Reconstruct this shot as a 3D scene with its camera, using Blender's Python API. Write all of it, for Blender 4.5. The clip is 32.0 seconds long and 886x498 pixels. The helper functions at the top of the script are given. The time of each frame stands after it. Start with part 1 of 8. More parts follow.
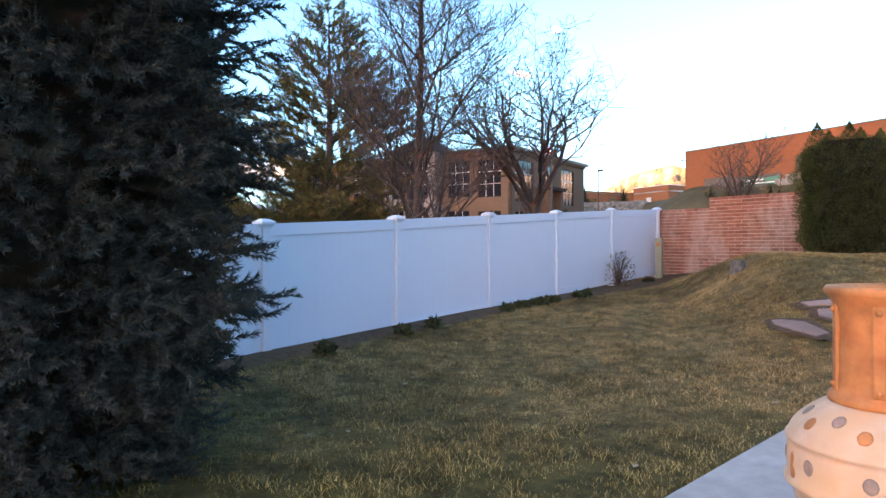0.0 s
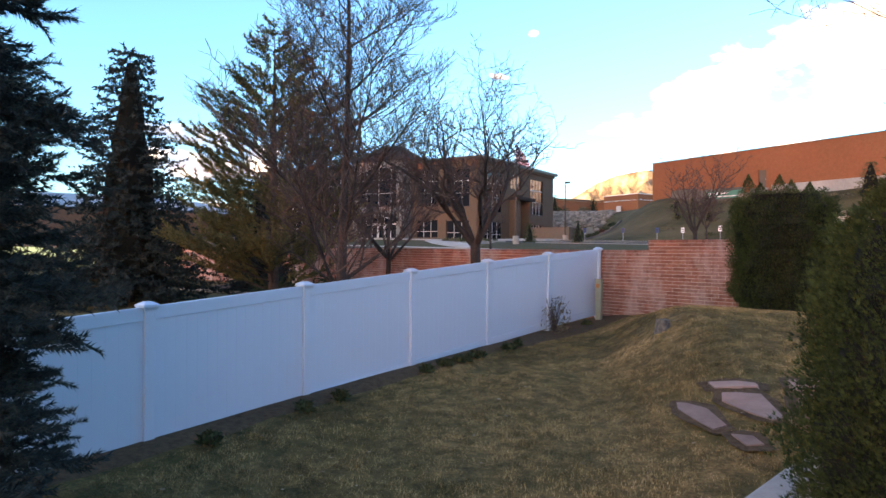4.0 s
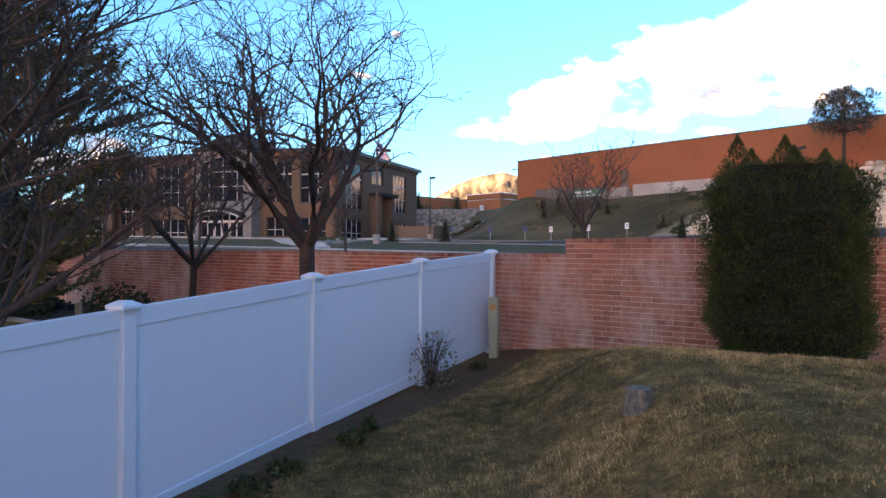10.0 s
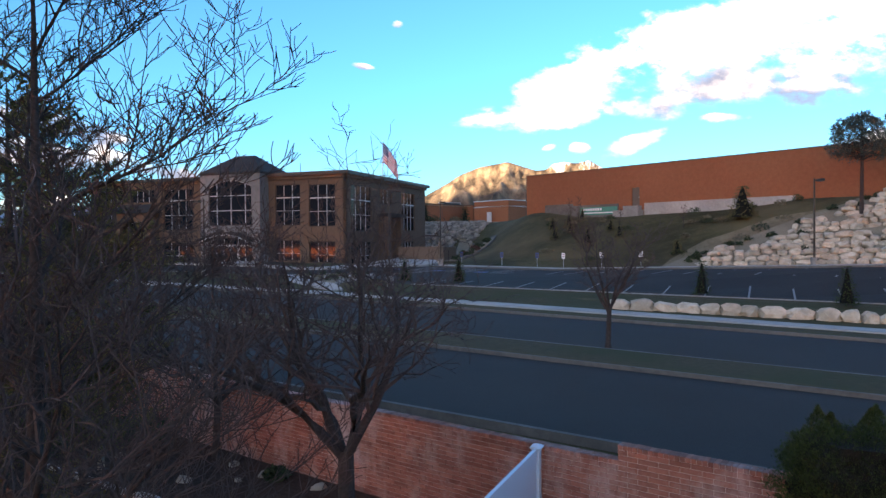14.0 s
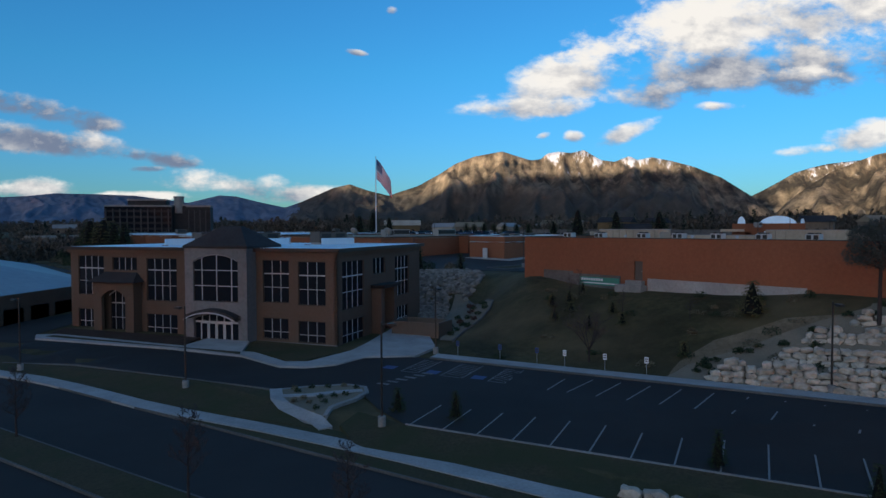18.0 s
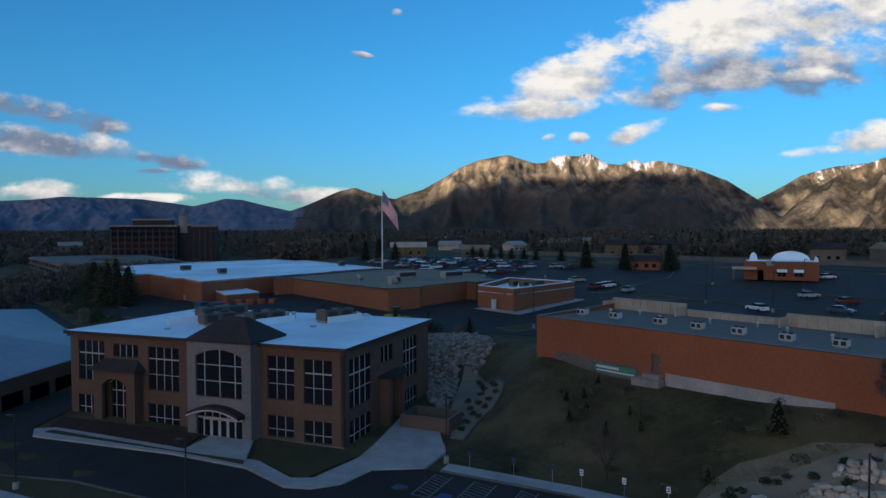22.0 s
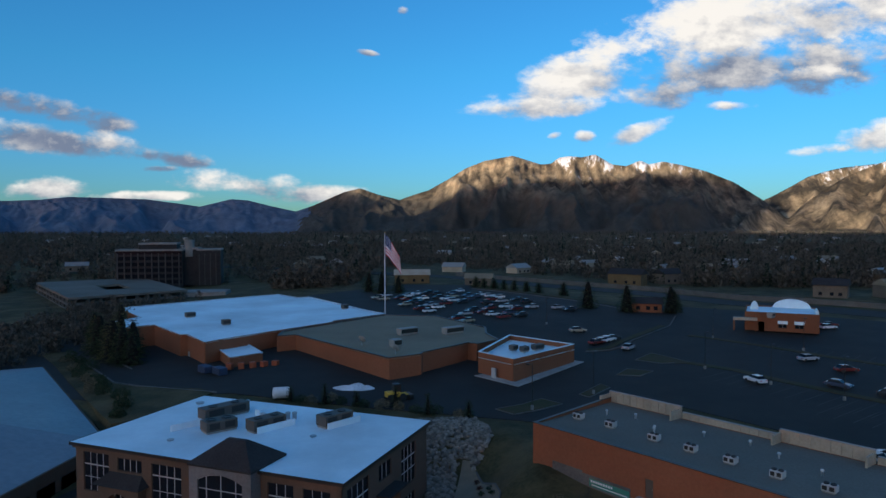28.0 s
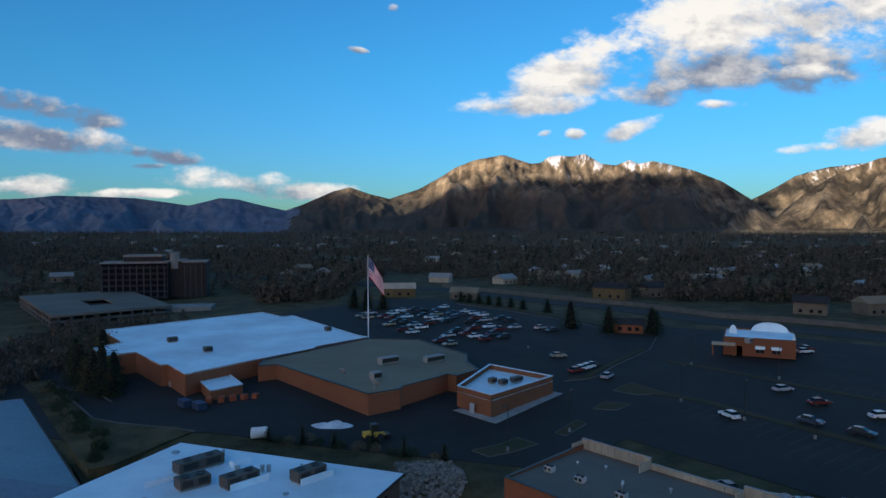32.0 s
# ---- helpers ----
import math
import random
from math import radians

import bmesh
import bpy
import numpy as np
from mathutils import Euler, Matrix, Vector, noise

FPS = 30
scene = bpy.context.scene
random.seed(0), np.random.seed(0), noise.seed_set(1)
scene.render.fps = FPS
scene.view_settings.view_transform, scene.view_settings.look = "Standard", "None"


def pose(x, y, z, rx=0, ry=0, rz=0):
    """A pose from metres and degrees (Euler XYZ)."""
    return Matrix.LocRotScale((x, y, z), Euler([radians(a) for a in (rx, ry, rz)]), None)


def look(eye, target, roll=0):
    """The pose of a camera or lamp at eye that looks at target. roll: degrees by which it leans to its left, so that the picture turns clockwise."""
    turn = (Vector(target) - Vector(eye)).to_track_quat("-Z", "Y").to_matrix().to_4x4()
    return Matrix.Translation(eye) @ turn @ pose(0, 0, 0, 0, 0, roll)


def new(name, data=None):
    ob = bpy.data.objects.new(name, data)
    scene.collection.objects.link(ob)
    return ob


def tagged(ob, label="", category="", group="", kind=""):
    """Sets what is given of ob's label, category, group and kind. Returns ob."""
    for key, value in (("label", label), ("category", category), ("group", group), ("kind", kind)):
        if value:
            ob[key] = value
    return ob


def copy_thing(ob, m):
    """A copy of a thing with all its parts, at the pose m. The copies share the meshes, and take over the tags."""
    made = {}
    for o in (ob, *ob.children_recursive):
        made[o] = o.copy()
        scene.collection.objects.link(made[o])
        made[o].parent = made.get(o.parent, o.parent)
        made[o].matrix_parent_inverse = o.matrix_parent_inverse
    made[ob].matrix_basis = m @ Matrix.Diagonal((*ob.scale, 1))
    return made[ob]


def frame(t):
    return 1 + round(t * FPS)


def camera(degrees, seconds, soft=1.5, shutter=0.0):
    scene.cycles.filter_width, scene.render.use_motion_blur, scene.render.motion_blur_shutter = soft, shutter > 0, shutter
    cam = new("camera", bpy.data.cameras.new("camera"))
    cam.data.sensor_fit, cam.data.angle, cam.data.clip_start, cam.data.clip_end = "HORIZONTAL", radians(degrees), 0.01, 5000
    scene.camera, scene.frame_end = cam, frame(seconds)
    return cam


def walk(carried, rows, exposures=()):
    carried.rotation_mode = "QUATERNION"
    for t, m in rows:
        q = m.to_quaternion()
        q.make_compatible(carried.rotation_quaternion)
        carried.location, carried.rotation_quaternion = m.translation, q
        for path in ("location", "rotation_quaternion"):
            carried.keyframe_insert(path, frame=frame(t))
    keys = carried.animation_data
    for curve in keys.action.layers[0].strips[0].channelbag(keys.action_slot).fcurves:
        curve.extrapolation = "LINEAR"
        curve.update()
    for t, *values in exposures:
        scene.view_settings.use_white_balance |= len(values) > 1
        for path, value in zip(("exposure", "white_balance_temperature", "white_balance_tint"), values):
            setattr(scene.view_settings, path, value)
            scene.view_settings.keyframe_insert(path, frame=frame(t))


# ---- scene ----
cam = camera(67.0, 32.0)
PATH = [
    (0, (0.947, -10.191, -2.395), (0.302, -8.298, -2.399), -0.3),
    (0.5, (0.89, -10.15, -2.206), (0.244, -8.257, -2.213), 0.0),
    (1, (0.941, -10.146, -2.026), (0.292, -8.254, -2.035), 0.2),
    (2, (1.109, -10.055, -1.787), (0.472, -8.159, -1.788), 0.1),
    (2.5, (1.368, -9.946, -1.793), (0.747, -8.044, -1.79), 0.1),
    (4.5, (1.757, -9.314, -1.357), (1.238, -7.383, -1.363), 0.7),
    (4.9, (1.692, -8.715, -1.332), (1.461, -6.728, -1.331), 0.4),
    (5, (1.728, -8.817, -1.284), (1.543, -6.825, -1.287), 0.3),
    (5.5, (1.663, -8.079, -1.29), (1.505, -6.086, -1.29), 0.1),
    (6, (1.55, -7.15, -1.287), (1.39, -5.156, -1.282), 0.2),
    (6.5, (1.407, -6.191, -1.29), (1.242, -4.198, -1.283), 0.4),
    (7, (1.243, -5.274, -1.299), (1.075, -3.281, -1.292), 0.4),
    (7.5, (1.036, -4.494, -1.309), (0.868, -2.501, -1.297), 0.3),
    (8, (0.898, -4.079, -1.348), (0.726, -2.086, -1.343), 0.3),
    (8.5, (0.82, -3.986, -1.394), (0.646, -1.993, -1.394), 0.5),
    (9, (0.782, -4.023, -1.419), (0.602, -2.031, -1.419), 0.2),
    (9.5, (0.767, -4.05, -1.424), (0.583, -2.058, -1.43), 0.3),
    (10, (0.785, -3.696, -1.371), (0.61, -1.703, -1.371), 0.3),
    (10.5, (0.801, -3.419, -1.363), (0.628, -1.426, -1.367), 0.4),
    (11, (0.751, -3.35, -1.36), (0.575, -1.357, -1.368), 0.3),
    (11.5, (0.687, -3.3, -1.367), (0.508, -1.309, -1.373), 0.2),
    (12, (0.639, -3.302, -1.37), (0.461, -1.31, -1.375), 0.2),
    (12.5, (0.545, -3.291, -1.21), (0.367, -1.299, -1.22), 0.6),
    (13, (0.433, -3.318, -0.346), (0.245, -1.327, -0.357), 0.2),
    (13.5, (0.269, -3.225, 0.819), (0.081, -1.234, 0.799), -0.1),
    (14, (0.102, -3.163, 2.087), (-0.086, -1.172, 2.058), -0.4),
    (14.5, (-0.384, -3.62, 3.464), (-0.572, -1.629, 3.416), -0.2),
    (16.5, (-0.606, -1.132, 7.991), (-0.78, 0.86, 7.94), -0.5),
    (17, (-0.374, -0.793, 9.145), (-0.544, 1.199, 9.08), -0.3),
    (17.5, (-0.216, -0.428, 10.358), (-0.383, 1.564, 10.291), -0.2),
    (18, (-0.298, 0.037, 11.528), (-0.468, 2.029, 11.462), -0.2),
    (18.5, (-0.524, 0.736, 12.778), (-0.692, 2.727, 12.714), -0.1),
    (19, (-0.854, 1.566, 13.933), (-1.031, 3.557, 13.873), -0.1),
    (19.5, (-1.391, 2.256, 15.094), (-1.575, 4.247, 15.039), -0.1),
    (20, (-1.688, 2.938, 16.183), (-1.872, 4.929, 16.135), -0.0),
    (20.5, (-1.709, 3.124, 17.339), (-1.901, 5.114, 17.29), -0.3),
    (21, (-1.493, 3.0, 18.489), (-1.683, 4.99, 18.436), -0.4),
    (21.5, (-1.23, 2.631, 19.674), (-1.418, 4.621, 19.613), -0.3),
    (22, (-1.039, 2.636, 20.897), (-1.224, 4.627, 20.836), -0.2),
    (22.5, (-0.756, 2.63, 22.153), (-0.939, 4.621, 22.093), -0.3),
    (23, (-0.66, 2.715, 23.292), (-0.843, 4.706, 23.23), -0.2),
    (23.5, (-0.579, 2.883, 24.405), (-0.76, 4.874, 24.344), -0.1),
    (24, (-0.525, 2.913, 25.566), (-0.709, 4.904, 25.506), -0.1),
    (24.5, (-0.447, 2.835, 26.67), (-0.632, 4.825, 26.61), -0.1),
    (25, (-0.412, 2.755, 27.767), (-0.603, 4.745, 27.705), -0.0),
    (25.5, (-0.433, 2.603, 28.941), (-0.628, 4.592, 28.876), -0.0),
    (27.5, (-0.173, 2.205, 33.408), (-0.371, 4.194, 33.347), 0.0),
    (28, (-0.026, 1.866, 34.506), (-0.227, 3.855, 34.44), -0.1),
    (28.5, (0.122, 1.635, 35.635), (-0.079, 3.624, 35.566), -0.1),
    (29, (0.351, 1.582, 36.755), (0.156, 3.571, 36.684), 0.0),
    (29.5, (0.638, 1.535, 37.936), (0.445, 3.524, 37.863), -0.0),
    (30, (0.973, 1.564, 39.09), (0.785, 3.554, 39.019), 0.0),
    (30.5, (1.372, 1.498, 40.19), (1.182, 3.488, 40.122), -0.1),
    (31, (1.806, 1.474, 41.148), (1.618, 3.464, 41.078), -0.1),
    (31.5, (2.114, 1.091, 41.771), (1.933, 3.082, 41.695), -0.2),
    (32, (2.369, 1.457, 41.994), (2.196, 3.448, 41.921), -0.1),
]
EXPOSURES = [(0.0, 3.15, 12500, 34), (2.5, 3.1, 12500, 34), (4.6, 2.4, 11000, 33), (7.0, 2.05, 10200, 32), (8.2, 2.15, 9800, 31), (10.0, 2.3, 9600, 31), (13.2, 2.5, 9600, 31), (14.4, 1.3, 7700, 18), (16.5, 0.45, 6700, 10), (19.0, 0.45, 6700, 10), (32.0, 0.5, 6700, 10)]
walk(cam, [(t, look(eye, target, roll)) for t, eye, target, roll in PATH], EXPOSURES)

# ---- world, sun ----
SUN_D = Vector((0.5, 0.866))           # the way the low sun shines, over the ground
SUN_EL = radians(5.0)
world = bpy.data.worlds.new("world")
scene.world = world
world.use_nodes = True


# ---- sky, sun ----
SKY_F, SKY_R = Vector((-0.0905, 0.9959, 0)), Vector((0.9959, 0.0905, 0))     # the view's heading and its right
CLOUDS = (  # azimuth, height, half-width, half-height (tangents), slope, brightness
    (0.50, 0.315, 0.34, 0.07, 0.22, 1.05), (0.62, 0.335, 0.24, 0.07, 0.1, 1.0), (0.34, 0.275, 0.14, 0.06, 0.3, 1.05), (0.17, 0.212, 0.115, 0.048, 0.25, 1.0), (0.10, 0.176, 0.095, 0.018, 0.05, 0.95), (0.25, 0.24, 0.11, 0.05, 0.3, 0.95), (0.28, 0.262, 0.09, 0.045, 0.2, 1.0),
    (0.36, 0.222, 0.13, 0.04, 0.05, 0.55), (0.50, 0.235, 0.2, 0.045, 0.05, 0.5), (0.64, 0.245, 0.16, 0.05, 0.05, 0.55), (0.54, 0.226, 0.08, 0.014, 0.0, 0.95), (0.31, 0.195, 0.08, 0.03, 0.1, 0.6), (0.19, 0.178, 0.05, 0.016, 0.1, 0.9), (0.285, 0.143, 0.055, 0.018, 0.3, 0.9),
    (0.2, 0.134, 0.02, 0.011, 0.0, 1.0), (0.155, 0.135, 0.014, 0.007, 0.2, 0.9), (0.425, 0.178, 0.05, 0.009, 0.0, 0.9), (0.64, 0.135, 0.075, 0.026, 0.1, 1.0), (0.55, 0.112, 0.05, 0.011, 0.1, 0.85),
    (-0.61, 0.178, 0.16, 0.026, -0.22, 0.2), (-0.64, 0.14, 0.14, 0.03, -0.1, 0.62), (-0.52, 0.122, 0.16, 0.024, -0.16, 0.4), (-0.43, 0.104, 0.08, 0.012, -0.15, 0.2), (-0.44, 0.088, 0.04, 0.006, 0.0, 0.35),
    (-0.61, 0.06, 0.08, 0.022, 0.0, 0.9), (-0.30, 0.064, 0.12, 0.024, -0.08, 0.85), (-0.2, 0.05, 0.08, 0.016, 0.0, 0.8), (-0.45, 0.047, 0.1, 0.009, 0.0, 0.9),
    (-0.12, 0.258, 0.02, 0.006, -0.2, 0.5), (-0.07, 0.32, 0.012, 0.008, 0.0, 0.7), (0.05, 0.50, 0.18, 0.04, 0.1, 0.8), (-0.5, 0.55, 0.2, 0.05, 0.1, 0.7))


def build_sky():
    nt = world.node_tree
    L = nt.links.new
    out = nt.nodes["World Output"]
    bg = nt.nodes["Background"]
    sky = nt.nodes.new("ShaderNodeTexSky")
    sky.sky_type, sky.sun_disc = "NISHITA", False
    sky.sun_elevation = SUN_EL
    sky.sun_rotation = math.atan2(-SUN_D.x, -SUN_D.y)
    sky.air_density, sky.dust_density, sky.ozone_density = SKY_AIR, SKY_DUST, SKY_OZONE
    tc = nt.nodes.new("ShaderNodeTexCoord")

    def math_node(op, a, b=0.0, c=0.0):
        n = nt.nodes.new("ShaderNodeMath")
        n.operation = op
        for k, v in enumerate((a, b, c)):
            if isinstance(v, float):
                n.inputs[k].default_value = v
            else:
                L(v, n.inputs[k])
        return n.outputs[0]

    def dot(v):
        n = nt.nodes.new("ShaderNodeVectorMath")
        n.operation = "DOT_PRODUCT"
        L(tc.outputs["Generated"], n.inputs[0])
        n.inputs[1].default_value = v
        return n.outputs["Value"]

    # the evening sky: warm and bright towards the sun, deep blue away from it
    west = nt.nodes.new("ShaderNodeMapRange")
    west.interpolation_type = "SMOOTHSTEP"
    west.inputs["From Min"].default_value, west.inputs["From Max"].default_value = 0.05, 0.9
    L(dot(Vector((-SUN_D.x, -SUN_D.y, 0))), west.inputs["Value"])
    tone = nt.nodes.new("ShaderNodeMix")
    tone.data_type = "RGBA"
    L(west.outputs["Result"], tone.inputs[0])
    tone.inputs[6].default_value, tone.inputs[7].default_value = (*SKY_EAST, 1), (*SKY_WEST, 1)
    tint = nt.nodes.new("ShaderNodeMix")
    tint.data_type, tint.blend_type = "RGBA", "MULTIPLY"
    tint.inputs["Factor"].default_value = 1.0
    L(sky.outputs[0], tint.inputs[6])
    L(tone.outputs[2], tint.inputs[7])
    low = nt.nodes.new("ShaderNodeValToRGB")
    low.color_ramp.elements[0].position, low.color_ramp.elements[0].color = 0.0, (*SKY_LOW, 1)
    low.color_ramp.elements[1].position, low.color_ramp.elements[1].color = 0.22, (1, 1, 1, 1)
    L(dot(Vector((0, 0, 1))), low.inputs["Fac"])
    band = nt.nodes.new("ShaderNodeMix")
    band.data_type, band.blend_type = "RGBA", "MULTIPLY"
    band.inputs["Factor"].default_value = 1.0
    L(tint.outputs[2], band.inputs[6])
    L(low.outputs["Color"], band.inputs[7])
    colour = band.outputs[2]
    ahead = math_node("MAXIMUM", dot(SKY_F), 0.02)
    u = math_node("DIVIDE", dot(SKY_R), ahead)
    v = math_node("DIVIDE", dot(Vector((0, 0, 1))), ahead)
    comb = nt.nodes.new("ShaderNodeCombineXYZ")
    L(u, comb.inputs[0])
    L(math_node("MULTIPLY", v, 1.7), comb.inputs[1])

    def fbm(scale, detail, rough, off):
        mp = nt.nodes.new("ShaderNodeMapping")
        mp.inputs["Location"].default_value = off
        L(comb.outputs[0], mp.inputs["Vector"])
        n = nt.nodes.new("ShaderNodeTexNoise")
        n.inputs["Scale"].default_value, n.inputs["Detail"].default_value, n.inputs["Roughness"].default_value = scale, detail, rough
        L(mp.outputs[0], n.inputs["Vector"])
        return n.outputs["Fac"]

    puff = fbm(8.5, 12.0, 0.6, (0, 0, 0))
    lit = fbm(8.5, 12.0, 0.6, (0.012, -0.028, 0))
    relief = math_node("MULTIPLY", math_node("SUBTRACT", puff, lit), 2.4)
    big = math_node("MULTIPLY", math_node("SUBTRACT", puff, 0.5), 4.0)
    for cu, cv, hw, hh, slope, bright in CLOUDS:
        du = math_node("SUBTRACT", u, cu)
        dv = math_node("SUBTRACT", math_node("SUBTRACT", v, cv), math_node("MULTIPLY", du, slope))
        q = math_node("ADD", math_node("POWER", math_node("ABSOLUTE", math_node("DIVIDE", du, hw)), 2.0), math_node("POWER", math_node("ABSOLUTE", math_node("DIVIDE", dv, hh)), 2.0))
        dens = math_node("ADD", math_node("SUBTRACT", 0.75, q), big)
        mr = nt.nodes.new("ShaderNodeMapRange")
        mr.interpolation_type = "SMOOTHSTEP"
        mr.inputs["From Min"].default_value, mr.inputs["From Max"].default_value = -0.1, 0.8
        L(dens, mr.inputs["Value"])
        shade = math_node("ADD", math_node("ADD", math_node("MULTIPLY", math_node("DIVIDE", dv, hh), 0.42), relief), bright - 0.3)
        cr = nt.nodes.new("ShaderNodeValToRGB")
        cr.color_ramp.elements[0].position, cr.color_ramp.elements[0].color = 0.0, (*[c * CLOUD_GAIN for c in (0.17, 0.22, 0.33)], 1)
        cr.color_ramp.elements[1].position, cr.color_ramp.elements[1].color = 0.85, (*[c * CLOUD_GAIN for c in (0.9, 0.88, 0.85)], 1)
        L(shade, cr.inputs["Fac"])
        mx = nt.nodes.new("ShaderNodeMix")
        mx.data_type = "RGBA"
        fac = math_node("MULTIPLY", mr.outputs["Result"], 0.96)
        L(fac, mx.inputs[0])
        L(colour, mx.inputs[6])
        L(cr.outputs["Color"], mx.inputs[7])
        colour = mx.outputs[2]
    L(colour, bg.inputs["Color"])
    bg.inputs["Strength"].default_value = SKY_STRENGTH


SKY_AIR, SKY_DUST, SKY_OZONE = 1.0, 0.15, 2.0
SKY_EAST, SKY_WEST = (0.205, 0.83, 1.43), (2.3, 1.85, 1.85)
SKY_LOW = (1.3, 0.78, 1.08)
SKY_STRENGTH = 0.15
CLOUD_GAIN = 0.75 / SKY_STRENGTH
build_sky()
sun = new("sun", bpy.data.lights.new("sun", "SUN"))
sun.data.energy, sun.data.angle, sun.data.color = 5.0, radians(0.5), (1.0, 0.86, 0.68)
sun.matrix_world = look((0, 0, 50), (SUN_D.x, SUN_D.y, 50 - math.tan(SUN_EL)))
tagged(sun, "low evening sun", "sun")


# ---- site geometry: planes and directions ----
def V2(x, y):
    return Vector((x, y))


ST_D, ST_N = V2(0.89, -0.456), V2(0.456, 0.89)      # street direction and its normal
WA_P, WA_D = V2(1.9, 7.7), V2(0.85, -0.527)        # garden wall: a point and direction
WA_N = V2(0.527, 0.85)
KE_OFF = 54.6 - 50.5                                # the kerb bends: its eastern part runs along the street
KE_N = V2(0.349, 0.937)                             # normal of the car park's rear kerb
LB_P, LB_E, LB_V = V2(2.8, 85.0), V2(0.7206, -0.6933), V2(0.6933, 0.7206)   # long store: corner, along, into


def smooth(a, b, t):
    t = min(1.0, max(0.0, (t - a) / (b - a)))
    return t * t * (3 - 2 * t)


def site_z(x, y):
    rise = 0.05 * min(45.0, max(0.0, 0.847 * x - 0.5316 * y + 26.5)) * smooth(-16.5, -7.5, 0.349 * x + 0.937 * y - 54.6)
    return rise - 0.00638 * x + 0.02404 * y - 2.089 - 0.45 * smooth(33.6, 31.8, 0.456 * x + 0.89 * y)


def retail_z(x, y):
    return min(8.5, 5.2 + 0.03 * (y - 125.0)) - 0.045 * min(120.0, max(0.0, -50.0 - x)) * smooth(420.0, 330.0, y)


def yard_z(x, y):
    z = -3.27 + 0.032 * (min(y, 9.0) - 7.9)
    mound = smooth(1.0, 3.1, x + 0.1 * y) * smooth(-3.5, 2.2, y) * (1 - 0.62 * smooth(3.8, 6.8, y + 0.3 * (x - 4)))
    return z + 0.85 * mound


def rear_z(e):
    """Height of the grass along the long store's rear wall."""
    return float(np.interp(e, [-10, 0, 4, 8, 14, 18, 26, 30, 34, 40, 82], [6.3, 5.75, 5.4, 4.8, 4.6, 4.75, 4.9, 5.2, 5.7, 5.7, 5.5]))


def ground_z(x, y):
    """Street and office plane, the grass bank behind it, the shopping plateau above."""
    s = site_z(x, y)
    u = max(KE_N.x * x + KE_N.y * y, 0.5316 * x + 0.847 * y + KE_OFF) - 54.6
    p = V2(x, y) - LB_P
    w = p.dot(LB_V)                       # metres behind the long store's rear wall
    e = p.dot(LB_E)
    ub = max(7.0, u - w)                  # bank's depth at this place
    bank = smooth(1.2, ub + 0.5, u)
    side = smooth(-7.0, 5.0, x)
    back = smooth(87.0, 100.0, y + 0.15 * x)
    top = rear_z(e)
    if w > 1.0:
        top += (retail_z(x, y) - top) * smooth(1.0, 14.0, w)
    if x < 3 and w > -3:
        top = top + (retail_z(x, y) - top) * smooth(3, -12, x)
    hill = s + (top - s) * bank
    flat = s + (retail_z(x, y) - s) * back
    z = flat + (hill - flat) * side
    if y > 240 or abs(x) > 200:
        z = max(z, 8.0) if y > 420 else z
    return z


# ---- mesh helpers ----
def mesh_object(name, bm, material, parent=None, label="", smooth_faces=False):
    me = bpy.data.meshes.new(name)
    if smooth_faces:
        for f in bm.faces:
            f.smooth = True
    bm.to_mesh(me)
    bm.free()
    if material:
        me.materials.append(material)
    ob = new(name, me)
    if parent:
        ob.parent = parent
    if label:
        ob["label"] = label
    return ob


def part(name, bm, material, parent, label="", smooth_faces=False):
    return mesh_object(name, bm, material, parent, label, smooth_faces)


def thing(name, label, category, group="", kind="", m=None):
    ob = new(name)
    if m:
        ob.matrix_world = m
    return tagged(ob, label, category, group, kind)


def from_lists(name, verts, faces, material, parent=None, smooth_faces=False):
    me = bpy.data.meshes.new(name)
    me.from_pydata(verts, [], faces)
    if smooth_faces:
        me.polygons.foreach_set("use_smooth", [True] * len(me.polygons))
    me.materials.append(material)
    ob = new(name, me)
    if parent:
        ob.parent = parent
    return ob


def from_arrays(name, verts, tris, material, parent=None):
    me = bpy.data.meshes.new(name)
    n = len(tris)
    me.vertices.add(len(verts))
    me.vertices.foreach_set("co", np.ascontiguousarray(verts, dtype=np.float32).ravel())
    me.loops.add(3 * n)
    me.loops.foreach_set("vertex_index", np.ascontiguousarray(tris, dtype=np.int32).ravel())
    me.polygons.add(n)
    me.polygons.foreach_set("loop_start", np.arange(0, 3 * n, 3, dtype=np.int32))
    me.update(calc_edges=True)
    me.materials.append(material)
    ob = new(name, me)
    if parent:
        ob.parent = parent
    return ob


def box(bm, x0, x1, y0, y1, z0, z1, m=None):
    vs = [bm.verts.new((x, y, z)) for x in (x0, x1) for y in (y0, y1) for z in (z0, z1)]
    if m:
        for v in vs:
            v.co = m @ v.co
    for q in ((0, 1, 3, 2), (4, 6, 7, 5), (0, 4, 5, 1), (2, 3, 7, 6), (0, 2, 6, 4), (1, 5, 7, 3)):
        bm.faces.new([vs[i] for i in q])
    return vs


def bevel(bm, w, seg=1):
    bmesh.ops.bevel(bm, geom=bm.edges[:], offset=w, segments=seg, affect="EDGES", profile=0.6)
    return bm


def boxes(*dims, m=None, bev=0):
    bm = bmesh.new()
    for d in dims:
        box(bm, *d, m=m)
    if bev:
        bevel(bm, bev)
    return bm


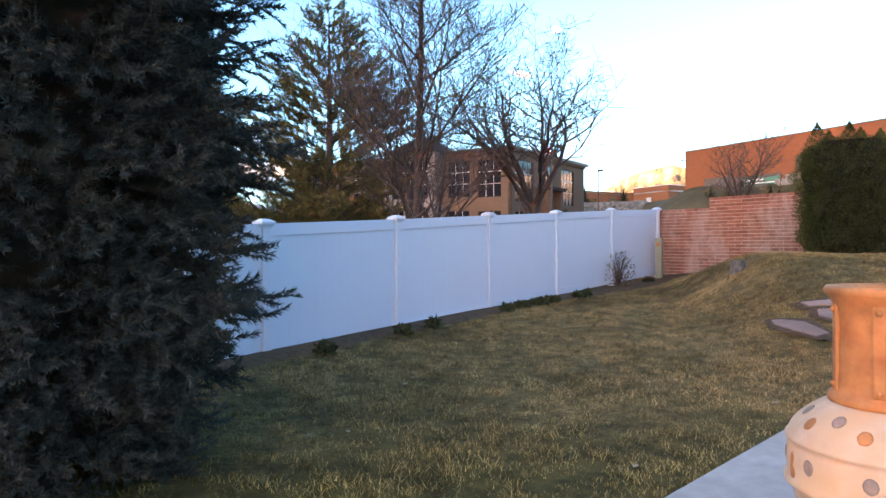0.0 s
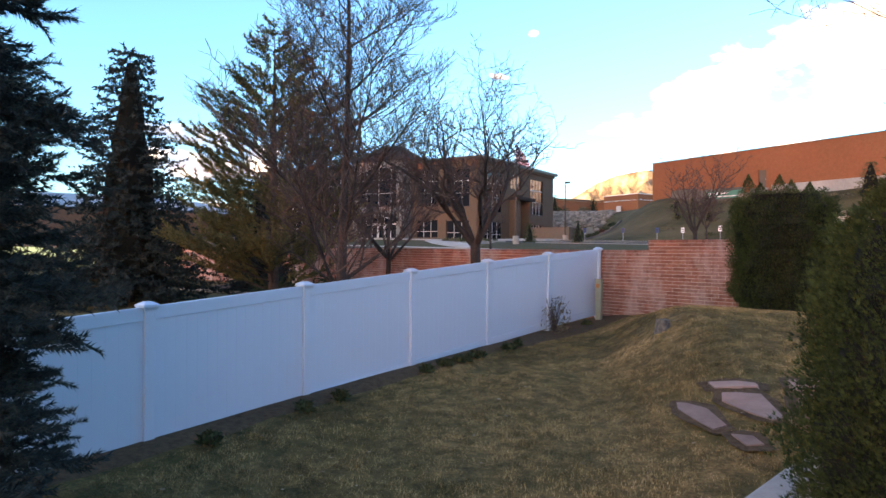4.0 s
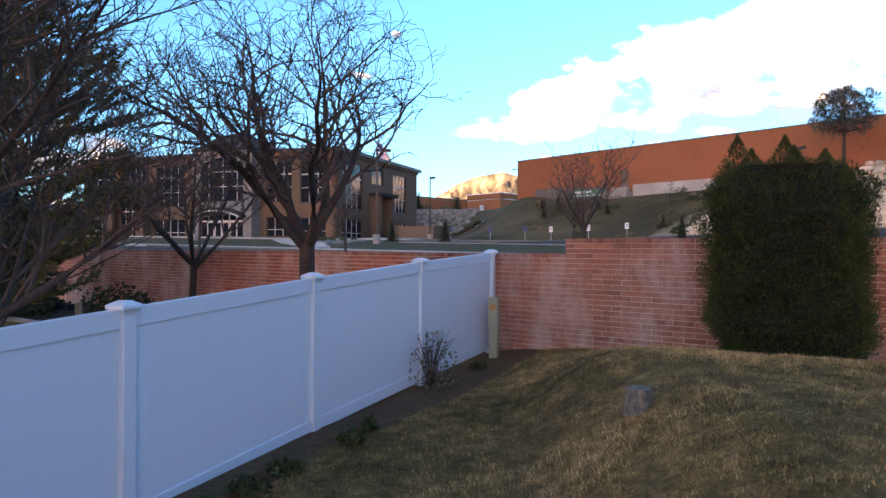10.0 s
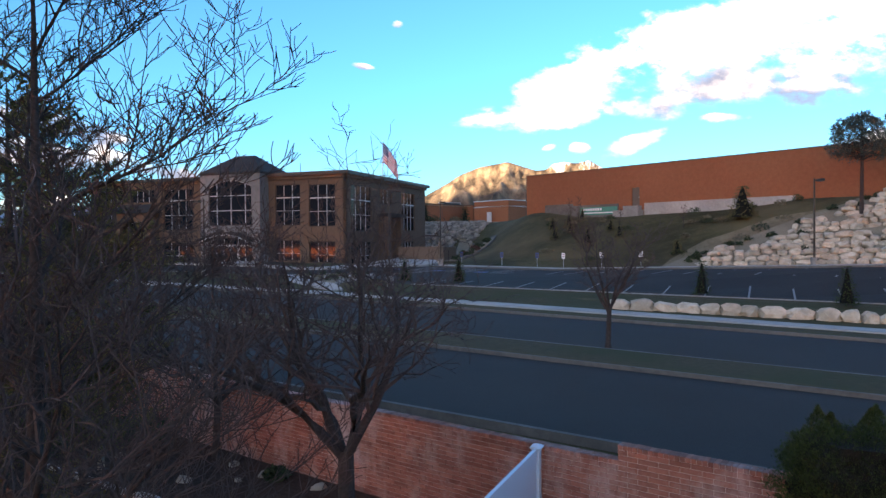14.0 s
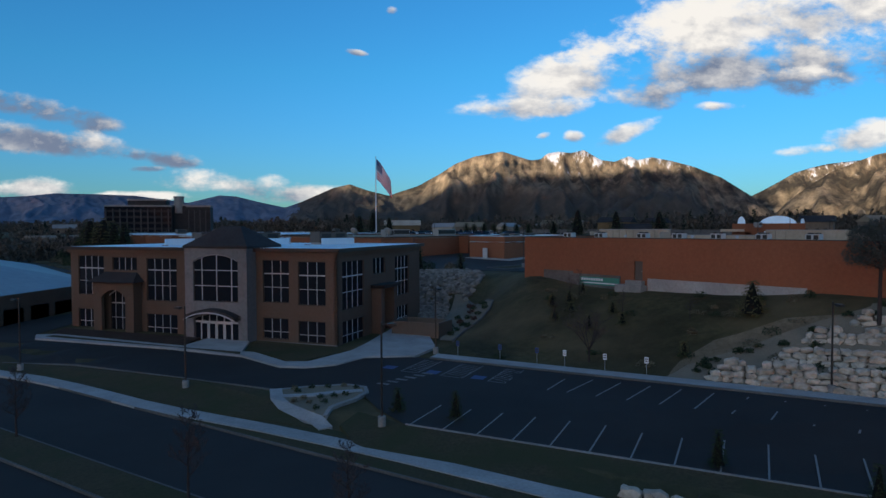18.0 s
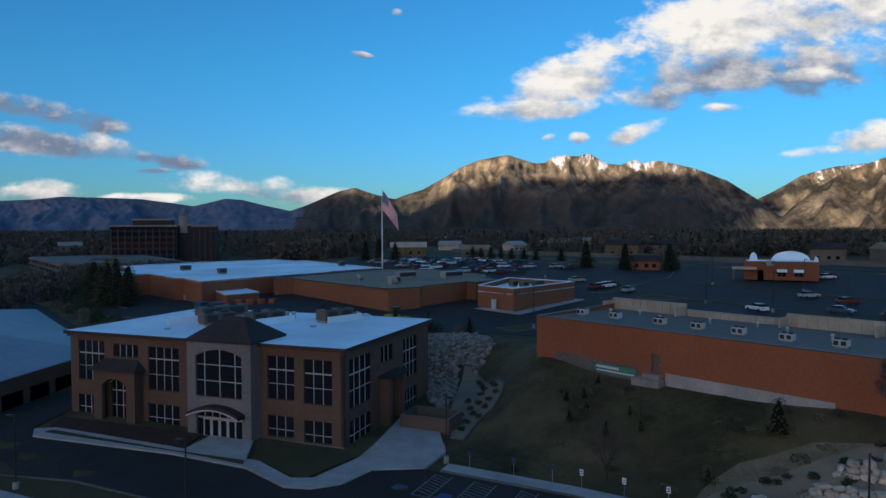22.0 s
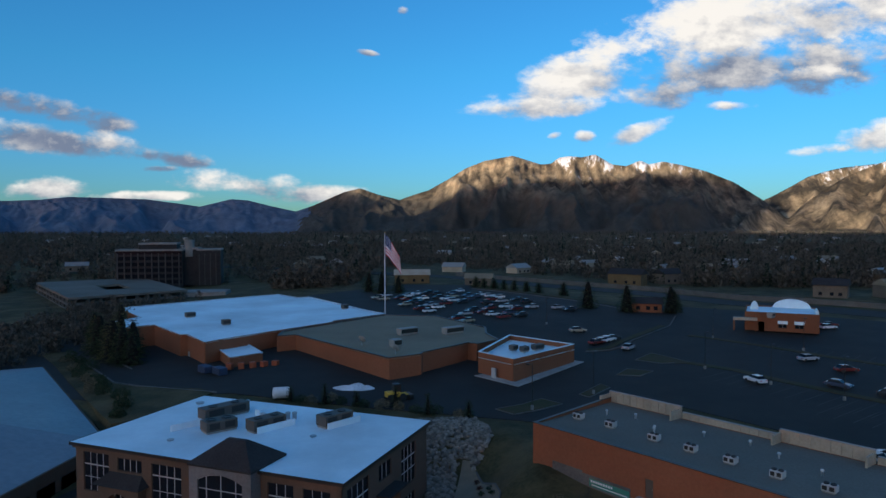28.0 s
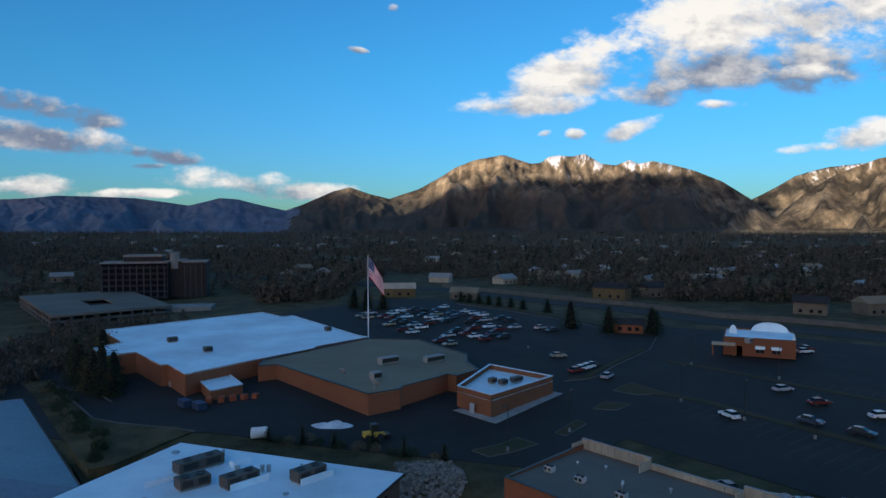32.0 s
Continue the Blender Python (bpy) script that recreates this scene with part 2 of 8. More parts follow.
def prism(poly, zf, lo, hi):
    """A slab over the polygon, from zf + lo to zf + hi."""
    bm = bmesh.new()
    top = [bm.verts.new((x, y, zf(x, y) + hi)) for x, y in poly]
    bot = [bm.verts.new((x, y, zf(x, y) + lo)) for x, y in poly]
    n = len(poly)
    bm.faces.new(top)
    for i in range(n):
        bm.faces.new((top[i], bot[i], bot[(i + 1) % n], top[(i + 1) % n]))
    bmesh.ops.recalc_face_normals(bm, faces=bm.faces[:])
    return bm


def ribbon(pts, width, zf, lo, hi, side=0.0):
    """A bar of that width along a polyline on the ground; side moves it to the left."""
    pts = [Vector(p) for p in pts]
    bm = bmesh.new()
    rows = []
    for i, p in enumerate(pts):
        d = (pts[min(i + 1, len(pts) - 1)] - pts[max(i - 1, 0)]).normalized()
        n = V2(-d.y, d.x)
        row = []
        for s, h in ((side - width / 2, lo), (side - width / 2, hi), (side + width / 2, hi), (side + width / 2, lo)):
            q = p + n * s
            row.append(bm.verts.new((q.x, q.y, zf(q.x, q.y) + h)))
        rows.append(row)
    for a, b in zip(rows, rows[1:]):
        for j in range(3):
            bm.faces.new((a[j], a[j + 1], b[j + 1], b[j]))
    bm.faces.new(rows[0][::-1])
    bm.faces.new(rows[-1])
    bmesh.ops.recalc_face_normals(bm, faces=bm.faces[:])
    return bm


def tube(bm, p, q, r0, r1, sides=6, caps=True):
    p, q = Vector(p), Vector(q)
    d = (q - p).normalized()
    a = d.orthogonal().normalized()
    b = d.cross(a)
    rings = []
    for c, r in ((p, r0), (q, r1)):
        rings.append([bm.verts.new(c + (a * math.cos(k * math.tau / sides) + b * math.sin(k * math.tau / sides)) * r) for k in range(sides)])
    for k in range(sides):
        bm.faces.new((rings[0][k], rings[0][(k + 1) % sides], rings[1][(k + 1) % sides], rings[1][k]))
    if caps:
        bm.faces.new(rings[0][::-1])
        bm.faces.new(rings[1])


def lathe(profile, sides=24):
    bm = bmesh.new()
    rings = [[bm.verts.new((r * math.cos(k * math.tau / sides), r * math.sin(k * math.tau / sides), z)) for k in range(sides)] for r, z in profile]
    for a, b in zip(rings, rings[1:]):
        for k in range(sides):
            bm.faces.new((a[k], a[(k + 1) % sides], b[(k + 1) % sides], b[k]))
    bm.faces.new(rings[0][::-1])
    bm.faces.new(rings[-1])
    return bm


def line(p, n_off, a0, a1, n=2):
    """Points along the street: n_off metres from the origin across it, from a0 to a1 along it."""
    return [tuple(ST_N * n_off + ST_D * (a0 + (a1 - a0) * i / (n - 1))) for i in range(n)]


# ---- materials ----
def material(name, build):
    m = bpy.data.materials.new(name)
    m.use_nodes = True
    nt = m.node_tree
    build(nt, nt.nodes["Principled BSDF"])
    return m


def node(nt, kind, **values):
    n = nt.nodes.new(kind)
    for k, v in values.items():
        n.inputs[k.replace("_", " ")].default_value = v
    return n


def coords(nt, scale=1.0):
    tc = nt.nodes.new("ShaderNodeTexCoord")
    mp = nt.nodes.new("ShaderNodeMapping")
    geo = nt.nodes.new("ShaderNodeNewGeometry")
    mp.inputs["Scale"].default_value = (scale, scale, scale) if not isinstance(scale, tuple) else scale
    nt.links.new(geo.outputs["Position"], mp.inputs["Vector"])
    return mp.outputs["Vector"]


def noise_tex(nt, vec, scale, detail=4.0, rough=0.6):
    n = nt.nodes.new("ShaderNodeTexNoise")
    n.inputs["Scale"].default_value, n.inputs["Detail"].default_value, n.inputs["Roughness"].default_value = scale, detail, rough
    if vec:
        nt.links.new(vec, n.inputs["Vector"])
    return n.outputs["Fac"]


def ramp(nt, fac, *stops):
    r = nt.nodes.new("ShaderNodeValToRGB")
    while len(r.color_ramp.elements) < len(stops):
        r.color_ramp.elements.new(0.5)
    for e, (p, c) in zip(r.color_ramp.elements, stops):
        e.position, e.color = p, (*c, 1)
    nt.links.new(fac, r.inputs["Fac"])
    return r.outputs["Color"]


def mixc(nt, fac, a, b, mode="MIX"):
    m = nt.nodes.new("ShaderNodeMix")
    m.data_type, m.blend_type = "RGBA", mode
    ins = [s for s in m.inputs if s.type in ("RGBA",)]
    fin = [s for s in m.inputs if s.type == "VALUE"][0]
    for sock, v in ((fin, fac), (ins[0], a), (ins[1], b)):
        if hasattr(v, "node"):
            nt.links.new(v, sock)
        else:
            sock.default_value = v if isinstance(v, float) else (*v, 1)
    return [s for s in m.outputs if s.type == "RGBA"][0]


def bump(nt, p, height, strength, dist=0.02):
    b = node(nt, "ShaderNodeBump", Strength=strength, Distance=dist)
    nt.links.new(height, b.inputs["Height"])
    nt.links.new(b.outputs["Normal"], p.inputs["Normal"])


def lawn_tone(nt, col):
    """Straw-pale and greener patches of a lawn coming out of winter, metres and hand-widths across."""
    v = coords(nt)
    wide = ramp(nt, noise_tex(nt, v, 0.5, 4.0, 0.6), (0.36, (0.58, 0.6, 0.48)), (0.64, (1.4, 1.24, 1.14)))
    tufts = ramp(nt, noise_tex(nt, v, 4.5, 4.0, 0.7), (0.34, (0.55, 0.57, 0.48)), (0.62, (1.34, 1.25, 1.2)))
    xyz = nt.nodes.new("ShaderNodeSeparateXYZ")
    nt.links.new(v, xyz.inputs[0])
    across = nt.nodes.new("ShaderNodeMath")
    across.operation = "MULTIPLY_ADD"
    nt.links.new(xyz.outputs["X"], across.inputs[0])
    across.inputs[1].default_value, across.inputs[2].default_value = 0.125, 0.5
    # darker towards the fence, paler to the other side
    dry = ramp(nt, across.outputs[0], (0.25, (0.78, 0.8, 0.7)), (0.78, (1.26, 1.14, 1.02)))
    along = nt.nodes.new("ShaderNodeMath")
    along.operation = "MULTIPLY_ADD"
    nt.links.new(xyz.outputs["Y"], along.inputs[0])
    along.inputs[1].default_value, along.inputs[2].default_value = 0.1, 1.0
    # darker and greener towards the south end
    south_tone = ramp(nt, along.outputs[0], (0.22, (0.5, 0.57, 0.38)), (0.62, (0.92, 0.9, 0.88)))
    col = mixc(nt, 1.0, mixc(nt, 1.0, mixc(nt, 1.0, col, wide, "MULTIPLY"), tufts, "MULTIPLY"), dry, "MULTIPLY")
    return mixc(nt, 1.0, col, south_tone, "MULTIPLY")


def brush_tone(nt, col):
    """Uneven rough grass: darker weedy clumps and bleached ones."""
    v = coords(nt)
    wide = ramp(nt, noise_tex(nt, v, 0.13, 5.0, 0.65), (0.36, (0.6, 0.62, 0.55)), (0.62, (1.3, 1.24, 1.16)))
    return mixc(nt, 1.0, col, wide, "MULTIPLY")


def mottled(name, a, b, scale=3.0, big=0.15, rough=0.8, bumps=0.3, dist=0.02, third=None, metal=0.0, rnd=0.0, tone=None):
    """Two-scale noise between colours a and b, with a large-scale tone third."""
    def build(nt, p):
        v = coords(nt)
        fine = noise_tex(nt, v, scale, 6.0, 0.65)
        col = ramp(nt, fine, (0.3, a), (0.7, b))
        large = noise_tex(nt, v, big, 3.0)
        if third:
            r = ramp(nt, large, (0.42, (0, 0, 0)), (0.62, (1, 1, 1)))
            col = mixc(nt, r, col, third)
        else:
            r = ramp(nt, large, (0.3, (0.8, 0.8, 0.8)), (0.7, (1.12, 1.12, 1.12)))
            col = mixc(nt, 1.0, col, r, "MULTIPLY")
        if rnd:
            oi = nt.nodes.new("ShaderNodeObjectInfo")
            rr = ramp(nt, oi.outputs["Random"], (0.0, (1 - rnd,) * 3), (1.0, (1 + rnd,) * 3))
            col = mixc(nt, 1.0, col, rr, "MULTIPLY")
        if tone:
            col = tone(nt, col)
        nt.links.new(col, p.inputs["Base Color"])
        p.inputs["Roughness"].default_value, p.inputs["Metallic"].default_value = rough, metal
        if rough > 0.75:
            p.inputs["Specular IOR Level"].default_value = 0.2
        if bumps:
            bump(nt, p, fine, bumps, dist)
    return material(name, build)


def island_mottled(name, a, b, scale=4.0, rough=0.8, bumps=0.3, dist=0.02, amount=1.0, tone=None):
    """Varies from piece to piece of a joined mesh."""
    def build(nt, p):
        g = nt.nodes.new("ShaderNodeNewGeometry")
        col = ramp(nt, g.outputs["Random Per Island"], (0.0, a), (1.0, b))
        v = coords(nt)
        fine = noise_tex(nt, v, scale, 5.0)
        r = ramp(nt, fine, (0.25, (0.65, 0.65, 0.65)), (0.75, (1.2, 1.2, 1.2)))
        col = mixc(nt, amount, col, r, "MULTIPLY")
        if tone:
            col = tone(nt, col)
        nt.links.new(col, p.inputs["Base Color"])
        p.inputs["Roughness"].default_value = rough
        p.inputs["Specular IOR Level"].default_value = 0.25
        if bumps:
            bump(nt, p, fine, bumps, dist)
    return material(name, build)


def plain(name, c, rough=0.5, metal=0.0):
    def build(nt, p):
        v = coords(nt)
        n = noise_tex(nt, v, 2.5, 5.0)
        r = ramp(nt, n, (0.3, tuple(x * 0.88 for x in c)), (0.7, tuple(min(1.0, x * 1.06) for x in c)))
        nt.links.new(r, p.inputs["Base Color"])
        p.inputs["Roughness"].default_value, p.inputs["Metallic"].default_value = rough, metal
    return material(name, build)


def glassy(name, tint=(0.02, 0.025, 0.03), shine=0.4):
    def build(nt, p):
        p.inputs["Base Color"].default_value = (*tint, 1)
        p.inputs["Roughness"].default_value = 0.04
        p.inputs["Specular IOR Level"].default_value = shine
        v = coords(nt)
        bump(nt, p, noise_tex(nt, v, 0.35, 2.0), 0.05, 0.02)
    return material(name, build)


M_GRASS = mottled("dormant_lawn", (0.085, 0.068, 0.03), (0.27, 0.205, 0.112), 22.0, 0.55, 0.95, 1.0, 0.05, third=(0.1, 0.092, 0.04), tone=lawn_tone)
M_HILL = mottled("dry_slope_grass", (0.042, 0.04, 0.017), (0.088, 0.072, 0.033), 1.6, 0.09, 0.95, 0.8, 0.15, third=(0.1, 0.078, 0.04), tone=brush_tone)
M_SOIL = mottled("bare_soil", (0.055, 0.031, 0.017), (0.125, 0.076, 0.043), 12.0, 0.5, 0.95, 0.8, 0.03)
M_MULCH = mottled("bark_mulch", (0.035, 0.018, 0.012), (0.085, 0.05, 0.035), 18.0, 0.6, 0.95, 0.8, 0.03)
M_ASPHALT = mottled("asphalt", (0.025, 0.023, 0.0205), (0.04, 0.036, 0.032), 25.0, 0.12, 0.85, 0.3, 0.01)
M_ROAD = mottled("worn_asphalt", (0.03, 0.028, 0.0255), (0.044, 0.041, 0.037), 25.0, 0.12, 0.85, 0.3, 0.01)
M_CONC = mottled("concrete", (0.3, 0.29, 0.27), (0.4, 0.39, 0.365), 6.0, 0.4, 0.85, 0.2, 0.01)
M_CONC_DARK = mottled("weathered_concrete", (0.2, 0.195, 0.18), (0.3, 0.29, 0.27), 4.0, 0.3, 0.9, 0.2, 0.01)
M_WHITE = plain("white_line_paint", (0.22, 0.215, 0.2), 0.7)
M_WORNWHITE = mottled("scuffed_white_paint", (0.09, 0.088, 0.084), (0.25, 0.245, 0.235), 3.0, 0.4, 0.8, 0)
M_BLUE = plain("blue_line_paint", (0.025, 0.06, 0.17), 0.7)
M_YELLOW = plain("yellow_paint", (0.65, 0.4, 0.05), 0.7)
# white vinyl whose base colour carries the blue of the sky light
M_VINYL = mottled("sky_tinted_vinyl", (0.4, 0.56, 0.68), (0.42, 0.58, 0.7), 1.5, 0.5, 0.35, 0.02, third=(0.41, 0.57, 0.69))
M_KERB = mottled("grey_kerb_concrete", (0.1, 0.097, 0.09), (0.15, 0.145, 0.132), 4.0, 0.3, 0.9, 0.2, 0.01)


def bloomed_brick(name, base_a, base_b, bloom, amount, per_island):
    """Brick with a patchy white bloom of salts over its face."""
    def build(nt, p):
        v = coords(nt)
        fine = noise_tex(nt, v, 7.0, 6.0, 0.65)
        col = ramp(nt, fine, (0.3, base_a), (0.7, base_b))
        if per_island:
            rnd = nt.nodes.new("ShaderNodeNewGeometry").outputs["Random Per Island"]
        else:
            rnd = nt.nodes.new("ShaderNodeObjectInfo").outputs["Random"]
        col = mixc(nt, 1.0, col, ramp(nt, rnd, (0.0, (0.74, 0.7, 0.7)), (1.0, (1.18, 1.16, 1.16))), "MULTIPLY")
        big = noise_tex(nt, coords(nt, (1.3, 1.3, 0.7)), 0.75, 7.0, 0.75)
        patch = ramp(nt, big, (0.47, (0, 0, 0)), (0.7, (amount,) * 3))
        nt.links.new(mixc(nt, patch, col, bloom), p.inputs["Base Color"])
        p.inputs["Roughness"].default_value = 0.92
        bump(nt, p, fine, 0.4, 0.008)
    return material(name, build)


M_BRICK = bloomed_brick("red_brick", (0.205, 0.08, 0.056), (0.315, 0.138, 0.1), (0.44, 0.355, 0.335), 0.9, False)
M_BRICKS = bloomed_brick("red_brick_far", (0.205, 0.08, 0.056), (0.315, 0.138, 0.1), (0.44, 0.355, 0.335), 0.9, True)
M_MORTAR = mottled("efflorescent_mortar", (0.44, 0.33, 0.28), (0.6, 0.5, 0.45), 9.0, 0.7, 0.95, 0.4, 0.006)
M_LONGBRICK = mottled("orange_brick_wall", (0.235, 0.088, 0.044), (0.285, 0.11, 0.056), 3.0, 0.05, 0.9, 0.1, 0.01)
M_TANBRICK = mottled("tan_brick", (0.1, 0.07, 0.05), (0.138, 0.097, 0.07), 6.0, 0.1, 0.9, 0.3, 0.01)
M_GREYSTONE = mottled("grey_cast_stone", (0.14, 0.14, 0.137), (0.19, 0.19, 0.185), 3.0, 0.2, 0.85, 0.2, 0.01)
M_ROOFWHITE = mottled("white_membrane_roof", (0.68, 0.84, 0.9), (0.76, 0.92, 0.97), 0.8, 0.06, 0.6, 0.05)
M_ROOFGREY = mottled("gravel_roof", (0.15, 0.132, 0.106), (0.2, 0.178, 0.144), 4.0, 0.05, 0.95, 0.3, 0.02)
M_DARKROOF = mottled("dark_shingle", (0.03, 0.028, 0.028), (0.05, 0.047, 0.045), 5.0, 0.3, 0.9, 0.4, 0.02)
M_METALROOF = mottled("pale_metal_roof", (0.16, 0.19, 0.22), (0.22, 0.25, 0.28), 1.0, 0.05, 0.45, 0.05)
M_GLASS = glassy("dark_window_glass", (0.012, 0.015, 0.02), 0.14)
M_HOTELGLASS = glassy("dull_dark_glass", (0.01, 0.012, 0.016), 0.03)
M_FRAME = plain("white_window_frame", (0.46, 0.47, 0.47), 0.45)
M_DARKMETAL = plain("dark_bronze_metal", (0.05, 0.045, 0.04), 0.45, 0.6)
M_GALV = plain("galvanised_steel", (0.42, 0.43, 0.44), 0.4, 0.7)
M_HVAC = plain("grey_beige_unit", (0.3, 0.29, 0.265), 0.6)
M_PALEUNIT = plain("weathered_white_unit", (0.5, 0.49, 0.46), 0.6)
M_HVACDARK = plain("brown_unit", (0.1, 0.08, 0.06), 0.6)
M_ROCKGREY = island_mottled("grey_boulder", (0.11, 0.102, 0.085), (0.29, 0.265, 0.22), 2.2, 0.9, 0.6, 0.08)
M_GRAVEL = mottled("tan_gravel", (0.175, 0.14, 0.095), (0.27, 0.22, 0.154), 14.0, 0.3, 0.95, 0.6, 0.03)
M_FLAG = mottled("pink_sandstone", (0.24, 0.15, 0.125), (0.34, 0.225, 0.19), 4.0, 0.9, 0.85, 0.4, 0.02, rnd=0.2)
M_BARK = mottled("dark_bark", (0.032, 0.025, 0.023), (0.07, 0.056, 0.052), 22.0, 2.0, 0.95, 0.7, 0.02)
M_TWIG = mottled("bare_twig", (0.05, 0.037, 0.034), (0.1, 0.074, 0.068), 12.0, 1.0, 0.95, 0.3, 0.01)
M_SPRUCE = island_mottled("blue_spruce_needles", (0.01, 0.02, 0.02), (0.036, 0.059, 0.058), 2.0, 0.85, 0)
M_PINE = island_mottled("pine_needles", (0.045, 0.06, 0.022), (0.16, 0.14, 0.06), 2.0, 0.85, 0)
M_GREYPINE = island_mottled("grey_green_pine_needles", (0.035, 0.05, 0.045), (0.11, 0.13, 0.115), 2.0, 0.85, 0)
M_ARBOR = island_mottled("arborvitae_foliage", (0.013, 0.029, 0.008), (0.052, 0.08, 0.022), 2.5, 0.85, 0)
# near-black filler for evergreen crowns: the shade inside them is its colour
M_INNER = mottled("crown_shade_core", (0.006, 0.007, 0.006), (0.016, 0.016, 0.012), 9.0, 1.0, 0.95, 0.6, 0.03)
M_BLADE = island_mottled("grass_blades", (0.08, 0.08, 0.04), (0.5, 0.41, 0.27), 0.8, 0.9, 0, tone=lawn_tone)
M_LEAF = island_mottled("fallen_leaf", (0.13, 0.08, 0.04), (0.34, 0.27, 0.18), 8.0, 0.85, 0)
M_EARTH = mottled("bare_tan_earth", (0.15, 0.112, 0.064), (0.23, 0.172, 0.105), 3.0, 0.4, 0.95, 0.5, 0.04)
M_FARFIR = island_mottled("far_conifers", (0.012, 0.02, 0.012), (0.03, 0.042, 0.024), 0.2, 0.95, 0)
M_WORNLINE = mottled("worn_line_paint", (0.05, 0.048, 0.045), (0.1, 0.097, 0.09), 1.5, 0.2, 0.85, 0)
M_TWIGLEAF = island_mottled("dry_leaves", (0.09, 0.085, 0.05), (0.2, 0.17, 0.11), 8.0, 0.85, 0)
M_RUST = island_mottled("rust_brown_leaves", (0.06, 0.025, 0.018), (0.13, 0.055, 0.035), 8.0, 0.85, 0)
M_SHRUB = island_mottled("dark_shrub_leaves", (0.02, 0.035, 0.015), (0.05, 0.07, 0.03), 8.0, 0.85, 0)
M_FARTREE = island_mottled("winter_woods", (0.05, 0.043, 0.033), (0.145, 0.122, 0.094), 0.2, 0.95, 0)
M_TERRA = mottled("terracotta", (0.25, 0.085, 0.03), (0.5, 0.22, 0.085), 9.0, 3.0, 0.7, 0.3, 0.01)
M_CREAM = mottled("limewashed_clay", (0.36, 0.29, 0.235), (0.52, 0.45, 0.385), 9.0, 3.0, 0.85, 0.4, 0.01, third=(0.46, 0.33, 0.22))
M_GREYSPOT = mottled("grey_glaze_spot", (0.16, 0.14, 0.13), (0.24, 0.21, 0.195), 30.0, 4.0, 0.8, 0.2, 0.004)
M_RED = plain("flag_red", (0.5, 0.03, 0.04), 0.8)
M_FLAGWHITE = plain("flag_white", (0.75, 0.75, 0.75), 0.8)
M_NAVY = plain("flag_navy", (0.02, 0.03, 0.12), 0.8)
M_TANBRICK_D = mottled("dark_tan_band", (0.105, 0.072, 0.05), (0.145, 0.1, 0.072), 6.0, 0.1, 0.9, 0.3, 0.01)
M_ROOFBROWN = mottled("brown_gravel_roof", (0.22, 0.175, 0.118), (0.29, 0.235, 0.16), 3.0, 0.05, 0.95, 0.3, 0.02)
M_DECK = mottled("stained_deck_concrete", (0.09, 0.086, 0.078), (0.14, 0.134, 0.122), 1.0, 0.1, 0.9, 0.2, 0.02)
M_HOTEL = mottled("dark_brown_concrete", (0.024, 0.024, 0.025), (0.042, 0.042, 0.042), 1.0, 0.1, 0.8, 0.1, 0.02)
M_HOTELPIER = mottled("grey_brown_pier", (0.05, 0.05, 0.05), (0.085, 0.084, 0.082), 1.0, 0.1, 0.8, 0.1, 0.02)
M_YELLOWSTUCCO = mottled("ochre_stucco", (0.13, 0.095, 0.048), (0.18, 0.128, 0.066), 2.0, 0.2, 0.9, 0.1, 0.02)
M_DUMP = plain("orange_red_crate", (0.35, 0.08, 0.03), 0.7)
M_NAVYBIN = plain("navy_bin", (0.03, 0.05, 0.1), 0.6)
M_ROCKOBJ = mottled("cream_limestone", (0.35, 0.292, 0.215), (0.57, 0.495, 0.395), 2.6, 0.5, 0.9, 0.5, 0.05, rnd=0.2)
M_VERGE = mottled("brown_verge_grass", (0.046, 0.037, 0.018), (0.09, 0.068, 0.035), 5.0, 0.25, 0.95, 0.6, 0.04, third=(0.05, 0.05, 0.02))
M_PED = plain("grey_green_cabinet", (0.22, 0.26, 0.2), 0.55)
M_WOODGREY = mottled("weathered_stump", (0.06, 0.052, 0.046), (0.22, 0.195, 0.17), 14.0, 2.0, 0.95, 0.6, 0.02)
M_TYRE = plain("tyre_rubber", (0.02, 0.02, 0.02), 0.8)
M_PAINT = {k: plain(k + "_car_paint", c, 0.25) for k, c in dict(white=(0.75, 0.75, 0.75), silver=(0.4, 0.41, 0.42), dark=(0.04, 0.045, 0.05), blue=(0.06, 0.08, 0.12), red=(0.16, 0.03, 0.025), tan=(0.35, 0.3, 0.22)).items()}
M_STUCCO = mottled("beige_stucco", (0.4, 0.33, 0.24), (0.5, 0.42, 0.32), 3.0, 0.2, 0.9, 0.2, 0.02)
M_FARWALL = mottled("dull_tan_house_wall", (0.13, 0.105, 0.08), (0.21, 0.172, 0.13), 3.0, 0.2, 0.9, 0.2, 0.02)
M_SNOWPILE = mottled("old_snow", (0.55, 0.57, 0.6), (0.78, 0.79, 0.8), 3.0, 0.4, 0.8, 0.4, 0.05)
M_GREENSIGN = plain("green_banner", (0.04, 0.22, 0.16), 0.7)


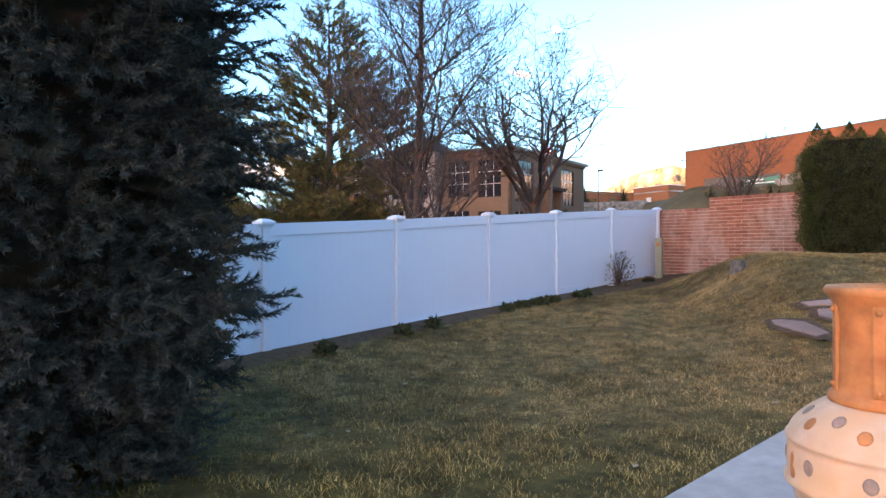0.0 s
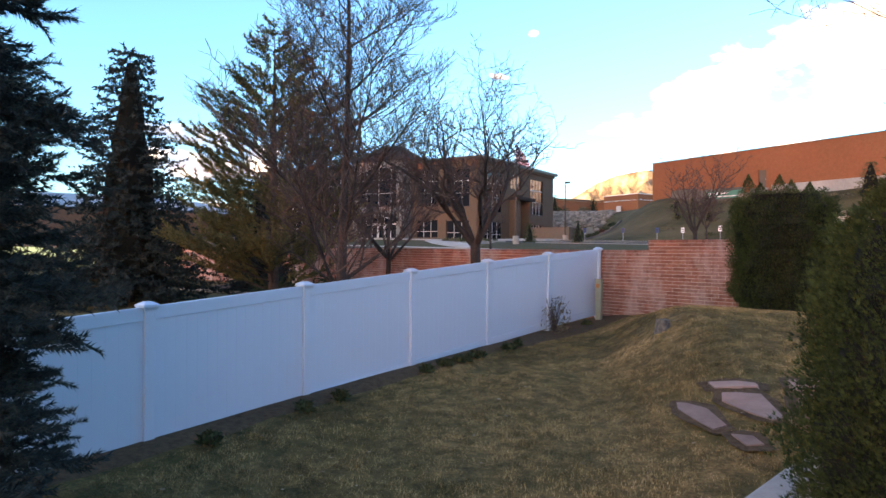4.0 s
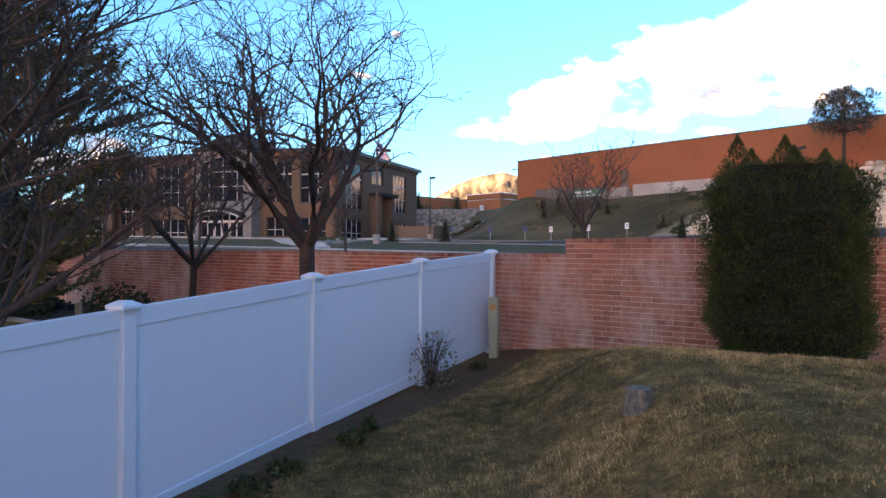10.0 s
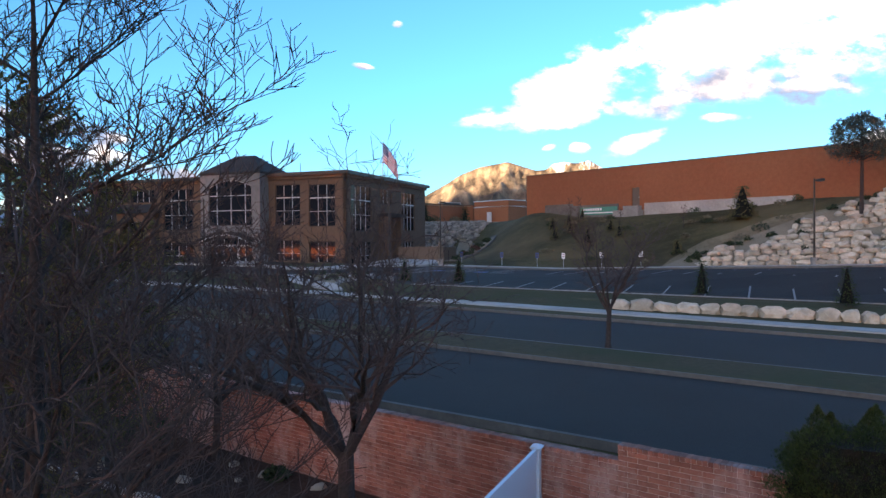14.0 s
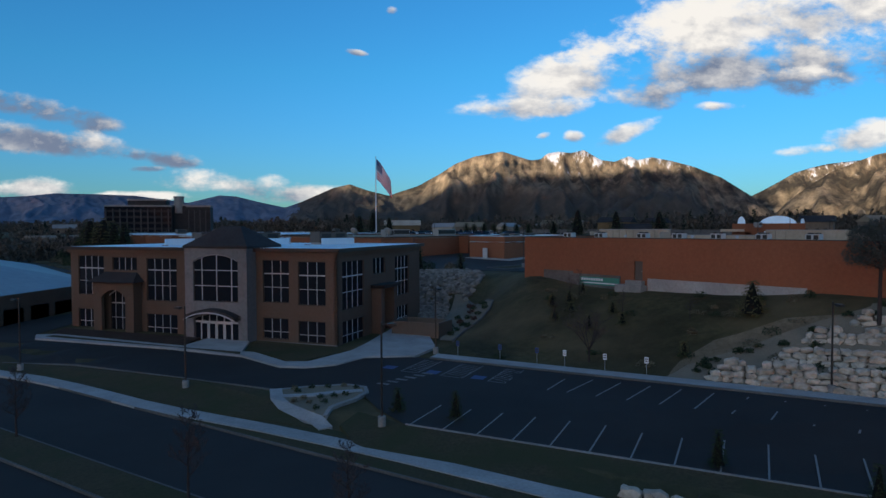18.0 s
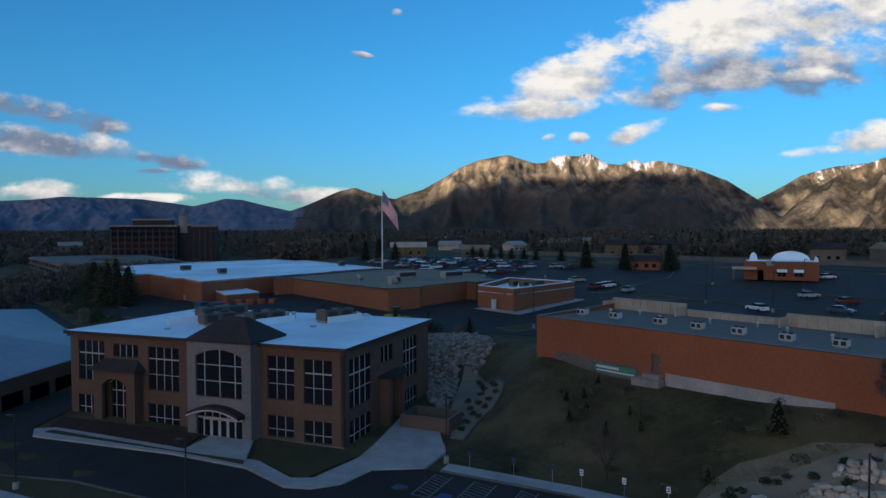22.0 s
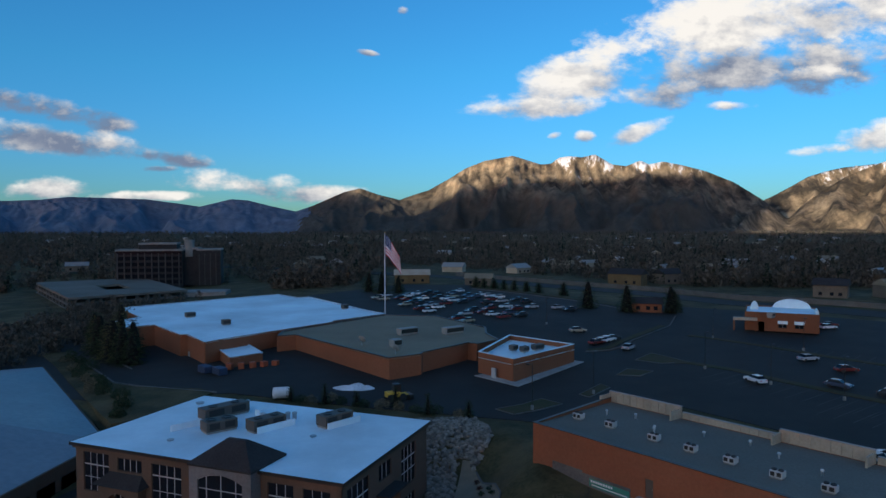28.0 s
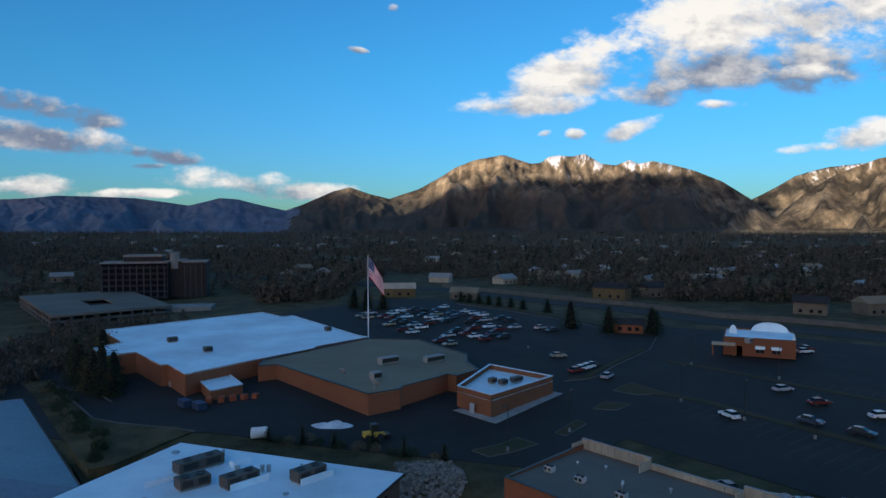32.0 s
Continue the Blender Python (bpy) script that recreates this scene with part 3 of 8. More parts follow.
def mountain_material():
    """Bare tan rock and dry grass, darker scrub in patches, lower slopes darkened for shadow, snow in streaks on the
    high crest.
    """
    def build(nt, p):
        v = coords(nt)
        geo = nt.nodes.new("ShaderNodeNewGeometry")
        sep = nt.nodes.new("ShaderNodeSeparateXYZ")
        nt.links.new(geo.outputs["Position"], sep.inputs[0])
        n = noise_tex(nt, v, 0.02, 9.0, 0.72)
        patch = noise_tex(nt, v, 0.0055, 6.0, 0.65)
        gully = noise_tex(nt, coords(nt, (0.018, 0.006, 0.006)), 1.0, 8.0, 0.7)
        rock = ramp(nt, gully, (0.36, (0.12, 0.093, 0.066)), (0.64, (0.46, 0.35, 0.225)))
        rock = mixc(nt, 1.0, rock, ramp(nt, n, (0.3, (0.72, 0.72, 0.72)), (0.7, (1.18, 1.18, 1.18))), "MULTIPLY")
        scrub = ramp(nt, n, (0.35, (0.034, 0.031, 0.027)), (0.68, (0.088, 0.073, 0.054)))

        def between(value, lo, hi):
            mr = nt.nodes.new("ShaderNodeMapRange")
            nt.links.new(value, mr.inputs["Value"])
            mr.inputs["From Min"].default_value, mr.inputs["From Max"].default_value = lo, hi
            return mr.outputs["Result"]

        def height(noise_out, gain, lo, hi):
            h = node(nt, "ShaderNodeMath")
            h.operation = "MULTIPLY_ADD"
            nt.links.new(noise_out, h.inputs[0])
            h.inputs[1].default_value = gain
            nt.links.new(sep.outputs["Z"], h.inputs[2])
            return between(h.outputs[0], lo, hi)

        col = mixc(nt, between(patch, 0.4, 0.58), rock, scrub)
        col = mixc(nt, height(gully, 260.0, 400.0, 500.0), col, rock)
        # even dark brown on the lower slopes stands in for the shadow over them
        low = nt.nodes.new("ShaderNodeMath")
        low.operation = "MULTIPLY"
        nt.links.new(height(patch, 110.0, 300.0, 190.0), low.inputs[0])
        nt.links.new(between(sep.outputs["X"], 1000.0, 850.0), low.inputs[1])
        col = mixc(nt, low.outputs[0], col, ramp(nt, n, (0.3, (0.066, 0.058, 0.047)), (0.7, (0.115, 0.098, 0.075))))
        north = nt.nodes.new("ShaderNodeMath")
        north.operation = "MULTIPLY"
        nt.links.new(height(gully, 640.0, 690.0, 730.0), north.inputs[0])
        nt.links.new(between(sep.outputs["X"], 60.0, 260.0), north.inputs[1])
        col = mixc(nt, north.outputs[0], col, (0.78, 0.79, 0.82))
        nt.links.new(col, p.inputs["Base Color"])
        p.inputs["Roughness"].default_value = 0.95
        p.inputs["Specular IOR Level"].default_value = 0.1
        bump(nt, p, n, 0.8, 18.0)
    return material("mountain_rock_and_snow", build)


M_MTN = mountain_material()
# blue haze and shade over the left range, put into its base colour
M_HAZERANGE = mottled("haze_tinted_range", (0.085, 0.105, 0.145), (0.17, 0.2, 0.25), 0.012, 0.002, 0.95, 0.6, 8.0)


# ---- ground ----
def graded(inner, step, outer, grow=1.25):
    """Coordinates from -outer to outer: even steps to +-inner, then growing."""
    pos, x, s = [0.0], 0.0, step
    while x < outer:
        x += s
        if x > inner:
            s *= grow
        pos.append(min(x, outer))
    return [-p for p in pos[:0:-1]] + pos


def sheet(name, a_list, b_list, zf, mat):
    verts, faces = [], []
    for b in b_list:
        for a in a_list:
            p = WA_P + WA_D * a + WA_N * b
            verts.append((p.x, p.y, zf(p.x, p.y)))
    w = len(a_list)
    for j in range(len(b_list) - 1):
        for i in range(w - 1):
            k = j * w + i
            faces.append((k, k + 1, k + w + 1, k + w))
    return from_lists(name, verts, faces, mat, smooth_faces=True)


def north_z(x, y):
    g = ground_z(x, y)
    return g - 0.08


bs = [0.17, 0.5, 1.0]
step = 1.2
while bs[-1] < 4900:
    if bs[-1] > 120:
        step *= 1.1
    bs.append(bs[-1] + step)
ground = sheet("ground", graded(60, 1.5, 4500, 1.18), bs, north_z, M_HILL)
tagged(ground, "brown winter grass and dry earth slopes", "ground", kind="structure")

bs = [-0.17]
step = 0.3
while bs[-1] > -1500:
    if bs[-1] < -22:
        step *= 1.25
    bs.append(bs[-1] - step)
lawn = sheet("lawn", graded(18, 0.35, 1200, 1.25), bs,
             lambda x, y: yard_z(x, y) + (0.02 * noise.noise((x * 1.3, y * 1.3, 0)) if abs(x) < 25 and abs(y) < 30 else 0), M_GRASS)
tagged(lawn, "patchy half-dormant lawn sloping up to a mound", "lawn", kind="structure")


# ---- street, car park, pavements ----
def street_band(n0, n1, a0=-260, a1=260):
    return [tuple(ST_N * n0 + ST_D * a0), tuple(ST_N * n0 + ST_D * a1), tuple(ST_N * n1 + ST_D * a1), tuple(ST_N * n1 + ST_D * a0)]


def slab(name, poly, lo, hi, mat, label, cat, zf=site_z):
    return tagged(mesh_object(name, prism(poly, zf, lo, hi), mat), label, cat, kind="structure")


slab("road", street_band(10.95, 18.2), -0.2, 0.0, M_ROAD, "grey asphalt carriageway beside the garden wall", "road")
slab("road", street_band(20.95, 28.2), -0.2, 0.0, M_ROAD, "grey asphalt carriageway beyond the grass median", "road")
slab("verge", street_band(18.38, 20.8), -0.2, 0.13, M_VERGE, "strip of brown grass between the carriageways", "verge")
slab("verge", street_band(28.4, 32.0), -0.2, 0.085, M_VERGE, "dark grass strip beside the pavement", "verge")
WALK = [(-75, 63.0), (-60, 58.6), (-50, 56.5), (-42.8, 54.2), (-38.5, 52.8), (-33.9, 50.7), (-30, 48.7), (-26, 46.6), (-22.9, 45.2), (-14.8, 42.0), (-10.5, 40.1), (-5.3, 37.7), (3.0, 33.5), (10.1, 30.0), (16.1, 27.0), (57, 6.1), (110, -21.0)]
tagged(mesh_object("pavement", ribbon(WALK, 1.4, site_z, -0.2, 0.15, -0.7), M_CONC), "pale concrete pavement along the street", "pavement", kind="structure")
for n in (10.87, 18.29, 20.88, 28.3):
    slab("kerb", street_band(n - 0.06, n + 0.06), -0.2, 0.13, M_KERB, "concrete kerb along the street", "kerb")


def lot(u, a):
    """A point of the car park: a metres along its rear kerb from its west end, u metres towards the bank."""
    if a > 13:
        p = V2(-7.9, 61.2) + V2(0.937, -0.349) * 13 + V2(0.847, -0.5316) * (a - 13) + KE_N.lerp(V2(0.5316, 0.847), min(1.0, (a - 13) / 4)) * u
    else:
        p = V2(-7.9, 61.2) + V2(0.937, -0.349) * a + KE_N * u
    return (p.x, p.y)


def front(u, a):
    """A point of the car park's street side, counted along the straight western kerb line."""
    p = V2(-7.9, 61.2) + V2(0.937, -0.349) * a + KE_N * u
    return (p.x, p.y)


CARPARK = [lot(0, 1.2), lot(0, 13), lot(0, 60), front(-17.7, 60), front(-17.7, 8.4), front(-15.5, 5.0), (-11.4, 50.4), (-16.0, 48.5), (-26.0, 51.8), (-38.0, 56.3),
           (-45.7, 57.4), (-57, 60.5), (-60, 72), (-52.5, 97), (-51, 69), (-49.0, 66.0), (-32.4, 62.5), (-24.1, 59.8), (-19.4, 56.1), (-17, 56.0), (-14.7, 57.2), (-12.8, 60.5), (-8.2, 61.3)]
def draped(poly, zf, lift, step=0.5):
    """A sheet over the polygon that follows the ground, cut into strips both ways."""
    bm = bmesh.new()
    bm.faces.new([bm.verts.new((x, y, 0)) for x, y in poly])
    for k in (0, 1):
        lo, hi = min(p[k] for p in poly), max(p[k] for p in poly)
        c = lo + step
        while c < hi:
            co, no = [0, 0, 0], [0, 0, 0]
            co[k], no[k] = c, 1
            bmesh.ops.bisect_plane(bm, geom=bm.verts[:] + bm.edges[:] + bm.faces[:], plane_co=co, plane_no=no)
            c += step
    for v in bm.verts:
        v.co.z = zf(v.co.x, v.co.y) + lift
    bm.normal_update()
    for f in bm.faces:
        if f.normal.z < 0:
            f.normal_flip()
    return bm


tagged(mesh_object("car_park", draped(CARPARK, site_z, 0.02, 3.0), M_ASPHALT), "dark asphalt car park and drive before the office", "car park", kind="structure")
REAR = [1.2, 5, 9, 13, 14, 16, 20, 26, 34, 45, 60]
tagged(mesh_object("pavement", ribbon([lot(0.0, a) for a in REAR], 1.7, site_z, -0.3, 0.15, 1.0), M_CONC), "concrete walk along the rear of the car park", "pavement", kind="structure")
tagged(mesh_object("kerb", ribbon([lot(0.07, a) for a in REAR], 0.16, site_z, -0.2, 0.16), M_KERB), "concrete kerb behind the parking bays", "kerb", kind="structure")
tagged(mesh_object("kerb", ribbon([front(-17.8, 8.4), front(-17.8, 80)], 0.16, site_z, -0.2, 0.16), M_CONC_DARK), "concrete kerb at the street side of the car park", "kerb", kind="structure")
# the apron and the walk that curves round the office
slab("pavement", [(-14.7, 57.2), (-12.8, 60.5), (-8.2, 61.4), (-6.6, 65.5), (-7.4, 69), (-9.2, 78), (-12.3, 78), (-13.9, 66.5), (-14.6, 63.2), (-17.4, 58.2), (-19.4, 58.0), (-23.6, 61.6), (-24.9, 61.9), (-26.0, 66.6), (-30.9, 67.9),
                  (-31.8, 63.9), (-42, 67.0), (-48.4, 68.8), (-50.4, 68.2), (-49.0, 66.1), (-32.3, 62.6), (-24.1, 59.9), (-19.4, 56.2), (-17.0, 56.1)], -0.2, 0.16, M_CONC,
     "pale concrete walk curving round the office", "pavement")
slab("verge", [(-18.0, 58.6), (-19.3, 58.6), (-24.2, 62.2), (-25.2, 66.4), (-16.9, 64.4), (-15.0, 63.4)], -0.2, 0.12, M_VERGE, "small brown lawn before the office", "verge")
slab("verge", [(-32.2, 64.2), (-41.9, 67.2), (-49.6, 69.4), (-50, 72.5), (-32.0, 68.3)], -0.2, 0.12, M_MULCH, "dark mulch bed at the foot of the office", "flower bed")
slab("verge", [(-24.6, 60.5), (-24.9, 61.5), (-32, 63.2), (-42.5, 66.3), (-48.2, 68.0), (-48.6, 67.2), (-42.3, 65.6), (-32, 63.0)], -0.2, 0.18, M_VERGE, "narrow grass strip in the office walk", "verge")
# island with pale gravel at the car park's entrance
ISLE = [(-17.0, 48.9), (-14.7, 50.1), (-12.1, 50.8), (-10.6, 50.2), (-10.2, 48.9), (-10.7, 47.0), (-11.5, 45.7), (-11.9, 44.8), (-11.9, 43.2), (-12.6, 43.0), (-13.8, 44.0), (-15.0, 45.0), (-16.0, 46.4)]
slab("gravel_bed", ISLE, -0.2, 0.12, M_GRAVEL, "tan gravel island with small shrubs at the entrance", "gravel bed")
tagged(mesh_object("kerb", ribbon(ISLE[:9], 0.3, site_z, -0.2, 0.15, 0.0), M_CONC_DARK), "pale concrete kerb round the entrance island", "kerb", kind="structure")
tagged(mesh_object("pavement", ribbon([(-17.2, 49.0), (-16.3, 46.6), (-15.2, 45.0), (-13.7, 43.8), (-12.3, 42.8), (-11.4, 41.6)], 0.9, site_z, -0.2, 0.16), M_CONC), "pale concrete path curving round the gravel island", "pavement", kind="structure")
tagged(mesh_object("pavement", ribbon([(-16.2, 47.2), (-14.2, 47.6), (-12.4, 48.6), (-10.6, 49.2)], 0.7, site_z, -0.2, 0.155), M_CONC), "pale concrete path across the gravel island", "pavement", kind="structure")

slab("verge", [(-16.4, 48.2), (-26.0, 51.6), (-38.0, 56.0), (-45.5, 57.2), (-45, 55.2), (-34.3, 50.9), (-26, 46.9), (-18.6, 43.7), (-12.6, 41.9), (-13.9, 43.4), (-15.6, 44.8), (-16.9, 46.6)], -0.2, 0.13, M_VERGE, "brown grass strip between drive and pavement", "verge")
tagged(mesh_object("kerb", ribbon([(-16.9, 48.8), (-26.0, 51.75), (-38.0, 56.2), (-45.7, 57.35)], 0.14, site_z, -0.2, 0.15), M_KERB), "concrete kerb along the drive", "kerb", kind="structure")
slab("verge", [(-10.6, 42.0), (-9.8, 44.0), front(-17.92, 8.6), front(-17.92, 80), tuple(ST_N * 30.1 + ST_D * 78), tuple(ST_N * 30.1 + ST_D * -25)], -0.2, 0.11, M_VERGE, "dark planted strip between car park and pavement", "verge")


def paint(a0, u0, a1, u1, w=0.11, mat=None):
    bm = ribbon([lot(u0, a0), lot(u1, a1)], w, site_z, 0.021, 0.026)
    return tagged(mesh_object("bay_line", bm, mat or M_WHITE), "thin white painted line between parking bays", "road marking", "bay lines", "structure")


for i in range(18):
    paint(12.4 + i * 2.3, -1.2, 12.4 + i * 2.3, -5.8)
for i in range(20):
    bm = ribbon([front(-17.45, 8.5 + i * 2.285), front(-12.8, 8.5 + i * 2.285)], 0.1, site_z, 0.021, 0.026)
    tagged(mesh_object("bay_line", bm, M_WHITE), "thin white painted line between parking bays", "road marking", "bay lines", "structure")
for a0, a1 in ((1.1, 2.7), (4.8, 6.75), (9.0, 10.45)):
    for k in range(8):
        paint(a0, -0.7 - 0.5 * k, a1, -1.25 - 0.5 * k, 0.09, M_WORNWHITE)
    for a in (a0, a1):
        paint(a, -0.6, a, -5.2, 0.1, M_WORNWHITE)
    paint(a0, -5.2, a1, -5.2, 0.1, M_WORNWHITE)
for a0 in (-0.4, 3.75, 7.9, 11.4):
    slab("blue_badge_mark", [lot(-5.0, a0 - 0.55), lot(-5.0, a0 + 0.55), lot(-3.9, a0 + 0.55), lot(-3.9, a0 - 0.55)], 0.02, 0.026, M_BLUE, "worn blue painted square of an accessible bay", "road marking")
for k in range(6):
    x, y = -6.4 - 0.62 * k, 55.3 - 0.72 * k
    slab("crossing_bar", [(x - 0.5, y - 0.05), (x + 0.45, y - 0.4), (x + 0.6, y - 0.05), (x - 0.35, y + 0.3)], 0.02, 0.026, M_WORNWHITE, "worn white bar of a zebra crossing", "road marking")


# ---- garden: fence, wall, plants ----
CAPS = [(0.596, 8.164, -1.377), (-0.365, 5.73, -1.5), (-1.275, 3.49, -1.64), (-2.085, 1.19, -1.78), (-2.865, -1.12, -1.92), (-3.555, -3.46, -2.05), (-4.235, -5.8, -2.18), (-4.915, -8.14, -2.31), (-5.595, -10.48, -2.44), (-6.275, -12.82, -2.57)]
fence = thing("vinyl_fence", "tall white vinyl privacy fence stepping down along the lawn", "fence")


def cap_mesh():
    bm = bmesh.new()
    rings = [[bm.verts.new((x * r, y * r, z)) for x, y in ((-1, -1), (1, -1), (1, 1), (-1, 1))]
             for r, z in ((0.066, -0.11), (0.07, -0.09), (0.084, -0.066), (0.096, -0.058), (0.096, -0.034), (0.09, -0.026), (0.035, 0.004))]
    for r0, r1 in zip(rings, rings[1:]):
        for k in range(4):
            bm.faces.new((r0[k], r0[(k + 1) % 4], r1[(k + 1) % 4], r1[k]))
    bm.faces.new(rings[0][::-1])
    bm.faces.new(rings[-1])
    return bm


post_mesh = cap_me = None
yaw_f = math.atan2(CAPS[0][1] - CAPS[5][1], CAPS[0][0] - CAPS[5][0])
for x, y, z in CAPS:
    if not post_mesh:
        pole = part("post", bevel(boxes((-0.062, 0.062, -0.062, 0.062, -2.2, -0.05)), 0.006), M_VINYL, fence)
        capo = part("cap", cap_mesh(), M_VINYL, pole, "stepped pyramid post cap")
        post_mesh, cap_me = pole.data, capo.data
    else:
        pole = new("post", post_mesh)
        pole.parent = fence
        capo = new("cap", cap_me)
        capo.parent = pole
    pole.matrix_local = pose(x, y, z, 0, 0, math.degrees(yaw_f))
for a, b in zip(CAPS, CAPS[1:]):
    A, B = Vector(a), Vector(b)
    d = B - A
    flat = Vector((d.x, d.y, 0)).normalized()
    nrm = Vector((-flat.y, flat.x, 0))

    def beam(name, s0, s1, z0, z1, half, bev=0.004):
        bm = bmesh.new()
        vs = []
        for s in (s0, s1):
            for h in (-half, half):
                for z in (z0, z1):
                    vs.append(bm.verts.new(A + d * s + nrm * h + Vector((0, 0, z))))
        for q in ((0, 1, 3, 2), (4, 6, 7, 5), (0, 4, 5, 1), (2, 3, 7, 6), (0, 2, 6, 4), (1, 5, 7, 3)):
            bm.faces.new([vs[i] for i in q])
        bmesh.ops.recalc_face_normals(bm, faces=bm.faces[:])
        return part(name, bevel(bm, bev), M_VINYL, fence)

    beam("top_rail", 0.02, 0.98, -0.205, -0.055, 0.032)
    beam("bottom_rail", 0.02, 0.98, -1.74, -1.60, 0.032)
    first = beam("plank", 0.025, 0.025 + 0.9495 / 16, -1.62, -0.17, 0.014, 0.0012)
    for k in range(1, 16):
        o = new("plank", first.data)
        o.parent = fence
        o.location = d * (0.9495 / 16 * k)

# brick wall of long bricks with pale joints
wall = tagged(mesh_object("wall_garden", bmesh.new(), M_MORTAR), "red brick garden wall with white bloom and a stepped top", "wall", kind="structure")
COURSE, LONG = 0.0833, 0.325
STEP_A = 0.0                              # the step up lies at the wall's reference point


def wall_box(bm, a0, a1, z0, z1, half):
    m = Matrix(((WA_D.x, WA_N.x, 0, WA_P.x), (WA_D.y, WA_N.y, 0, WA_P.y), (0, 0, 1, 0), (0, 0, 0, 1)))
    return box(bm, a0, a1, -half, half, z0, z1, m)


bm = bmesh.new()
wall_box(bm, -34, STEP_A, -3.9, -1.455, 0.088)
wall_box(bm, STEP_A, 16, -3.9, -1.205, 0.088)
bm.to_mesh(wall.data)
bm.free()
brick_me = None
stuff = bmesh.new()
rng = random.Random(4)
for row in range(29):
    z1 = -1.19 - COURSE * row
    shift = 0.5 * LONG * (row % 2)
    n0 = -105
    for k in range(n0, 50):
        a0 = STEP_A + k * LONG + shift
        a1 = a0 + LONG - 0.011
        if k < 0 and row < 3:
            if k == -1 and shift:
                a0 = STEP_A
            else:
                continue
        z0 = z1 - COURSE + 0.011
        m = WA_P + WA_D * ((a0 + a1) / 2)
        if z1 < yard_z(m.x, m.y) - 0.15:
            continue
        near = 0 <= k <= 11 and row < 24 and row
        if near and a1 - a0 > 0.25:
            c = Vector((m.x, m.y, (z0 + z1) / 2))
            if not brick_me:
                bb = bevel(boxes((-LONG / 2 + 0.0055, LONG / 2 - 0.0055, -0.1, 0.1, -COURSE / 2 + 0.0055, COURSE / 2 - 0.0055)), 0.004)
                o = part("brick", bb, M_BRICK, wall)
                brick_me = o.data
            else:
                o = new("brick", brick_me)
                o.parent = wall
            o.matrix_local = Matrix(((WA_D.x, WA_N.x, 0, c.x), (WA_D.y, WA_N.y, 0, c.y), (0, 0, 1, c.z), (0, 0, 0, 1))) @ Matrix.Translation((0, rng.uniform(-0.004, 0.004), 0))
        elif (row == 0 and k >= 0) or (row == 3 and k < -1):
            for q in range(4):
                wall_box(stuff, a0 + q * LONG / 4, a0 + (q + 1) * LONG / 4 - 0.011, z0, z1 + rng.uniform(-0.003, 0.004), 0.108 + rng.uniform(-0.004, 0.004))
        else:
            wall_box(stuff, a0, a1, z0, z1, 0.1 + rng.uniform(-0.004, 0.004))
o = part("bricks", stuff, M_BRICKS, wall)
tagged(o, kind="stuff")

# flower bed soil beside the fence, patio, stepping stones
def bed(name, pts, w, lift, mat, label, cat, side=0.0):
    return tagged(mesh_object(name, ribbon(pts, w, yard_z, -0.2, lift, side), mat), label, cat, kind="structure")


line_pts = []
for a, b in zip(CAPS, CAPS[1:]):
    for k in range(6):
        t = k / 6
        line_pts.append((a[0] + (b[0] - a[0]) * t, a[1] + (b[1] - a[1]) * t))
bm = bmesh.new()
rows = []
for i, (x, y) in enumerate(line_pts[:44]):
    w = 0.55 + 0.25 * noise.noise((i * 0.35, 0, 3)) + 0.45 * smooth(14, 0, i)
    n = Vector((0.93, -0.36))
    row = []
    for k, h in enumerate((0.035, 0.05, 0.04, -0.02)):
        p = Vector((x, y)) + n * (-0.15 + (w + 0.15) * k / 3)
        row.append(bm.verts.new((p.x, p.y, yard_z(p.x, p.y) + h + 0.012 * noise.noise((p.x * 4, p.y * 4, 1)))))
    rows.append(row)
for a, b in zip(rows, rows[1:]):
    for k in range(3):
        bm.faces.new((a[k], a[k + 1], b[k + 1], b[k]))
bmesh.ops.recalc_face_normals(bm, faces=bm.faces[:])
tagged(mesh_object("flower_bed", bm, M_SOIL, smooth_faces=True), "bare brown soil bed along the fence", "flower bed", kind="structure")


def flat_stone(poly, lift=0.045):
    bm = prism(poly, yard_z, -0.08, lift)
    bmesh.ops.bevel(bm, geom=[e for e in bm.edges if all(v.co.z > yard_z(v.co.x, v.co.y) for v in e.verts)], offset=0.02, segments=2, affect="EDGES")
    return bm


patio = tagged(mesh_object("patio", prism([(3.4, -2.2), (3.13, -2.48), (2.49, -3.5), (2.1, -4.35), (1.7, -5.05), (0.95, -6.45), (0.1, -8.1), (-1.5, -12), (9, -16), (9, -2.2)], yard_z, -0.2, 0.03), M_CONC), "grey concrete patio with a curved edge", "patio", kind="structure")
STONES = [[(2.65, -0.78), (2.84, -0.8), (3.11, -0.88), (3.18, -1.13), (3.27, -1.46), (3.12, -1.54), (2.92, -1.38), (2.7, -1.12), (2.63, -1.0)],
          [(2.51, -0.42), (2.88, -0.5), (3.1, -0.6), (3.1, -0.74), (2.85, -0.7), (2.59, -0.66)],
          [(3.46, -0.46), (3.85, -0.42), (3.82, -0.74), (3.44, -0.76)], [(3.47, -0.84), (3.82, -0.8), (3.76, -1.22), (3.43, -1.22)],
          [(2.12, -0.84), (2.27, -0.93), (2.48, -1.16), (2.66, -1.66), (2.48, -1.76), (2.29, -1.43), (2.13, -1.08)],
          [(2.62, -1.84), (2.88, -1.9), (2.97, -2.12), (2.76, -2.16)], [(3.9, -1.3), (4.3, -1.2), (4.35, -1.7), (3.95, -1.75)]]
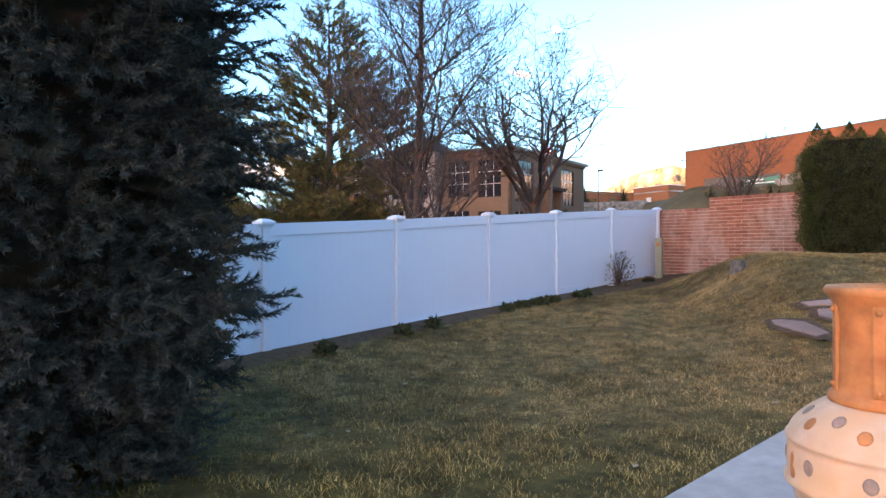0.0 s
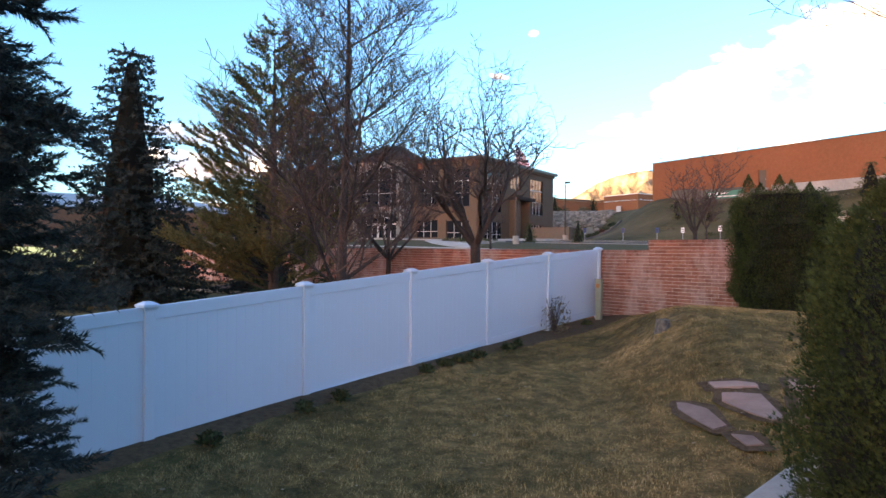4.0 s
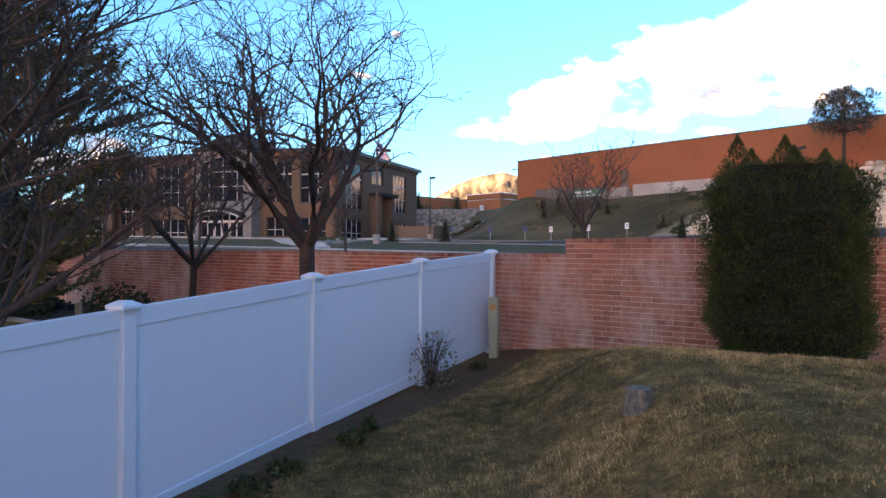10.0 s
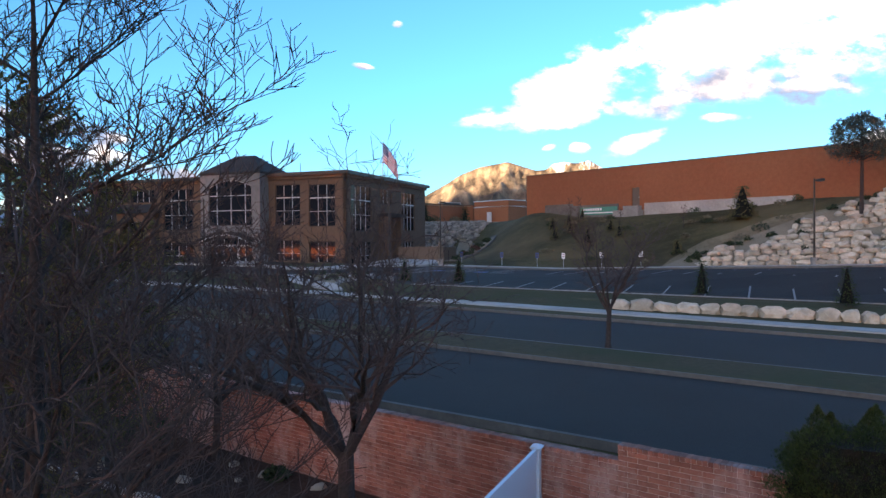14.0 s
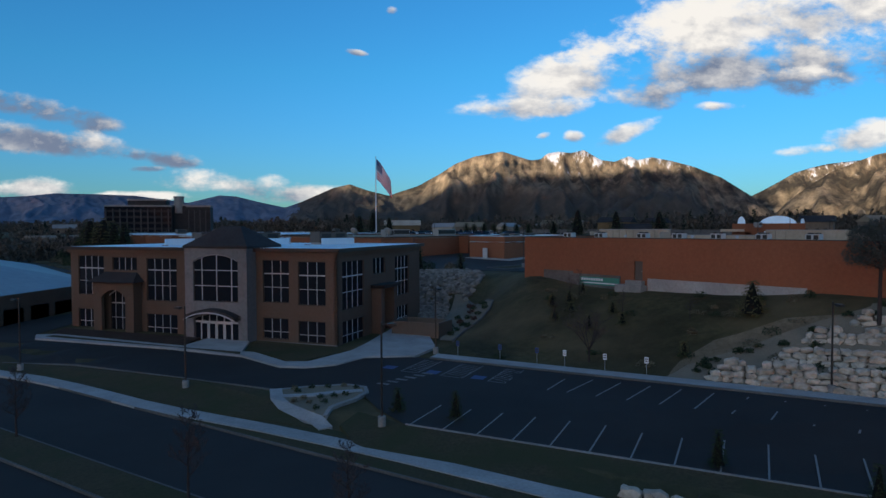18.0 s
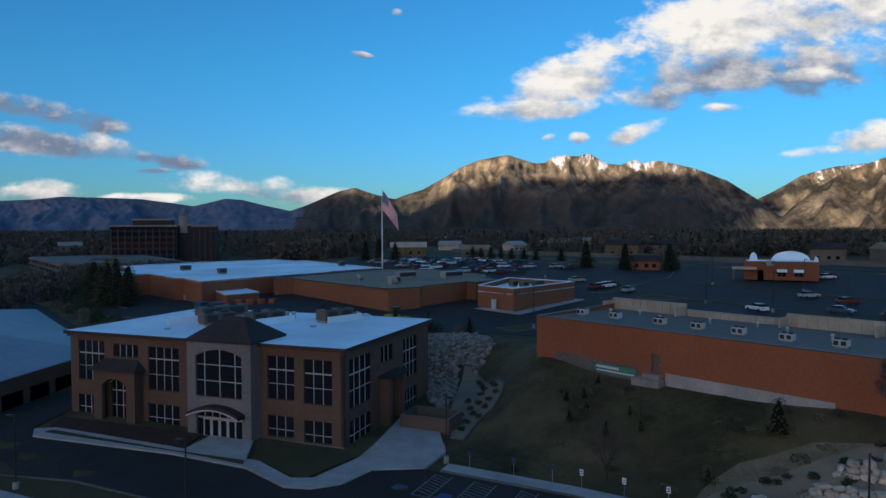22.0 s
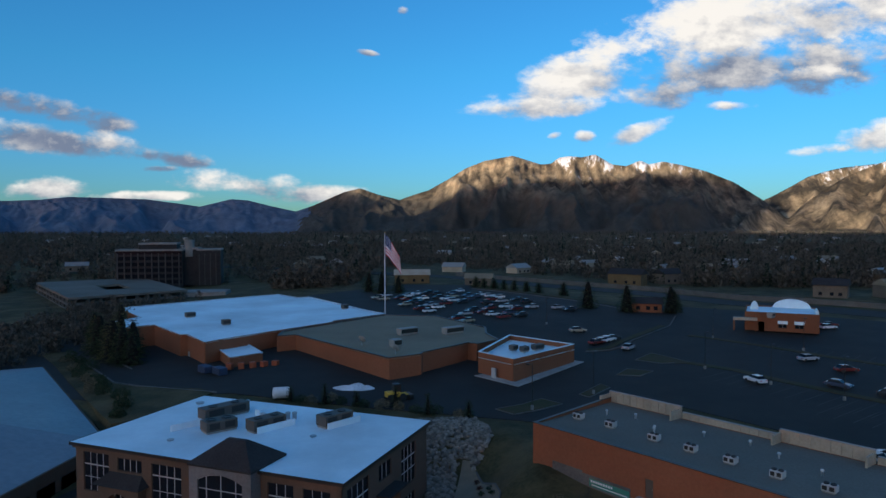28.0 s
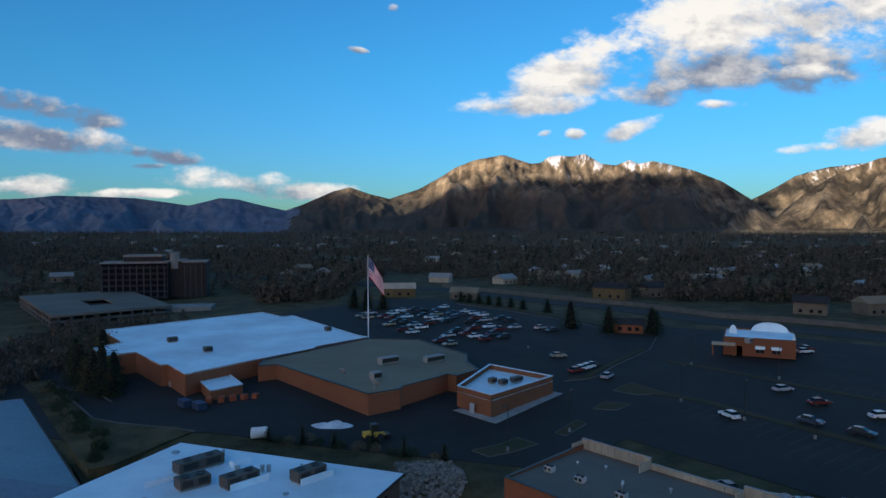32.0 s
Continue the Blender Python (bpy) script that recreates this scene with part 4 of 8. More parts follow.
SOIL_RIM = [(1.86, -0.46), (2.2, -0.4), (2.45, -0.22), (2.85, -0.26), (3.15, -0.38), (3.46, -0.28), (3.95, -0.22), (4.5, -0.9), (4.5, -1.9), (3.5, -2.12), (3.05, -2.32), (2.72, -2.3), (2.5, -2.0), (2.16, -1.6), (1.95, -1.15)]
for i, poly in enumerate(STONES):
    cx, cy = sum(p[0] for p in poly) / len(poly), sum(p[1] for p in poly) / len(poly)
    ring = []
    for (x, y), (nx, ny) in zip(poly, poly[1:] + poly[:1]):
        for k in range(3):
            px, py = x + (nx - x) * k / 3, y + (ny - y) * k / 3
            d = V2(px - cx, py - cy)
            d = d * (1 + (0.1 + 0.07 * noise.noise((px * 6, py * 6, i))) / max(0.1, d.length))
            ring.append((cx + d.x, cy + d.y))
    tagged(mesh_object("soil_patch", draped(ring, yard_z, 0.017 + 0.002 * i, 0.3), M_SOIL, smooth_faces=True), "worn bare soil round a stepping stone", "soil", kind="structure")
for i, poly in enumerate(STONES):
    tagged(mesh_object("stepping_stone", flat_stone(poly, 0.034 + 0.004 * (i % 3)), M_FLAG), "flat pink sandstone slab set in bare soil", "stepping stone", "stepping stones")
stone = bmesh.new()
bmesh.ops.create_icosphere(stone, subdivisions=2, radius=0.16)
for v in stone.verts:
    v.co *= 1 + 0.25 * noise.noise(v.co * 7)
    v.co.z *= 0.7
rock_o = mesh_object("garden_rock", stone, M_FLAG, smooth_faces=True)
rock_o.location = (3.43, -1.6, yard_z(3.43, -1.6) + 0.06)
tagged(rock_o, "small pale pink rock at the patio edge", "rock")

# tree stump, utility pedestal
st = bmesh.new()
ring = []
for k in range(20):
    a = k * math.tau / 20
    r = 0.155 + 0.03 * math.sin(3 * a) + 0.015 * noise.noise((math.cos(a) * 3, math.sin(a) * 3, 5))
    ring.append((r * math.cos(a), r * math.sin(a)))
lo = [st.verts.new((x * 1.25, y * 1.25, -0.1)) for x, y in ring]
mi = [st.verts.new((x * 1.05, y * 1.05, 0.12)) for x, y in ring]
hi = [st.verts.new((x, y, 0.24 + 0.03 * noise.noise((x * 9, y * 9, 0)))) for x, y in ring]
for r0, r1 in ((lo, mi), (mi, hi)):
    for k in range(20):
        st.faces.new((r0[k], r0[(k + 1) % 20], r1[(k + 1) % 20], r1[k]))
st.faces.new(hi)
stump = mesh_object("tree_stump", st, M_WOODGREY)
stump.location = (2.07, 2.66, yard_z(2.07, 2.66) + 0.0)
stump.scale = (0.7, 0.7, 0.8)
tagged(stump, "low grey weathered tree stump in the lawn", "tree stump")

ped = thing("utility_pedestal", "slim pale green utility pedestal by the fence end", "pedestal", m=pose(0.66, 7.62, yard_z(0.66, 7.62) - 0.05, 0, 0, -20))
part("body", bevel(boxes((-0.075, 0.075, -0.06, 0.06, 0, 1.0)), 0.012, 2), M_PED, ped)
part("hood", bevel(boxes((-0.085, 0.085, -0.07, 0.07, 0.62, 1.12)), 0.015, 2), M_PED, ped)
part("warning_label", boxes((-0.05, 0.05, -0.074, -0.071, 0.9, 1.0)), M_TERRA, ped, "orange warning sticker")

# blades of grass over the near lawn, fallen leaves
def inside(x, y, poly):
    hit = False
    for (x0, y0), (x1, y1) in zip(poly, poly[1:] + poly[:1]):
        if (y0 > y) != (y1 > y) and x < (x1 - x0) * (y - y0) / (y1 - y0) + x0:
            hit = not hit
    return hit


def lawn_edge(y):
    return float(np.interp(y, [c[1] for c in CAPS[::-1]], [c[0] for c in CAPS[::-1]])) + 0.55 + 0.35 * smooth(2.0, 8.0, y)


WORN = SOIL_RIM
PATIO = [(3.4, -2.2), (3.13, -2.48), (2.49, -3.5), (2.1, -4.35), (1.7, -5.05), (0.95, -6.45), (0.1, -8.1), (9, -9), (9, -2.2)]
rng = random.Random(88)
V, F = [], []
while len(F) < 230000:
    y = -8.2 + 15.6 * rng.random() ** 0.9
    x = rng.uniform(-3.6, 7.0)
    if x < lawn_edge(y) or (inside(x, y, WORN) and (rng.random() < 0.5 or any(inside(x, y, q) for q in STONES))) or inside(x, y, PATIO) or (x - 2.07) ** 2 + (y - 2.78) ** 2 < 0.03 or (V2(x, y) - WA_P).dot(WA_N) > -0.2:
        continue
    tuft = noise.noise((x * 5, y * 5, 0)) + 0.6 * noise.noise((x * 1.1, y * 1.1, 7))
    if rng.random() > 0.55 + 0.9 * tuft:
        continue
    z = yard_z(x, y) + 0.02 * noise.noise((x * 1.3, y * 1.3, 0))
    a, h, w = rng.uniform(0, math.tau), rng.uniform(0.012, 0.036) * (1 + 0.7 * tuft), rng.uniform(0.002, 0.0045)
    lean = rng.uniform(0.4, 1.8) * h
    k = len(V)
    V += [(x - w * math.sin(a), y + w * math.cos(a), z - 0.004), (x + w * math.sin(a), y - w * math.cos(a), z - 0.004), (x + lean * math.cos(a), y + lean * math.sin(a), z + h)]
    F.append((k, k + 1, k + 2))
tagged(from_lists("grass", V, F, M_BLADE), "short dry winter grass on the lawn", "grass", kind="stuff")
V, F = [], []
for _ in range(150):
    y = rng.uniform(-7.5, 7.0)
    x = rng.uniform(lawn_edge(y) - 0.4, 5.0)
    if inside(x, y, PATIO):
        continue
    z, a, s = yard_z(x, y) + 0.022, rng.uniform(0, math.tau), rng.uniform(0.012, 0.034)
    k = len(V)
    for t, r in ((0, 1.3), (1.3, 0.8), (math.pi, 1.2), (4.9, 0.75)):
        V.append((x + s * r * math.cos(a + t), y + s * r * math.sin(a + t), z + 0.35 * s * rng.random()))
    F.append((k, k + 1, k + 2, k + 3))
tagged(from_lists("leaf_litter", V, F, M_LEAF), "dry pale leaves scattered on the lawn", "leaf litter", kind="stuff")


# ---- plants ----
def limb_mesh(V, F, pts, radii, sides):
    """One continuous tapered limb along pts."""
    rings = []
    for i, p in enumerate(pts):
        d = (pts[min(i + 1, len(pts) - 1)] - pts[max(i - 1, 0)]).normalized()
        a = d.orthogonal().normalized()
        b = d.cross(a)
        rings.append(len(V))
        V.extend(p + (a * math.cos(k * math.tau / sides) + b * math.sin(k * math.tau / sides)) * radii[i] for k in range(sides))
    for r0, r1 in zip(rings, rings[1:]):
        F.extend((r0 + k, r0 + (k + 1) % sides, r1 + (k + 1) % sides, r1 + k) for k in range(sides))


def bare_tree(x, y, z, height, r0, seed, label, style="leader", density=1.0, crook=0.12, thin=0.0035, fork=0.22):
    """A leafless tree: a leader (or a low fork of several) with limbs, branches and twigs along each."""
    rng = random.Random(seed)
    tree = thing("bare_tree", label, "tree")
    tree.location = (x, y, z)
    TV, TF, CV, CF = [], [], [], []
    kids = (0, int(9 * density), int(6 * density), int(4 * density), 0)

    def grow(p, d, length, r, level):
        n = (9, 7, 5, 4, 3)[level]
        pts, radii, ways = [Vector(p)], [r], []
        for k in range(n):
            jit = Vector((rng.uniform(-1, 1), rng.uniform(-1, 1), rng.uniform(-1, 1))) * crook * (0.6 + 0.55 * level)
            d = (d + jit + Vector((0, 0, 0.06 if level else 0.1))).normalized()
            ways.append(d)
            pts.append(pts[-1] + d * (length / n))
            radii.append(max(thin, r * (1 - (k + 1) / n) ** 0.8 + thin * 0.5))
        if level <= 1:
            limb_mesh(TV, TF, pts, radii, 9 if level == 0 else 5)
        else:
            limb_mesh(CV, CF, pts, radii, 4 if level == 2 else 3)
        return pts, ways, radii

    def dress(pts, ways, radii, length, level, count, start):
        spin = rng.uniform(0, math.tau)
        for k in range(count):
            t = start + (1 - start) * (k + rng.random()) / count
            f = t * (len(pts) - 1)
            i = min(int(f), len(pts) - 2)
            p = pts[i].lerp(pts[i + 1], f - i)
            d = ways[i]
            spin += 2.4 + rng.uniform(-0.5, 0.5)
            a = d.orthogonal().normalized()
            out = a * math.cos(spin) + d.cross(a) * math.sin(spin)
            if out.z < -0.35:
                out.z *= -0.5
            nd = (d * rng.uniform(0.45, 0.85) + out * rng.uniform(0.65, 1.0)).normalized()
            L = length * (0.62 - 0.4 * t * (level == 0) - 0.22 * t * (level > 0)) * rng.uniform(0.7, 1.15)
            if level == 0:
                L = height * (0.4 - 0.26 * t) * rng.uniform(0.8, 1.15)
            q = grow(p, nd, L, max(thin, radii[i] * (0.42 if level == 0 else 0.55)), level + 1)
            if kids[level + 1]:
                dress(*q, L, level + 1, kids[level + 1], 0.15)

    if style == "leader":
        q = grow((0, 0, -0.1), Vector((0, 0, 1)), height, r0, 0)
        dress(*q, height, 0, int(20 * density), fork)
    else:
        top = Vector((rng.uniform(-0.05, 0.05), rng.uniform(-0.05, 0.05), height * fork))
        limb_mesh(TV, TF, [Vector((0, 0, -0.1)), Vector((0, 0, 0.15)), top * 0.6, top + Vector((0, 0, 0.12))], [r0 * 1.35, r0 * 1.05, r0 * 0.95, r0 * 0.9], 10)
        m = 6
        for k in range(m):
            a = k * math.tau / m + rng.uniform(-0.3, 0.3)
            d = Vector((math.cos(a), math.sin(a), rng.uniform(0.75, 2.0))).normalized()
            L = height * (1 - fork) * rng.uniform(0.75, 1.05)
            q = grow(top + Vector((0, 0, rng.uniform(-0.1, 0.1))), d, L, r0 * rng.uniform(0.5, 0.66), 1)
            dress(*q, L, 1, int(11 * density), 0.2)
    from_lists("trunk", TV, TF, M_BARK, tree, True)
    tagged(from_lists("crown", CV, CF, M_TWIG, tree), "fine purplish bare twigs", kind="stuff")
    return tree


def spray_protos(rng, n, spread, length, width, droop, count=12):
    """Sprays as arrays: a short stem along x with small flat blades all round it."""
    protos = []
    for _ in range(count):
        verts = []
        for _ in range(n):
            t = rng.random()
            base = Vector((t * length, 0, -droop * t * t))
            a = rng.uniform(0, math.tau)
            out = Vector((rng.uniform(0.3, 0.9), math.cos(a) * spread, math.sin(a) * spread * 0.7)).normalized()
            side = out.cross(Vector((rng.uniform(-1, 1), rng.uniform(-1, 1), rng.uniform(-1, 1)))).normalized() * width
            tip = base + out * length * rng.uniform(0.14, 0.27)
            verts += [base - side, base + side, tip]
        protos.append(np.array(verts))
    return protos


def cone(reach, power=0.9):
    return lambda f: reach * (1 - f) ** power + 0.05 * reach


def conifer(name, x, y, z, height, profile, seed, mat, label, rings=34, per=13, blade=(22, 0.9, 0.55, 0.012), gaps=0.15, skirt=0.15, core=0.6, category="tree", inner=0.3, rise=0.0, pack=0.36):
    """A trunk with whorls of sprays round a dark inner mass; profile gives the reach over the height (0 to 1)."""
    rng = random.Random(seed)
    if isinstance(profile, (int, float)):
        profile = cone(profile)
    tree = thing(name, label, category)
    tree.location = (x, y, z)
    bm = bmesh.new()
    tube(bm, (0, 0, -0.1), (0, 0, height * 0.5), 0.02 * height, 0.012 * height, 8, caps=False)
    tube(bm, (0, 0, height * 0.5), (0, 0, height * 0.97), 0.012 * height, 0.01, 6, caps=False)
    V = []
    n, spread, length, width = blade
    protos = spray_protos(rng, n, spread, length, width, 0.06)
    if core:
        cm = bmesh.new()
        rows = []
        for j in range(26):
            f = skirt + (0.96 - skirt) * j / 25
            rows.append([cm.verts.new((core * profile(f) * math.cos(a) * (1 + 0.35 * noise.noise((math.cos(a) * 2, math.sin(a) * 2, f * height * 1.6 + seed))), core * profile(f) * math.sin(a) * (1 + 0.35 * noise.noise((math.cos(a) * 2, math.sin(a) * 2, f * height * 1.6 + seed))), f * height)) for a in [k * math.tau / 22 for k in range(22)]])
        for r0, r1 in zip(rows, rows[1:]):
            for k in range(22):
                cm.faces.new((r0[k], r0[(k + 1) % 22], r1[(k + 1) % 22], r1[k]))
        cm.faces.new(rows[-1])
        cm.faces.new(rows[0][::-1])
        part("inner_mass", cm, mat if core > 0.6 else M_INNER, tree, "solid dark core standing in for shade inside the crown")
    for r in range(rings):
        f = r / (rings - 1)
        h = height * (skirt + (1 - skirt) * f)
        reach = profile(skirt + (1 - skirt) * f) * (0.84 + 0.32 * rng.random())
        count = max(4, int(per * (1 - 0.6 * f)))
        for k in range(count):
            if rng.random() < gaps:
                continue
            a = k * math.tau / count + rng.uniform(-0.3, 0.3) + r * 0.7
            L = reach * rng.uniform(0.78, 1.1)
            d = Vector((math.cos(a), math.sin(a), 0))
            root = Vector((0, 0, h))
            tip = root + d * L + Vector((0, 0, (rise - 0.18) * L))
            tube(bm, root, root.lerp(tip, 0.8), 0.0018 * height * (1 - f) + 0.006, 0.004, 3, caps=False)
            sprays = max(2, int(L * (1 - inner) / (length * pack)))
            for s in range(sprays):
                t = inner + (1 - inner) * (s + rng.random()) / sprays
                c = root.lerp(tip, t)
                turn = Matrix.Rotation(a + rng.uniform(-0.9, 0.9), 3, "Z") @ Matrix.Rotation(rng.uniform(-0.35, 0.35) - rise, 3, "Y") @ Matrix.Rotation(rng.uniform(0, 6.3), 3, "X")
                V.append(rng.choice(protos) @ np.array(turn).T + np.array(c))
    part("trunk", bm, M_BARK, tree)
    V = np.concatenate(V)
    tagged(from_arrays("foliage", V, np.arange(len(V)).reshape(-1, 3), mat, tree), kind="stuff")
    return tree


def dense_evergreen(name, x, y, z, height, rx, ry, seed, mat, label, profile, n=30000, blade=0.05, lump=0.16, tips=()):
    """A dense evergreen of small upright sprays over a lumpy mass; tips are pointed leaders (x, y, height)."""
    rng = random.Random(seed)
    tree = thing(name, label, "tree")
    tree.location = (x, y, z)

    def radius(h, a):
        c, s = math.cos(a), math.sin(a)
        return profile(h / height) * (1 + lump * noise.noise((c * 1.9, s * 1.9, h * 1.9 + seed)) + lump * 0.8 * noise.noise((c * 5, s * 5, h * 4.5 + seed)))

    core = bmesh.new()
    rows = []
    for j in range(22):
        h = height * 0.96 * j / 21
        rows.append([core.verts.new((rx * 0.86 * radius(h, a) * math.cos(a), ry * 0.86 * radius(h, a) * math.sin(a), h)) for a in [k * math.tau / 26 for k in range(26)]])
    for r0, r1 in zip(rows, rows[1:]):
        for k in range(26):
            core.faces.new((r0[k], r0[(k + 1) % 26], r1[(k + 1) % 26], r1[k]))
    core.faces.new(rows[-1])
    part("inner_mass", core, M_INNER, tree, "solid dark core standing in for shade inside the crown")
    V, F = [], []

    def spray(c, out):
        s = out.cross(Vector((rng.uniform(-1, 1), rng.uniform(-1, 1), rng.uniform(-0.4, 0.4)))).normalized()
        L = blade * rng.uniform(0.6, 1.6)
        k0 = len(V)
        V.extend((c - s * L * 0.08, c + s * L * 0.1, c + out * L, c + out * L * 0.62 - s * L * 0.3, c + out * L * 0.55 + s * L * 0.3))
        F.extend(((k0, k0 + 1, k0 + 2), (k0, k0 + 1, k0 + 3), (k0, k0 + 1, k0 + 4)))

    for _ in range(n):
        a = rng.uniform(0, math.tau)
        h = height * rng.random() * 0.985
        r = radius(h, a) * (rng.uniform(0.84, 1.05) if rng.random() < 0.85 else rng.uniform(1.0, 1.12))
        if h > height * 0.93:
            r *= rng.random() ** 0.5
        out = Vector((math.cos(a) * 0.75 + rng.uniform(-0.5, 0.5), math.sin(a) * 0.75 + rng.uniform(-0.5, 0.5), 0.8 + rng.uniform(-0.6, 0.4))).normalized()
        spray(Vector((rx * r * math.cos(a), ry * r * math.sin(a), h)), out)
    for tx, ty, th, tr in tips:
        for _ in range(1500):
            f = rng.random()
            a = rng.uniform(0, math.tau)
            r = tr * (1 - f) * rng.random() ** 0.4
            spray(Vector((tx + r * math.cos(a), ty + r * math.sin(a), th * (0.8 + 0.2 * f))), Vector((math.cos(a) * 0.4, math.sin(a) * 0.4, 1)).normalized())
    tagged(from_lists("foliage", V, F, mat, tree), kind="stuff")
    return tree


def shrub(name, x, y, z, w, h, seed, mat, label, n=260, leaf=0.06, category="shrub", stems=0):
    rng = random.Random(seed)
    bush = thing(name, label, category)
    bush.location = (x, y, z)
    V, F = [], []
    for _ in range(n):
        a, t, u = rng.uniform(0, math.tau), rng.random() ** 0.5, rng.random()
        c = Vector((w * t * math.cos(a) * 0.5, w * t * math.sin(a) * 0.5, h * u * (1 - 0.5 * t * t)))
        o = Vector((rng.uniform(-1, 1), rng.uniform(-1, 1), rng.uniform(-0.2, 1))).normalized()
        s = o.cross(Vector((rng.uniform(-1, 1), rng.uniform(-1, 1), 0.3))).normalized()
        L = leaf * rng.uniform(0.6, 1.4)
        k = len(V)
        V += [c - s * L * 0.35, c + s * L * 0.35, c + o * L]
        F.append((k, k + 1, k + 2))
    tagged(from_lists("leaves", V, F, mat, bush), kind="stuff")
    bm = bmesh.new()
    for _ in range(max(3, stems)):
        a = rng.uniform(0, math.tau)
        r = rng.uniform(0.2, 0.5) * w
        mid = (r * 0.4 * math.cos(a), r * 0.4 * math.sin(a), h * 0.5)
        tube(bm, (0, 0, -0.03), mid, 0.008, 0.006, 3, False)
        tube(bm, mid, (r * math.cos(a), r * math.sin(a), h * rng.uniform(0.75, 1.05)), 0.006, 0.003, 3, False)
    tagged(part("stem", bm, M_TWIG, bush), kind="stuff")
    return bush


# the spruce beside the patio, evergreens of the garden
def spruce_reach(f):
    return 1.1 * (0.58 + 0.42 * smooth(0.0, 0.2, f)) * (1.0 if f < 0.45 else (1 - f) / 0.55) + 0.06


conifer("blue_spruce", -2.62, -7.2, yard_z(-2.6, -7.2), 7.6, spruce_reach, 11, M_SPRUCE, "large dense blue spruce beside the fence", rings=54, per=32, blade=(100, 0.62, 0.22, 0.0045), gaps=0.03, skirt=0.02, core=0.55, inner=0.42, pack=0.18)
dense_evergreen("arborvitae", 4.42, 5.2, yard_z(4.42, 5.2) - 0.06, 2.62, 0.92, 0.78, 3, M_ARBOR, "dense dark green arborvitae clump against the brick wall",
                lambda f: 0.86 + 0.14 * smooth(0.0, 0.2, f) - 0.2 * smooth(0.8, 1.0, f), 80000, 0.034, 0.22, ((-0.66, -0.1, 2.92, 0.34), (-0.1, -0.15, 2.9, 0.36), (0.5, 0.1, 2.76, 0.42), (0.2, 0.3, 2.84, 0.4), (-0.4, 0.15, 2.78, 0.4)))
dense_evergreen("arborvitae", 4.2, -3.85, yard_z(4.2, -3.85) - 0.06, 4.7, 1.22, 1.15, 8, M_ARBOR, "tall broad green arborvitae beside the patio",
                lambda f: 1.0 - 0.22 * smooth(0.38, 0.52, f) - 0.28 * smooth(0.5, 0.64, f) - 0.46 * smooth(0.64, 1.0, f), 110000, 0.045, 0.17)
bare_tree(8.3, 0.2, yard_z(8.3, 0.2), 6.6, 0.09, 31, "bare tree with fine twigs behind the arborvitae", "fork", 1.3, 0.17)

shrub("garden_shrub", -0.2, 5.6, yard_z(-0.2, 5.6), 0.78, 0.85, 5, M_TWIGLEAF, "thin half-bare shrub before the white fence", 420, 0.05, stems=30)
for i, (x, y, w) in enumerate([(0.15, 6.95, 0.3), (-1.05, 3.3, 0.32), (-1.45, 2.35, 0.38), (-1.62, 1.9, 0.42), (-1.8, 1.45, 0.3), (-2.55, -1.1, 0.26), (-2.75, -1.75, 0.3), (-3.1, -3.25, 0.3), (-1.95, 0.9, 0.25), (-0.95, 3.75, 0.2)]):
    shrub("low_plant", x + 0.28, y - 0.1, yard_z(x, y) + 0.03, w * 0.85, 0.12, 40 + i, M_SHRUB, "low dark green plant in the soil bed", 150, 0.07, "plant")

# chiminea on the patio
chim = thing("chiminea", "clay chiminea with an orange neck and whitewashed belly", "chiminea", m=pose(1.514, -8.09, -3.42, 0, 0, 20) @ Matrix.Diagonal((0.68, 0.68, 0.73, 1)))
belly = lathe([(0.2, 0.12), (0.27, 0.2), (0.325, 0.36), (0.355, 0.455), (0.368, 0.495), (0.388, 0.502), (0.392, 0.515), (0.388, 0.528), (0.376, 0.535), (0.383, 0.58), (0.378, 0.645), (0.372, 0.66), (0.384, 0.668), (0.386, 0.68), (0.376, 0.69), (0.362, 0.72), (0.335, 0.75), (0.295, 0.782), (0.25, 0.81), (0.225, 0.82)], 56)
part("belly", belly, M_CREAM, chim, smooth_faces=True)
neck = lathe([(0.2, 0.815), (0.226, 0.818), (0.232, 0.832), (0.224, 0.85), (0.206, 0.862), (0.202, 0.9), (0.199, 1.02), (0.197, 1.12), (0.204, 1.17), (0.22, 1.205), (0.238, 1.222), (0.243, 1.238), (0.235, 1.252), (0.215, 1.254), (0.19, 1.24), (0.17, 1.1), (0.16, 0.9)], 48)
part("neck", neck, M_TERRA, chim, "glazed orange clay neck", smooth_faces=True)
for k in range(6):
    a = k * math.tau / 6 + 0.75
    m = Matrix.Rotation(a, 4, "Z")
    part("neck_rib", bevel(boxes((0.192, 0.212, -0.024, 0.024, 0.862, 1.19), m=m), 0.008, 2), M_TERRA, chim)
    for z in (0.885, 1.165):
        bm = bmesh.new()
        bmesh.ops.create_icosphere(bm, subdivisions=2, radius=0.013)
        o = part("stud", bm, M_TERRA, chim, smooth_faces=True)
        o.matrix_local = m @ Matrix.Translation((0.212, 0, z))
